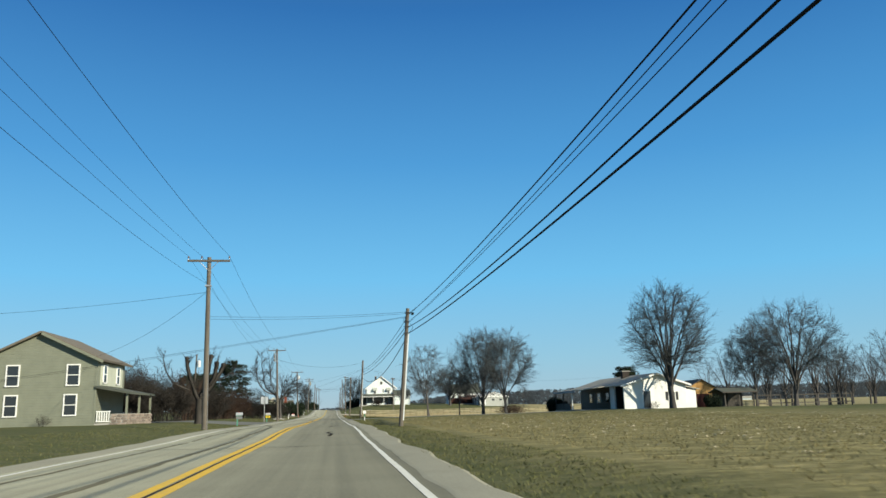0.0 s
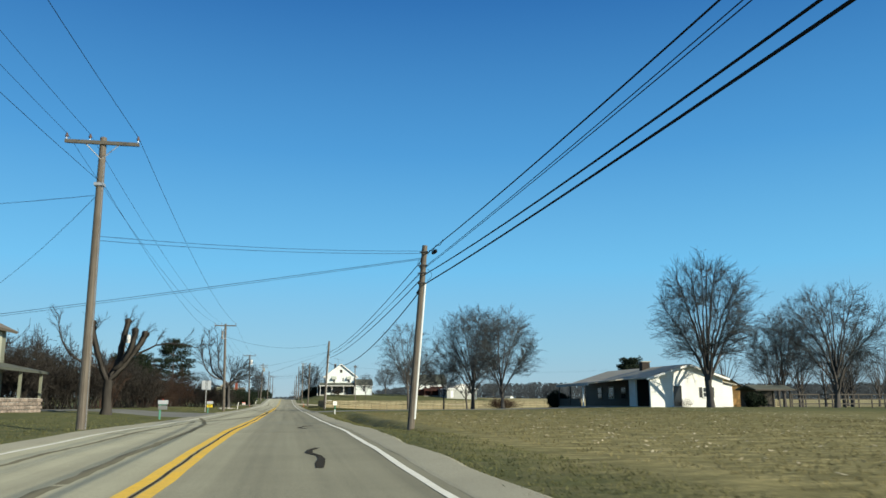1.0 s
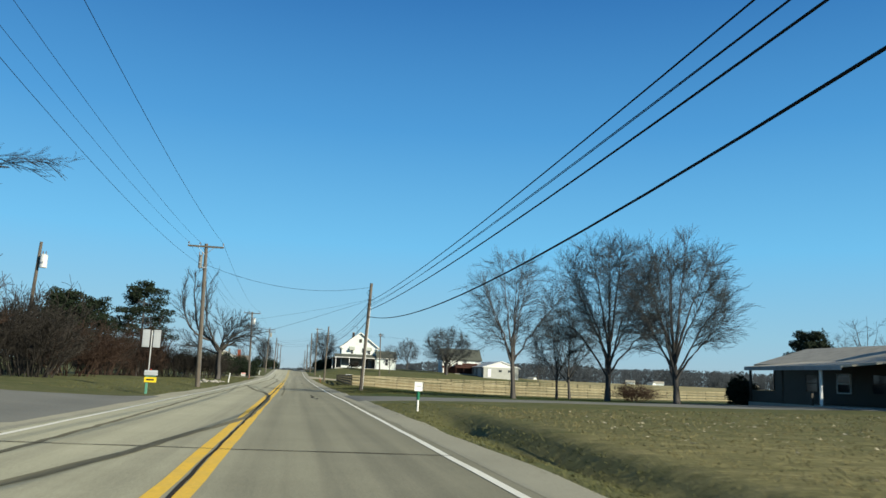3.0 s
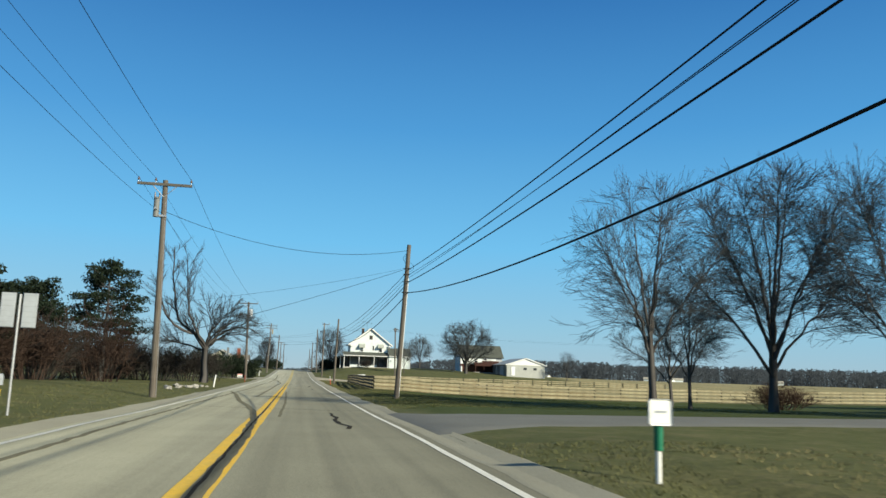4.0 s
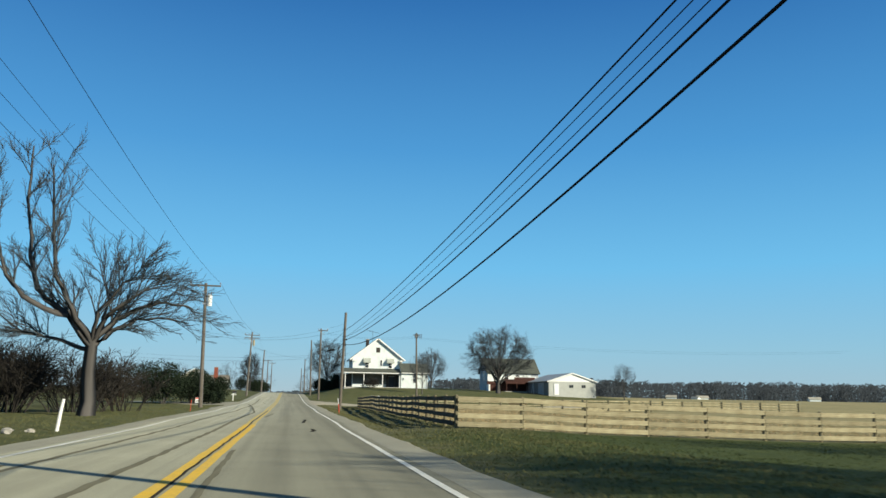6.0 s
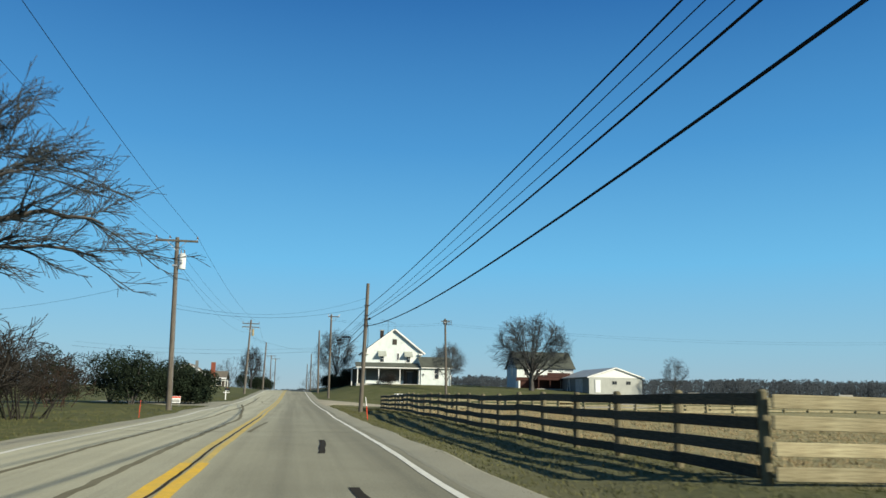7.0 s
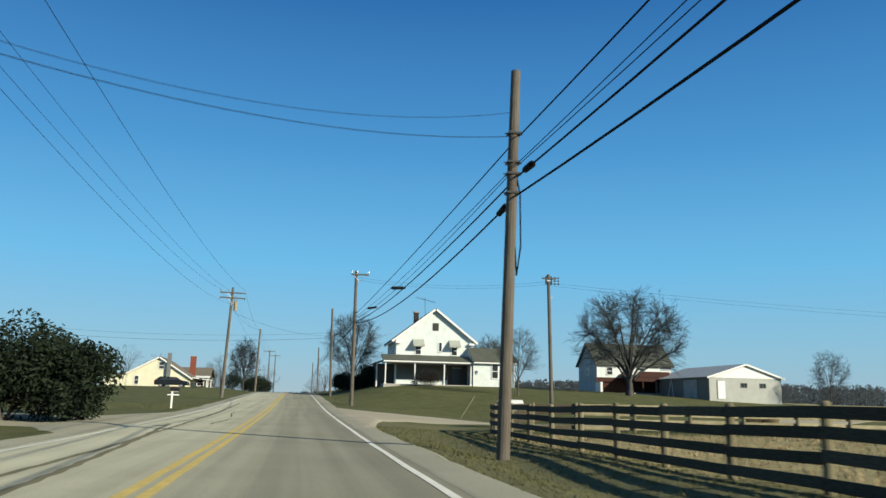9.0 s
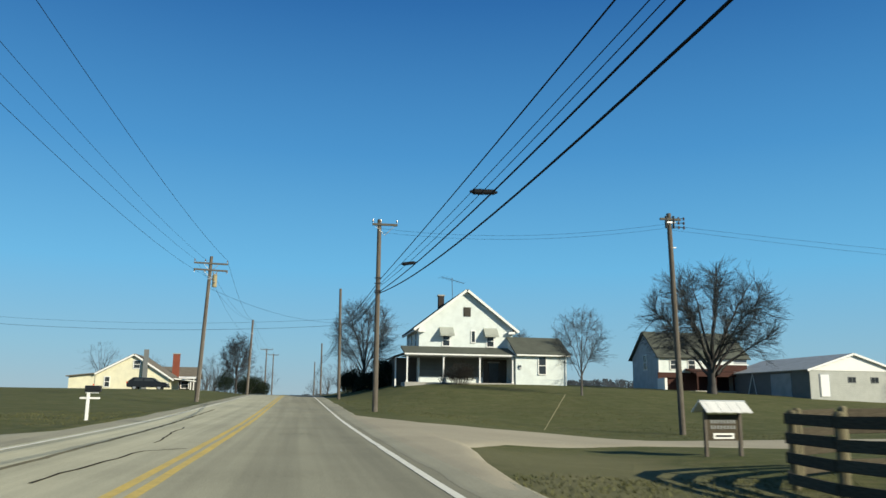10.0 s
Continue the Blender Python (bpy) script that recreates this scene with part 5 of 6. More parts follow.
def board_mesh(length, material, name, half):
    bm = bmesh.new()
    block(bm, 0, length, -0.022, 0.022, -half, half)
    bmesh.ops.bevel(bm, geom=bm.edges[:], offset=0.006, segments=1, affect="EDGES")
    return mesh_of(bm, name, material)


def fence(way, label, rail_mat, post_mat, rails=(0.16, 0.46, 0.76, 1.04), span=2.44, side=1, post_r=0.075, seed=3, first=0, half=0.08):
    """A board fence along a line of points: posts, and rails nailed to one side."""
    stops = []
    for a, b in zip(way, way[1:]):
        a, b = Vector(a), Vector(b)
        n = max(1, round((b - a).length / span))
        stops += [a.lerp(b, i / n) for i in range(n)]
    stops.append(Vector(way[-1]))
    f = root("fence", (stops[0].x, stops[0].y, 0), label, "fence", "paddock fences")
    rnd = random.Random(seed)
    bm = bmesh.new()
    tube(bm, (0, 0, -0.4), (0, 0, 1.15), post_r * 1.05, post_r * 0.95, 9)
    tube(bm, (0, 0, 1.15), (0, 0, 1.18), post_r * 0.95, post_r * 0.6, 9)
    pm = mesh_of(bm, "post", post_mat)
    boards = {}
    for i, p in enumerate(stops):
        z = land(p.x, p.y)
        if i >= first:
            o = new("post", pm)
            o.parent = f
            o.matrix_basis = pose(p.x - stops[0].x, p.y - stops[0].y, z, rnd.uniform(-2, 2), rnd.uniform(-2, 2), rnd.uniform(0, 360))
        if i + 1 < len(stops):
            q = stops[i + 1]
            step = (q - p).length
            ang = math.degrees(math.atan2(q.y - p.y, q.x - p.x))
            tilt = -math.degrees(math.atan2(land(q.x, q.y) - z, step))
            key = round(step, 1)
            if key not in boards:
                boards[key] = board_mesh(step - 0.01, rail_mat, "rail", half)
            off = Vector((-math.sin(radians(ang)), math.cos(radians(ang)))) * side * (post_r + 0.022)
            for h in rails:
                o = new("rail", boards[key])
                o.parent = f
                o.matrix_basis = pose(p.x - stops[0].x + off.x, p.y - stops[0].y + off.y, z + h + rnd.uniform(-0.015, 0.015), rnd.uniform(-1.5, 1.5), tilt + rnd.uniform(-0.4, 0.4), ang)
    return f


# the roadside boards are darker than those of the cross fence
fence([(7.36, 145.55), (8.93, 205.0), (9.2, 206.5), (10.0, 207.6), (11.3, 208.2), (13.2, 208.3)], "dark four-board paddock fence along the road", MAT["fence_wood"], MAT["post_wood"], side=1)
fence([(7.36, 145.45), (85.0, 146.6)], "pale board fence across the pasture", MAT["pale_board"], MAT["post_wood"], side=-1, seed=4, first=1, half=0.086)
fence([(13.3, 208.3), (62.0, 205.5)], "board fence along the far side of the paddock", MAT["pale_board"], MAT["post_wood"], side=1, seed=5, first=1)
fence([(31.5, 196.0), (38.6, 196.2)], "short pale board fence inside the paddock", MAT["pale_board"], MAT["post_wood"], side=1, seed=6)


# ---- roadside furniture ----
def mailbox(x, y, post, box, label, paper=None, h=1.05, turn=90.0, writing=False):
    m = root("mailbox", (x, y, land(x, y)), label, "mailbox", "roadside mailboxes", turn)
    part("post", solid(-0.05, 0.05, -0.05, 0.05, -0.3, h, bevel=0.008), post, m)
    part("arm", solid(-0.09, 0.35, -0.04, 0.04, h - 0.05, h), post, m)
    sec = [(-0.09, 0.0), (0.09, 0.0), (0.09, 0.13)] + [(0.09 * math.cos(math.pi * i / 8), 0.13 + 0.09 * math.sin(math.pi * i / 8)) for i in range(1, 8)] + [(-0.09, 0.13)]
    b = new("box")
    b.parent = m
    bm = prism_x([(p, z + h) for p, z in sec], -0.12, 0.4)
    part("shell", bm, box, b)
    part("door", prism_x([(p * 1.03, z * 1.02 + h) for p, z in sec], 0.4, 0.415), box, b)
    part("flag", solid(0.1, 0.14, 0.095, 0.105, h + 0.1, h + 0.28), MAT["red_plastic"], b)
    if paper:
        t = new("paper_tube")
        t.parent = m
        part("tube_shell", solid(-0.1, 0.38, -0.09, 0.09, h - 0.3, h - 0.08), paper, t)
        if writing:
            part("bar", solid(-0.02, 0.3, -0.1, -0.09, h - 0.22, h - 0.15), MAT["ink"], t)
    return m


mailbox(-5.15, 95.4, MAT["teal_paint"], MAT["old_siding"], "grey mailbox over a yellow newspaper tube", MAT["yellow_plastic"], 0.8, 0, True)
mb = mailbox(-5.6, 225.9, MAT["white_trim"], MAT["black_paint"], "black mailbox on a white wooden post with an arm", None, 1.0, 0)
part("crossbar", solid(-0.28, 0.40, -0.03, 0.03, 0.74, 0.81, bevel=0.01), MAT["white_trim"], mb)
mailbox(-5.35, 68.5, MAT["teal_paint"], MAT["old_siding"], "weathered grey mailbox on a green post", MAT["shed_side"], 0.85, 0)


def utility_marker():
    m = root("marker_post", (5.67, 88.1, land(5.67, 88.1)), "white plate on a green and white cable marker post", "marker post", "marker posts")
    part("stake", rod((0, 0, -0.2), (0, 0, 0.42), 0.038, sides=10), MAT["sign_white"], m)
    part("sleeve", rod((0, 0, 0.42), (0, 0, 0.8), 0.06, sides=12), MAT["green_paint"], m, "green plastic sleeve")
    part("plate", solid(-0.16, 0.16, -0.07, -0.055, 0.74, 1.08, bevel=0.03), MAT["sign_white"], m, "white rounded plate")
    part("bar", solid(-0.08, 0.08, -0.074, -0.07, 0.9, 0.93), MAT["old_siding"], m)


utility_marker()


def road_sign():
    s = root("road_sign", (-5.72, 99.0, land(-5.6, 99)), "pair of white sign boards on a steel post", "sign")
    part("post", rod((0, 0, -0.3), (0, 0, 2.9), 0.03), MAT["galv"], s)
    for x in (-0.25, 0.25):
        b = new("board")
        b.parent = s
        part("plate", solid(x - 0.16, x + 0.16, -0.05, -0.035, 2.1, 2.92, bevel=0.005), MAT["old_siding"], b)
        part("edge", solid(x - 0.17, x + 0.17, -0.035, -0.025, 2.09, 2.93), MAT["galv"], b)


road_sign()


def yard_sign():
    s = root("yard_sign", (-7.2, 200.3, land(-7.2, 200.3)), "white yard sign with a red top band", "sign")
    s.scale = (0.72, 0.72, 0.78)
    for x in (-0.35, 0.35):
        part("leg", rod((x, 0, -0.2), (x, 0, 0.5), 0.012), MAT["galv"], s)
    part("board", solid(-0.48, 0.48, -0.02, 0.02, 0.3, 0.95), MAT["sign_white"], s)
    part("band", solid(-0.46, 0.46, -0.026, -0.02, 0.78, 0.92), MAT["red_plastic"], s, "red printed band")
    for z in (0.42, 0.54):
        part("bar", solid(-0.38, 0.38, -0.026, -0.02, z, z + 0.06), MAT["ink"], s)


yard_sign()


def marker(x, y, low, high, label, lean=0.0, h=1.15, r=0.03):
    m = root("marker_post", (x, y, land(x, y)), label, "marker post", "marker posts")
    t = math.radians(lean)
    top = Vector((math.sin(t) * h, 0, h))
    part("stake", rod((0, 0, -0.2), top * 0.6, r, sides=8), low, m)
    part("tip", rod(top * 0.6, top, r, r * 0.85, 8), high, m)


marker(5.0, 174.3, MAT["red_plastic"], MAT["sign_white"], "orange-red marker post with a white top", -8, 1.05, r=0.022)
marker(-4.75, 171.8, MAT["red_plastic"], MAT["red_plastic"], "thin orange-red marker post by the road", 2, 0.75, r=0.012)
marker(-5.3, 143.0, MAT["sign_white"], MAT["sign_white"], "leaning white marker post by the road", 8, 0.95, r=0.05)


def guy_guard():
    g = root("guy_wire", (12.9, 231.4, land(12.9, 231.4)), "pale guarded guy wire slanting up from the lawn", "guy wire")
    part("guard", rod((0, 0, -0.1), (1.05, -0.2, 1.65), 0.012, sides=8), MAT["guy_plastic"], g)


def notice_kiosk():
    x, y = 11.6, 212.9
    k = root("notice_board", (x, y, land(x, y)), "small wooden notice board with a pale roof", "notice board", turn=6)
    k.scale = (0.62, 0.62, 0.80)
    for px in (-0.75, 0.75):
        part("post", solid(px - 0.06, px + 0.06, -0.06, 0.06, -0.3, 1.35), MAT["pole_wood"], k)
    part("panel", solid(-0.66, 0.66, -0.03, 0.03, 0.45, 1.2), MAT["fence_wood"], k, "dark notice panel")
    part("notice", solid(-0.45, 0.45, -0.045, -0.03, 0.5, 0.66), MAT["sign_white"], k, "white name strip")
    part("bar", solid(-0.36, 0.36, -0.05, -0.045, 0.55, 0.61), MAT["ink"], k)
    for r in range(2):
        for c in range(8):
            part("letter_bar", solid(-0.55 + c * 0.14, -0.45 + c * 0.14, -0.04, -0.03, 0.78 + r * 0.16, 0.88 + r * 0.16), MAT["shed_side"], k)
    for s in (-1, 1):
        for i in range(9):
            x0 = -1.0 + i * 0.222
            part("roof_board", slab_x((s * 0.5, 1.24 + 0.01 * (i % 2)), (0, 1.56 + 0.01 * (i % 2)), x0, x0 + 0.215, 0.03), MAT["white_metal"], k)
    part("ridge", solid(-1.0, 1.0, -0.05, 0.05, 1.57, 1.61), MAT["old_siding"], k)


guy_guard()
notice_kiosk()


def rocks():
    rnd = random.Random(11)
    for i in range(16):
        x, y = -6.4 + 0.045 * i + rnd.uniform(-0.5, 0.3), 129 + i * 0.85 + rnd.uniform(-0.3, 0.3)
        bm = bmesh.new()
        bmesh.ops.create_icosphere(bm, subdivisions=2, radius=1.0)
        sx, sy, sz = rnd.uniform(0.10, 0.30), rnd.uniform(0.10, 0.30), rnd.uniform(0.07, 0.15)
        o = Vector((rnd.uniform(0, 50), rnd.uniform(0, 50), 0))
        for v in bm.verts:
            v.co *= 1 + 0.6 * noise.noise(v.co * 1.7 + o)
            v.co = Vector((v.co.x * sx, v.co.y * sy, v.co.z * sz))
        ob = new("rock", mesh_of(bm, "rock", MAT["rock"]))
        ob.matrix_basis = pose(x, y, land(x, y) + sz * 0.45, rnd.uniform(-10, 10), rnd.uniform(-10, 10), rnd.uniform(0, 360))
        tagged(ob, "pale limestone rock lying in the grass verge", "rock", "rocks along the verge")


rocks()


# ---- trees ----
def branch_mesh(name, branches, material, min_r=0.008):
    verts, faces = [], []
    for pts, rad in branches:
        k = 3 if rad[0] < 0.05 or len(pts) == 2 else (5 if rad[0] < 0.16 else 9)
        base = len(verts)
        for i, (p, r) in enumerate(zip(pts, rad)):
            d = (pts[min(i + 1, len(pts) - 1)] - pts[max(i - 1, 0)]).normalized()
            s = d.orthogonal().normalized()
            t = d.cross(s)
            r = max(r, min_r)
            for j in range(k):
                q = math.tau * j / k
                verts.append(p + (s * math.cos(q) + t * math.sin(q)) * r)
        for i in range(len(pts) - 1):
            for j in range(k):
                j2 = (j + 1) % k
                faces.append((base + i * k + j, base + i * k + j2, base + (i + 1) * k + j2, base + (i + 1) * k + j))
    me = bpy.data.meshes.new(name)
    me.from_pydata(verts, [], faces)
    me.materials.append(material)
    me.polygons.foreach_set("use_smooth", [True] * len(faces))
    return me


def rand_dir(rnd):
    return Vector((rnd.gauss(0, 1), rnd.gauss(0, 1), rnd.gauss(0, 1))).normalized()


def grow(rnd, pos, d, length, r, level, spec, out):
    n = spec["segs"][level]
    pts, rad, dirs = [pos.copy()], [r], [d.copy()]
    for i in range(n):
        d = (d + rand_dir(rnd) * spec["bend"][level] + Vector((0, 0, 1)) * spec["lift"][level]).normalized()
        pos = pos + d * (length / n)
        pts.append(pos.copy())
        rad.append(r * (1 - spec["taper"][level] * (i + 1) / n))
        dirs.append(d.copy())
    out.append((pts, rad, level))
    if level + 1 >= len(spec["segs"]):
        return
    count = spec["kids"][level]
    for c in range(count):
        u = spec["from"][level] + (1 - spec["from"][level]) * ((c + rnd.random()) / count)
        i = min(n - 1, int(u * n))
        f = u * n - i
        p = pts[i].lerp(pts[i + 1], f)
        rr = rad[i] + (rad[i + 1] - rad[i]) * f
        ax = dirs[i].orthogonal().normalized()
        ax.rotate(Matrix.Rotation(rnd.uniform(0, math.tau), 3, dirs[i]))
        nd = dirs[i].copy()
        nd.rotate(Matrix.Rotation(radians(rnd.uniform(*spec["angle"][level])), 3, ax))
        ln = length * rnd.uniform(*spec["ratio"][level]) * (1 - 0.35 * u)
        grow(rnd, p, nd, ln, rr * spec["thin"][level], level + 1, spec, out)


TWIGS = dict(segs=(2, 1), bend=(0.08, 0.05), lift=(0.05, 0.04), taper=(0.7, 0.6), kids=(5,), angle=((16, 42),), ratio=((0.45, 0.85),), thin=(0.65,))
TWIGS["from"] = (0.1,)
# limbs, fork heights, crown centre and half height, lowest limb angle, rise before spreading, crookedness, branches
ROUND = (13, 0.12, 0.27, 0.53, 0.45, -20, 0.26, 0.006, 340)
VASE = (14, 0.10, 0.24, 0.53, 0.45, -10, 0.36, 0.006, 320)
SPARSE = (8, 0.16, 0.30, 0.55, 0.44, -8, 0.26, 0.007, 180)
FAR = (9, 0.10, 0.26, 0.54, 0.44, -10, 0.30, 0.008, 44)
BROAD = (14, 0.10, 0.24, 0.52, 0.46, -18, 0.22, 0.007, 500)
# fixed limbs of two old trees: fork height, trunk radii, then each limb's thickness at both ends and the points it bends through
GNARL = (0.27, 0.030, 0.024, 150, (
    (0.018, 0.003, ((0, 0, 0.25), (-0.09, 0.0, 0.36), (-0.21, 0.03, 0.46), (-0.27, 0.04, 0.72), (-0.29, 0.05, 1.0))),
    (0.016, 0.003, ((0, 0, 0.26), (-0.07, -0.04, 0.38), (-0.14, -0.07, 0.55), (-0.17, -0.08, 0.9))),
    (0.014, 0.002, ((-0.09, 0.0, 0.36), (-0.24, -0.05, 0.42), (-0.34, -0.05, 0.6), (-0.39, -0.04, 0.82))),
    (0.010, 0.002, ((-0.02, 0.02, 0.24), (-0.14, 0.06, 0.28), (-0.26, 0.1, 0.30), (-0.37, 0.12, 0.37))),
    (0.014, 0.003, ((0, 0, 0.26), (0.06, 0.0, 0.34), (0.14, 0.02, 0.39), (0.24, 0.03, 0.42), (0.34, 0.04, 0.41))),
    (0.012, 0.002, ((0, 0, 0.27), (0.07, -0.06, 0.37), (0.15, -0.11, 0.43), (0.26, -0.12, 0.47))),
    (0.012, 0.002, ((0, 0, 0.25), (0.08, 0.07, 0.33), (0.16, 0.13, 0.37), (0.30, 0.16, 0.36))),
    (0.010, 0.002, ((0, 0, 0.27), (0.03, -0.06, 0.37), (0.10, -0.10, 0.46), (0.16, -0.12, 0.50))),
    (0.009, 0.002, ((0, 0, 0.27), (0.02, 0.06, 0.36), (0.01, 0.12, 0.46), (-0.03, 0.16, 0.58))),
))
POLLARD = (0.34, 0.050, 0.042, 60, (
    (0.038, 0.026, ((0, 0, 0.32), (-0.08, 0.02, 0.48), (-0.15, 0.03, 0.68), (-0.19, 0.02, 0.90))),
    (0.040, 0.030, ((0, 0, 0.33), (0.06, 0.05, 0.5), (0.10, 0.04, 0.72), (0.14, 0.03, 0.92))),
    (0.034, 0.030, ((0.05, 0.0, 0.45), (0.16, -0.06, 0.56), (0.22, -0.10, 0.70), (0.24, -0.10, 0.82))),
    (0.034, 0.034, ((0, 0, 0.33), (0.13, 0.0, 0.48), (0.24, 0.05, 0.66), (0.31, 0.06, 0.80))),
    (0.014, 0.003, ((0.24, 0.0, 0.58), (0.42, -0.02, 0.68), (0.60, -0.02, 0.70), (0.84, 0.0, 0.66))),
    (0.016, 0.004, ((-0.14, 0.02, 0.46), (-0.32, -0.03, 0.55), (-0.44, -0.05, 0.72), (-0.50, -0.05, 0.98))),
))
TREES = {}


def curve(rnd, a, b, tip, r0, r1, n, crook):
    """A bent limb from a towards b and out to tip."""
    pts, rad = [], []
    for s in range(n + 1):
        u = s / n
        p = a * (1 - u) ** 2 + b * (2 * u * (1 - u)) + tip * u * u
        if 0 < s:
            p = p + rand_dir(rnd) * crook
        pts.append(p)
        rad.append(r0 + (r1 - r0) * u ** 0.8)
    return pts, rad


def sprays(rnd, pts, count, length, r, out, centre):
    """Fine twigs along a branch, leaning outwards from the crown's heart."""
    n = len(pts) - 1
    for k in range(count):
        u = 0.2 + 0.8 * (k + rnd.random()) / count
        j = min(n - 1, int(u * n))
        w = pts[j].lerp(pts[j + 1], u * n - j)
        d = (pts[j + 1] - pts[j]).normalized()
        ax = d.orthogonal().normalized()
        ax.rotate(Matrix.Rotation(rnd.uniform(0, math.tau), 3, d))
        d.rotate(Matrix.Rotation(radians(rnd.uniform(14, 42)), 3, ax))
        d = (d + (w - centre).normalized() * 0.3).normalized()
        twig = []
        grow(rnd, w, d, length * rnd.uniform(0.6, 1.25), r, 0, TWIGS, twig)
        out += [(p, v, 3) for p, v, _ in twig]


def limb_tree(rnd, kind):
    """Wood of an old tree with limbs of its own bends, one unit high."""
    fork, r0, r1, fill, limbs = kind
    trunk = [Vector((0, 0, -0.03)), Vector((0.006, 0, fork * 0.2)), Vector((-0.004, 0.004, fork * 0.6)), Vector((0, 0, fork))]
    out = [(trunk, [r0 * 1.45, r0 * 1.05, (r0 + r1) / 2, r1], 0)]
    paths = []
    for a, b, way in limbs:
        way = [Vector(p) for p in way]
        pts, rad = [], []
        n = len(way) - 1
        for s in range(n * 4 + 1):
            i = min(n - 1, s // 4)
            f = s / 4 - i
            p0, p1, p2, p3 = way[max(0, i - 1)], way[i], way[i + 1], way[min(n, i + 2)]
            p = 0.5 * (2 * p1 + (p2 - p0) * f + (2 * p0 - 5 * p1 + 4 * p2 - p3) * f * f + (3 * p1 - p0 - 3 * p2 + p3) * f ** 3)
            pts.append(p + rand_dir(rnd) * (0.006 if s else 0.0))
            rad.append((a + (b - a) * s / (n * 4)) * rnd.uniform(0.92, 1.1))
        out.append((pts, rad, 1))
        paths.append((pts, rad))
        if b > 0.02:
            # cut end swollen into a knob
            tip, d = pts[-1], (pts[-1] - pts[-3]).normalized()
            out.append(([tip - d * 0.03, tip, tip + d * 0.02, tip + d * 0.03], [b, b * 1.35, b * 1.2, b * 0.3], 1))
    for i in range(fill):
        pts, rad = rnd.choice(paths)
        s = rnd.randrange(3, len(pts) - 1)
        d = ((pts[s + 1] - pts[s]).normalized() + rand_dir(rnd) * 0.8 + Vector((0, 0, 0.25))).normalized()
        end = pts[s] + d * rnd.uniform(0.08, 0.2)
        twig, tr = curve(rnd, pts[s], pts[s] + d * 0.05 + Vector((0, 0, 0.02)), end, min(0.005, rad[s] * 0.5), 0.0012, 4, 0.004)
        out.append((twig, tr, 2))
        sprays(rnd, twig, 7, 0.06, 0.0011, out, Vector((0, 0, fork)))
    return out


def dome_tree(rnd, kind, ratio, r):
    """Wood of a leafless tree one unit high: trunk, limbs that reach for a domed crown, branches that fill it, and twigs."""
    count, lo, hi, mid, half, low, rise, crook, fill = kind
    a = ratio / 2 * 1.04
    out = []
    lean = Vector((rnd.uniform(-0.02, 0.02), rnd.uniform(-0.02, 0.02), 0))
    trunk = [Vector((0, 0, -0.02)), lean * 0.3 + Vector((0, 0, hi * 0.33)), lean * 0.7 + Vector((0, 0, hi * 0.7)), lean + Vector((0, 0, hi))]
    out.append((trunk, [r * 1.5, r * 1.05, r, r * 0.7], 0))
    limbs = []
    for i in range(count):
        el = radians(low + (86 - low) * ((i + rnd.random() * 0.8) / count) ** 0.85)
        az = i * 2.4 + rnd.uniform(-0.3, 0.3)
        q = rnd.uniform(0.78, 0.94)
        tip = Vector((a * math.cos(el) * math.cos(az) * q, a * math.cos(el) * math.sin(az) * q, mid + half * math.sin(el) * q))
        start = Vector((0, 0, lo + (hi - lo) * min(1.0, max(0.0, math.sin(el)) * 0.8 + rnd.random() * 0.2)))
        start += lean * (start.z / hi)
        reach = (tip - start).length
        bend = start + Vector((tip.x * 0.42, tip.y * 0.42, reach * rise + (tip.z - start.z) * 0.25))
        pts, rad = curve(rnd, start, bend, tip, r * rnd.uniform(0.40, 0.58), r * 0.06, 10, crook)
        out.append((pts, rad, 1))
        limbs.append((pts, rad))
    centre = Vector((0, 0, lo))
    for i in range(fill):
        el = math.asin(-0.66 + 1.66 * ((i * 0.754878) % 1.0))
        az = i * 0.569840 * math.tau + rnd.uniform(-0.2, 0.2)
        q = rnd.uniform(0.16, 1.0) ** 0.45 * (0.94 + 0.12 * noise.noise((math.cos(az) * 2, math.sin(az) * 2, el * 2 + fill)))
        tip = Vector((a * math.cos(el) * math.cos(az) * q, a * math.cos(el) * math.sin(az) * q, mid + half * math.sin(el) * q))
        best = None
        for pts, rad in limbs:
            for s in range(1, 10):
                d = tip - pts[s]
                f = (pts[s + 1] - pts[s]).normalized()
                cost = d.length * (2.3 - 1.3 * f.dot(d.normalized())) + 0.02
                if best is None or cost < best[0]:
                    best = (cost, pts, rad, s)
        cost, lp, lr, s = best
        p = lp[s]
        dist = (tip - p).length
        f = (lp[s + 1] - lp[s]).normalized()
        pts, rad = curve(rnd, p, p + f * dist * 0.4 + Vector((0, 0, dist * 0.05)), tip, min(lr[s] * 0.55, r * 0.14), r * 0.03, 5, crook * 0.5)
        out.append((pts, rad, 2))
        sprays(rnd, pts, 5 if fill > 60 else 4, 0.085, r * 0.03, out, centre)
    return out


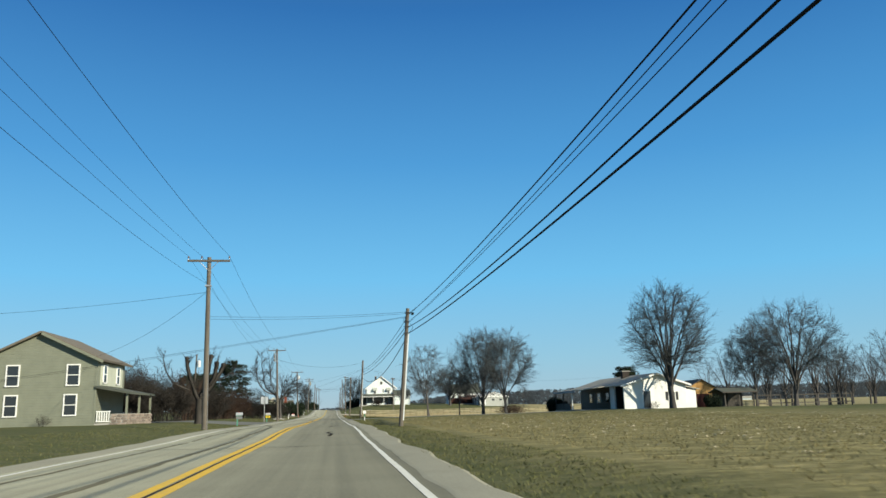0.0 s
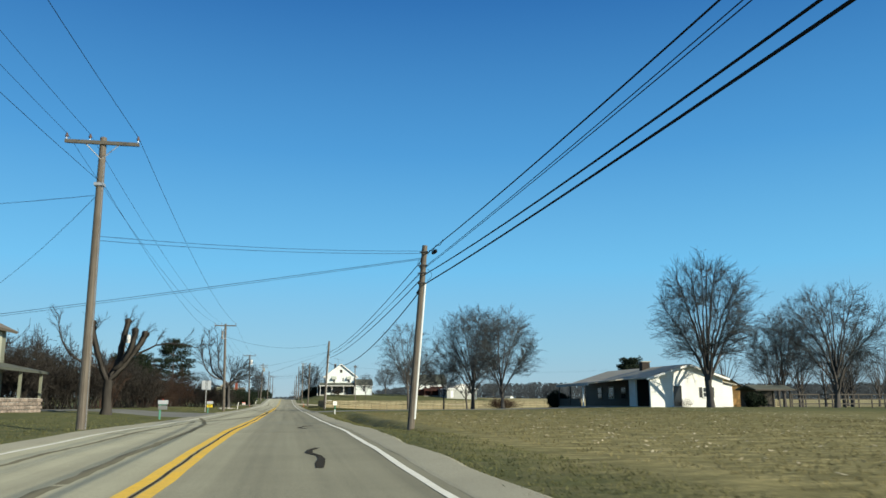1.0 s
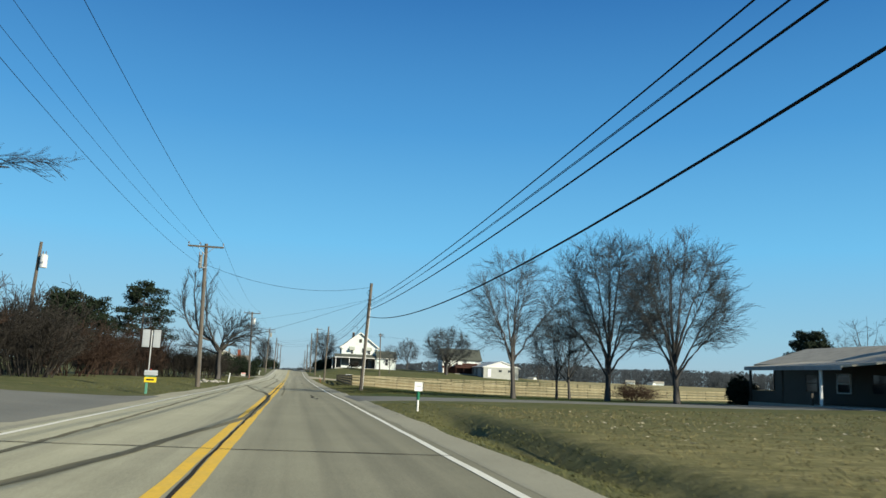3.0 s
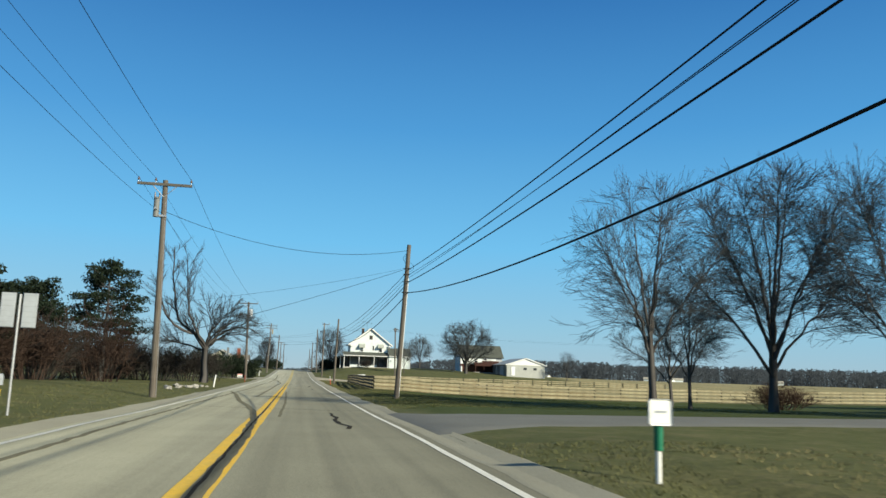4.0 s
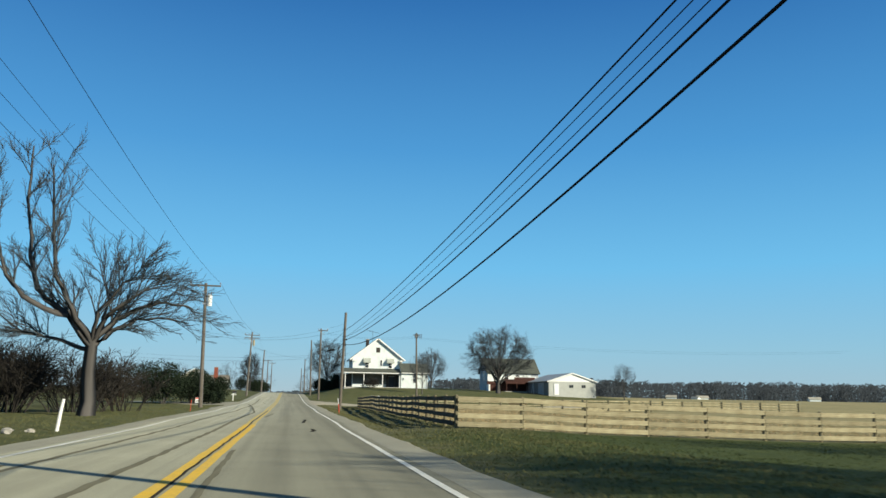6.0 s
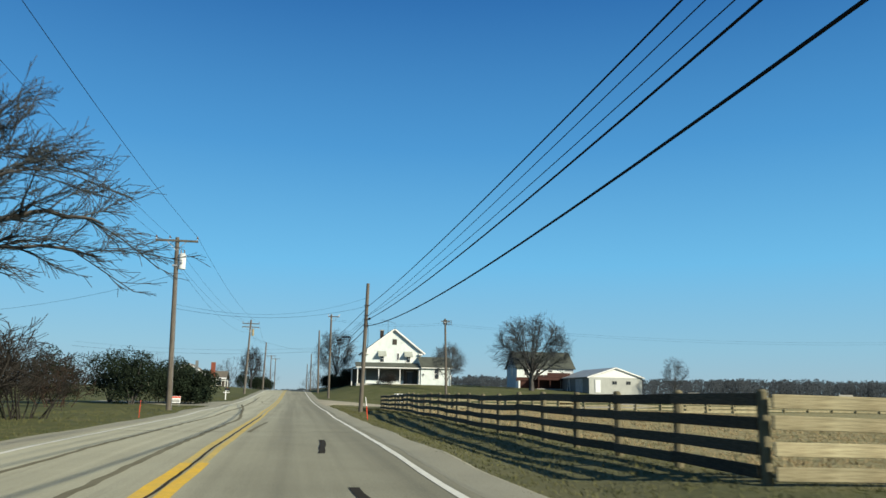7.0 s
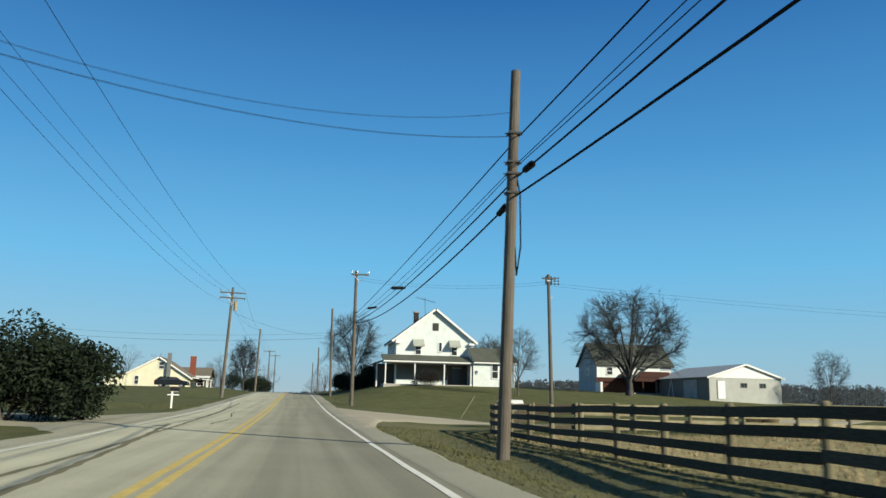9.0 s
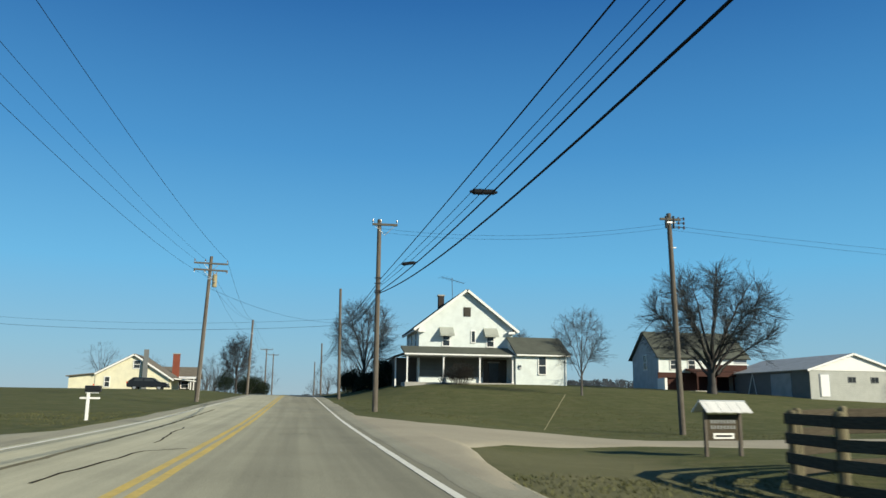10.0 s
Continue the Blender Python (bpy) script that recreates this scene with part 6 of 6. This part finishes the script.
def bare_tree(x, y, height, width, kind, seed, label, r=0.02, turn=None, name="tree", group="bare trees", mats=("bark", "twig")):
    """One leafless tree as trunk and crown; alike trees share their meshes."""
    key = (str(kind), seed)
    if key not in TREES:
        rnd = random.Random(seed)
        if kind in (POLLARD, GNARL):
            wood = limb_tree(rnd, kind)
        else:
            wood = dome_tree(rnd, kind, width / height, r)
        top = max(p.z for pts, _, _ in wood for p in pts)
        wood = [([p / top for p in pts], [v / top for v in rad], lv) for pts, rad, lv in wood]
        TREES[key] = (branch_mesh("trunk", [(p, v) for p, v, lv in wood if lv < 2], MAT[mats[0]], 0.0012), branch_mesh("crown", [(p, v) for p, v, lv in wood if lv >= 2], MAT[mats[1]], 0.0006))
    tm, cm = TREES[key]
    t = root(name, (x, y, land(x, y) - 0.05), label, "tree", group, seed * 77 if turn is None else turn)
    t.scale = (height, height, height)
    for nm, me in (("trunk", tm), ("crown", cm)):
        o = new(nm, me)
        o.parent = t
    return t


bare_tree(14.8, 108.0, 9.8, 7.5, SPARSE, 1, "leafless forked maple standing on the lawn", 0.016)
bare_tree(26.3, 130.0, 8.8, 8.6, SPARSE, 2, "slender leafless tree beside the pasture fence", 0.015)
bare_tree(23.2, 113.0, 12.8, 9.5, ROUND, 3, "large leafless maple with a round crown", 0.018)
bare_tree(24.9, 106.0, 11.8, 9.0, ROUND, 4, "large leafless maple with a round crown", 0.018)
bare_tree(20.2, 115.5, 7.6, 5.5, SPARSE, 5, "small leafless tree under larger maples", 0.014)
bare_tree(42.6, 93.2, 15.8, 10.8, VASE, 6, "tall leafless shade tree before the ranch house", 0.025)
bare_tree(65.7, 116.0, 14.2, 9.5, ROUND, 7, "leafless yard tree near the gazebo", 0.016)
bare_tree(66.3, 106.5, 15.8, 14.5, VASE, 8, "wide leafless yard tree with rising limbs", 0.02)
bare_tree(40.6, 266.6, 13.7, 15.0, BROAD, 9, "broad leafless shade tree before the old house", 0.034)
bare_tree(24.6, 258.6, 7.6, 5.2, SPARSE, 10, "young leafless tree on the farmhouse lawn", 0.014)
bare_tree(39.5, 334.0, 11.8, 8.6, ROUND, 4, "leafless tree behind the farmhouse wing", 0.018, turn=40)
bare_tree(9.3, 291.0, 11.4, 11.5, ROUND, 3, "leafless tree beside the farmhouse hedge", 0.018, turn=130)
bare_tree(64.5, 263.0, 7.2, 6.6, SPARSE, 10, "small leafless tree beside the white shed", 0.016, turn=200)
bare_tree(-8.6, 336.0, 10.8, 6.0, VASE, 11, "narrow brown leafless tree by the road", 0.016, mats=("bark", "brush"))
bare_tree(-9.0, 72.3, 6.8, 6.0, POLLARD, 12, "old pollarded tree with stubby dead limbs", 0.03, turn=0, name="pollarded_tree", mats=("dark_bark", "brush"))
bare_tree(-7.5, 156.0, 13.9, 10.0, GNARL, 13, "gnarled old tree with spreading bare limbs", 0.027, turn=0)
for i, (x, y, h) in enumerate(((-30, 128, 9), (-24, 150, 8), (-44, 150, 11), (-20, 172, 8), (-28, 196, 9), (-36, 250, 9), (-30, 335, 8), (-60, 330, 9))):
    if i % 2:
        bare_tree(x, y, h, h * 0.9, FAR, 15, "leafless tree behind the roadside brush", 0.014, turn=i * 63)
    else:
        bare_tree(x, y, h, h * 0.9, FAR, 16, "leafless tree behind the roadside brush", 0.018, turn=i * 63)
rnd = random.Random(31)
for i in range(72):
    x = 82 + (i * 0.618034 % 1.0) * 95
    y = 96 + x * 0.32 + rnd.uniform(-22, 46)
    h = rnd.uniform(10, 14.5)
    bare_tree(x, y, h, h * 0.75, FAR, 17 + i % 2, "leafless woodland tree behind the ranch yard", 0.018, turn=i * 51)
for i, (x, y, h) in enumerate(((12, 352, 8), (16, 372, 9), (9, 400, 9), (22, 345, 7))):
    bare_tree(x, y, h, h * 0.9, FAR, 16, "distant leafless tree beyond the rise", 0.018, turn=i * 77)


for i in range(20):
    x = (-1, 1)[i % 2] * (7 + (i * 0.618034 % 1.0) * 30)
    bare_tree(x, 405 + (i * 0.754878 % 1.0) * 110, 9 + (i * 0.569840 % 1.0) * 4, 9.5, FAR, 16, "distant leafless tree beyond the rise", 0.018, turn=i * 41)


# ---- brush, shrubs and conifers ----
THICKET = dict(segs=(3, 3, 2), bend=(0.22, 0.3, 0.35), lift=(0.06, 0.06, 0.03), taper=(0.7, 0.8, 0.7), kids=(8, 6), angle=((15, 55), (20, 65)), ratio=((0.35, 0.6), (0.4, 0.7)), thin=(0.5, 0.55))
THICKET["from"] = (0.25, 0.15)
BRUSH = {}


def brush(x, y, height, width, seed, label, material="brush", stems=26, name="bush", group="roadside brush"):
    key = (seed, material, stems)
    if key not in BRUSH:
        rnd = random.Random(seed)
        out = []
        for i in range(stems):
            a, q = rnd.uniform(0, math.tau), math.sqrt(rnd.random()) * 0.36
            lean = Vector((math.cos(a) * q * 1.3, math.sin(a) * q * 1.3, 1)).normalized()
            grow(rnd, Vector((math.cos(a) * q * 0.7, math.sin(a) * q * 0.7, -0.02)), lean, rnd.uniform(0.6, 1.0) * (1 - 0.5 * q), 0.008, 0, THICKET, out)
        BRUSH[key] = branch_mesh(name, [(p, v) for p, v, l in out], MAT[material], 0.0028)
    t = new(name, BRUSH[key])
    t.matrix_basis = pose(x, y, land(x, y) - 0.03, 0, 0, seed * 50 + x * 37) @ Matrix.Diagonal((width, width, height, 1))
    return tagged(t, label, "bush", group)


rnd = random.Random(5)
for i in range(26):
    y = 92 + i * 3.6 + rnd.uniform(-1, 1)
    x = -11.5 - rnd.random() * 5 - 2.0 * (i % 2) - 0.03 * (y - 90)
    if 77 < y < 93:
        x -= 7
    brush(x, y, rnd.uniform(3.4, 5.8), rnd.uniform(4.2, 6.0), 20 + i % 4, "dense brown leafless brush along the roadside", ("brush", "brush", "red_brush", "brush")[i % 4])
for i in range(9):
    brush(-14.5 - rnd.random() * 4, 79.0 + rnd.uniform(-3, 14), rnd.uniform(4.0, 6.4), rnd.uniform(4.0, 5.5), 20 + i % 4, "tall brown thicket beside the sage house", "brush")
for x, y, h, w, m, lb in ((16.9, 270.6, 2.0, 3.0, "brush", "round bare shrub before the farmhouse porch"), (15.4, 271.3, 1.1, 1.0, "brush", "small dark shrub by a porch post"),
                          (28.9, 121.5, 1.5, 4.0, "red_brush", "low red-brown shrub on the lawn"),
                          (41.0, 95.4, 0.9, 1.4, "brush", "bare shrub beside the ranch house door"), (-19.5, 66.0, 0.9, 1.0, "brush", "small shrub by the sage house wall"),
                          (-9.5, 208, 2.2, 3.0, "red_brush", "brown bare shrub beside evergreens"), (-13, 190, 3.0, 4.5, "red_brush", "brown brush beside evergreens"), (-13.5, 180, 2.8, 4.5, "brush", "brown brush beside the road")):
    brush(x, y, h, w, 30, lb, m, 44 if h in (1.5, 2.0) else 14, "shrub", "shrubs")


for x, y, h, w in ((-9.8, 163.5, 3.7, 5.6), (-12.6, 160.5, 3.9, 5.6), (-8.0, 167.0, 3.0, 4.2), (-14.5, 166.0, 4.2, 5.8)):
    brush(x, y, h, w, 20 + int(y) % 4, "dense brown thicket behind a gnarled tree")


def leaf_cloud(rnd, clumps, per, size, squash=0.9):
    verts, faces = [], []
    for c, r in clumps:
        for i in range(per):
            d = rand_dir(rnd)
            q = r * (0.55 + 0.5 * rnd.random()) * (1 + 0.35 * noise.noise(d * 2.2 + c))
            p = c + Vector((d.x * q, d.y * q, d.z * q * squash))
            a, b = rand_dir(rnd) * size, rand_dir(rnd) * size * 0.6
            n0 = len(verts)
            verts += [p - a * 0.5, p + b * 0.6, p + a, p - b * 0.6]
            faces.append((n0, n0 + 1, n0 + 2, n0 + 3))
    return verts, faces


def evergreen(x, y, h, w, seed, label, group="evergreens"):
    rnd = random.Random(seed)
    clumps = []
    for i in range(22):
        a, q, u = rnd.uniform(0, math.tau), math.sqrt(rnd.random()), rnd.random()
        clumps.append((Vector((math.cos(a) * q * w * 0.36, math.sin(a) * q * w * 0.36, h * (0.16 + 0.70 * u * (1 - 0.4 * q)))), w * rnd.uniform(0.16, 0.26)))
    t = root("evergreen_shrub", (x, y, land(x, y)), label, "shrub", group)
    v, f = leaf_cloud(rnd, clumps, 300, 0.15)
    linked("foliage", v, f, MAT["needle"], t)
    out = []
    for c, r in clumps[:9]:
        b = Vector((rnd.uniform(-0.2, 0.2), rnd.uniform(-0.2, 0.2), -0.1))
        m = b.lerp(c, 0.5) + Vector((0, 0, 0.2))
        out.append(([b, m, c], [0.06, 0.045, 0.02]))
    o = new("woody_base", branch_mesh("woody_base", out, MAT["bark"]))
    o.parent = t


for i, (x, y, h, w) in enumerate(((-6.3, 206.5, 3.6, 3.2), (-8.6, 207, 4.9, 4.4), (-11.2, 205, 4.9, 4.4), (-13.8, 209, 5.2, 4.8), (-9.0, 212, 4.5, 4.2), (-16.8, 203, 5.0, 4.6))):
    evergreen(x, y, h, w, 60 + i, "dark evergreen shrub in a loose roadside row")
for i, (x, y, h, w) in enumerate(((10.6, 284, 3.4, 4.0), (8.2, 290, 3.2, 3.8), (11.2, 279.5, 3.1, 3.4), (9.4, 282, 2.6, 3.4))):
    evergreen(x, y, h, w, 70 + i, "clipped dark evergreen hedge beside the farmhouse", "farmhouse hedge")
for i, (x, y, h, w) in enumerate(((33.2, 112.6, 2.0, 2.2), (34.6, 114.5, 2.2, 2.4), (48.3, 94.8, 1.5, 2.2))):
    evergreen(x, y, h, w, 80 + i, "rounded dark evergreen beside the ranch house")
for i, (x, y, h, w) in enumerate(((-7.5, 350, 4.2, 5.0), (-11.5, 352, 4.5, 5.0), (-5.8, 362, 4.0, 4.0), (-9.0, 372, 5.0, 6), (10.5, 340, 3.2, 4))):
    evergreen(x, y, h, w, 90 + i, "dark evergreen beyond the crest of the road")


def pine(x, y, h, seed, label, bare=0.25, wide=0.33):
    rnd = random.Random(seed)
    t = root("pine", (x, y, land(x, y)), label, "tree", "pines")
    limbs = [([Vector((0, 0, -0.2)), Vector((0.1, 0, h * 0.5)), Vector((0, 0.05, h * 0.98))], [0.2, 0.13, 0.03])]
    clumps = []
    tiers = 9
    for i in range(tiers):
        u = bare + (1 - bare) * i / tiers
        reach = h * wide * (1 - ((u - bare) / (1 - bare)) ** 1.6) ** 0.5 + 0.4
        for k in range(7):
            a = k * 0.9 + i * 0.5 + rnd.uniform(-0.3, 0.3)
            q = reach * rnd.uniform(0.55, 1.0)
            e = Vector((math.cos(a) * q, math.sin(a) * q, h * u + rnd.uniform(-0.45, 0.85)))
            limbs.append(([Vector((0, 0, h * u)), e * 0.5 + Vector((0, 0, h * u * 0.5 - 0.1)), e], [0.05, 0.035, 0.015]))
            for s in (0.55, 0.8, 1.0):
                clumps.append((Vector((e.x * s, e.y * s, h * u + (e.z - h * u) * s + 0.1)), rnd.uniform(0.45, 0.8)))
    o = new("trunk", branch_mesh("trunk", limbs, MAT["bark"]))
    o.parent = t
    v, f = leaf_cloud(rnd, clumps, 60, 0.2, 0.55)
    linked("foliage", v, f, MAT["needle"], t)


pine(-16.3, 154.8, 10.6, 101, "tall dark pine with broad layered boughs", 0.35, 0.36)
pine(-19.5, 146.0, 7.5, 102, "dark pine rising behind brush")
pine(-24.0, 152.0, 8.0, 103, "dark pine rising behind brush")
pine(-17.5, 128.0, 6.4, 104, "low dark pine rising behind brush")
pine(50.0, 128.0, 6.6, 105, "dark pine behind the ranch house roof", 0.5)


def grass_clump(x, y, h, w, seed):
    rnd = random.Random(seed)
    verts, faces = [], []
    for i in range(900):
        a, q = rnd.uniform(0, math.tau), math.sqrt(rnd.random()) * w * 0.22
        b = Vector((math.cos(a) * q, math.sin(a) * q, 0))
        out = Vector((math.cos(a), math.sin(a), 0)) * (rnd.uniform(0.05, 0.5) * w)
        tip = b + out + Vector((0, 0, h * rnd.uniform(0.55, 1.0)))
        m = b + out * 0.3 + Vector((0, 0, h * 0.55))
        s = Vector((-math.sin(a), math.cos(a), 0)) * 0.012
        n0 = len(verts)
        verts += [b - s, b + s, m + s, m - s, tip]
        faces += [(n0, n0 + 1, n0 + 2, n0 + 3), (n0 + 3, n0 + 2, n0 + 4)]
    t = linked("ornamental_grass", verts, faces, MAT["straw_tuft"])
    t.matrix_basis = pose(x, y, land(x, y) - 0.02)
    tagged(t, "dry tan clump of ornamental grass on the lawn", "grass", "ornamental grasses")


grass_clump(32.3, 226.5, 1.2, 1.9, 1)
grass_clump(34.0, 228.0, 1.2, 1.8, 2)
grass_clump(33.2, 226.0, 1.3, 1.9, 3)


# ---- distance ----
def far_woods():
    """A deep band of leafless woodland: stems, and crowns of many fine twig sprays."""
    g = np.random.default_rng(8)
    trees, tufts = 2600, 60
    x = -60 + 960 * g.random(trees) ** 0.9
    y = 640 + g.uniform(-30, 90, trees) - 0.22 * x + np.where(x < 60, 120, 0)
    h = np.array([11.5 + 1.8 * noise.noise((v * 0.02, 0, 0)) + 1.0 * noise.noise((v * 0.11, 4, 0)) for v in x]) + g.uniform(-0.7, 0.7, trees)
    z = np.array([land(u, v) for u, v in zip(x, y)]) - 0.3
    n = trees * tufts
    ti = np.repeat(np.arange(trees), tufts)
    u = g.random(n) ** 0.75
    a = g.uniform(0, math.tau, n)
    wide = 3.4 * np.sqrt(np.clip(1 - (np.clip(u - 0.55, 0, 1) / 0.45) ** 2, 0, 1)) * np.sqrt(g.random(n))
    p = np.stack([x[ti] + np.cos(a) * wide, y[ti] + np.sin(a) * wide, z[ti] + u * h[ti]], 1)
    d = np.stack([np.cos(a) * 0.5 + g.normal(0, 0.3, n), g.normal(0, 0.3, n), g.uniform(0.3, 1.0, n)], 1)
    d *= (g.uniform(0.5, 1.0, n) / np.linalg.norm(d, axis=1))[:, None]
    s = np.stack([-d[:, 2], np.zeros(n), d[:, 0]], 1) * g.uniform(0.2, 0.5, n)[:, None]
    v = np.stack([p - d * 0.6, p + s, p + d, p - s], 1).reshape(-1, 3)
    quads = np.arange(n * 4).reshape(-1, 4)
    w = np.stack([x, y, z], 1)
    st = np.stack([w + (-0.2, 0, 0), w + (0.2, 0, 0), w + np.stack([0 * h + 0.08, 0 * h, h * 0.85], 1), w + np.stack([0 * h - 0.08, 0 * h, h * 0.85], 1)], 1).reshape(-1, 3)
    quads = np.concatenate([quads, n * 4 + np.arange(trees * 4).reshape(-1, 4)])
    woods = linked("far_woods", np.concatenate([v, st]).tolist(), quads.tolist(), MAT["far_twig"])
    tagged(woods, "band of distant leafless woodland along the horizon", "woods", kind="stuff")


far_woods()


def far_barn(x, y, w, h, turn, label):
    f = root("far_farm_building", (x, y, land(x, y)), label, "barn", "distant farm buildings", turn)
    part("wall", prism([(-w / 2, -0.5), (w / 2, -0.5), (w / 2, h * 0.6), (0, h), (-w / 2, h * 0.6)], 0, w * 1.6), MAT["white_siding"], f)
    for s in (-1, 1):
        part("roof", slab((s * w * 0.54, h * 0.57), (0, h + 0.05), -0.3, w * 1.6 + 0.3, 0.15), MAT["metal_roof"], f)
    part("door", solid(-w * 0.12, w * 0.12, -0.06, 0, 0, h * 0.4), MAT["old_siding"], f)


for x, y, w, h, a in ((205, 520, 3.2, 2.8, 60), (214, 512, 2.8, 2.2, 20), (226, 525, 3.6, 2.8, 75), (262, 480, 3.4, 2.6, 70), (150, 545, 3.2, 2.4, 30)):
    far_barn(x, y, w, h, a, "small white farm building far across the fields")


# ---- grass, stubble and chaff ----
def blades(name, count, x0, x1, y0, y1, h, w, material, label, lean=0.6, seed=1, keep=None):
    g = np.random.default_rng(seed)
    cx, cy = g.uniform(x0, x1, count), g.uniform(y0, y1, count)
    keepers = [i for i in range(count) if keep is None or keep(cx[i], cy[i])]
    verts = np.zeros((len(keepers) * 9, 3))
    for j, i in enumerate(keepers):
        z = land(cx[i], cy[i]) - 0.01
        verts[j * 9:j * 9 + 9] = (cx[i], cy[i], z)
    m = len(keepers) * 3
    a = g.uniform(0, math.tau, m)
    hh = h * g.uniform(0.4, 1.15, m)
    ww = w * g.uniform(0.6, 1.4, m)
    off = g.normal(0, 0.05, (m, 2))
    tip = g.normal(0, 1, (m, 2)) * lean * hh[:, None]
    v = verts.reshape(m, 3, 3)
    v[:, :, :2] += off[:, None, :]
    v[:, 0, 0] -= np.cos(a) * ww
    v[:, 0, 1] -= np.sin(a) * ww
    v[:, 1, 0] += np.cos(a) * ww
    v[:, 1, 1] += np.sin(a) * ww
    v[:, 2, :2] += tip
    v[:, 2, 2] += hh
    me = bpy.data.meshes.new(name)
    me.vertices.add(m * 3)
    me.vertices.foreach_set("co", v.reshape(-1))
    me.loops.add(m * 3)
    me.loops.foreach_set("vertex_index", np.arange(m * 3, dtype=np.int32))
    me.polygons.add(m)
    me.polygons.foreach_set("loop_start", np.arange(0, m * 3, 3, dtype=np.int32))
    me.update(calc_edges=True)
    me.materials.append(MAT[material])
    tagged(new(name, me), label, "grass", kind="stuff")


def off_drive(x, y):
    if x > 0:
        if x > 6.8 and y < 91:
            return False
        return not (93 < y < 109.5) and not (204 < y < 236 and y > 206 + (x - 4.3) * 0.5 and y < 237 - (x - 4.3) * 0.9)
    return not (73 < y < 94.5) and not (196 < y < 222)


blades("verge_grass", 36000, 4.4, 9.5, -5, 215, 0.065, 0.012, "grass_blade", "short winter grass on the road verge", 0.6, 1, off_drive)
blades("verge_grass", 15000, -10, -4.4, 15, 235, 0.07, 0.012, "grass_blade", "short winter grass on the road verge", 0.6, 2, off_drive)
blades("stubble", 26000, 7.6, 34, 0, 92, 0.08, 0.013, "stubble_blade", "dry crop stubble standing in the field", 0.7, 3)
blades("pasture_grass", 16000, 8.6, 34, 146, 205, 0.13, 0.013, "straw_tuft", "dry pasture grass inside the paddock", 0.7, 4)
blades("lawn_grass", 12000, 5.2, 26, 109, 144, 0.05, 0.012, "lawn_blade", "short lawn grass", 0.6, 5)
blades("lawn_grass", 9000, 5.2, 24, 205, 262, 0.08, 0.012, "grass_blade", "short lawn grass before the farmhouse", 0.6, 6, off_drive)
blades("field_chaff", 1500, 9, 40, 5, 90, 0.06, 0.035, "chaff", "pale crop residue scattered over the field", 1.6, 7)
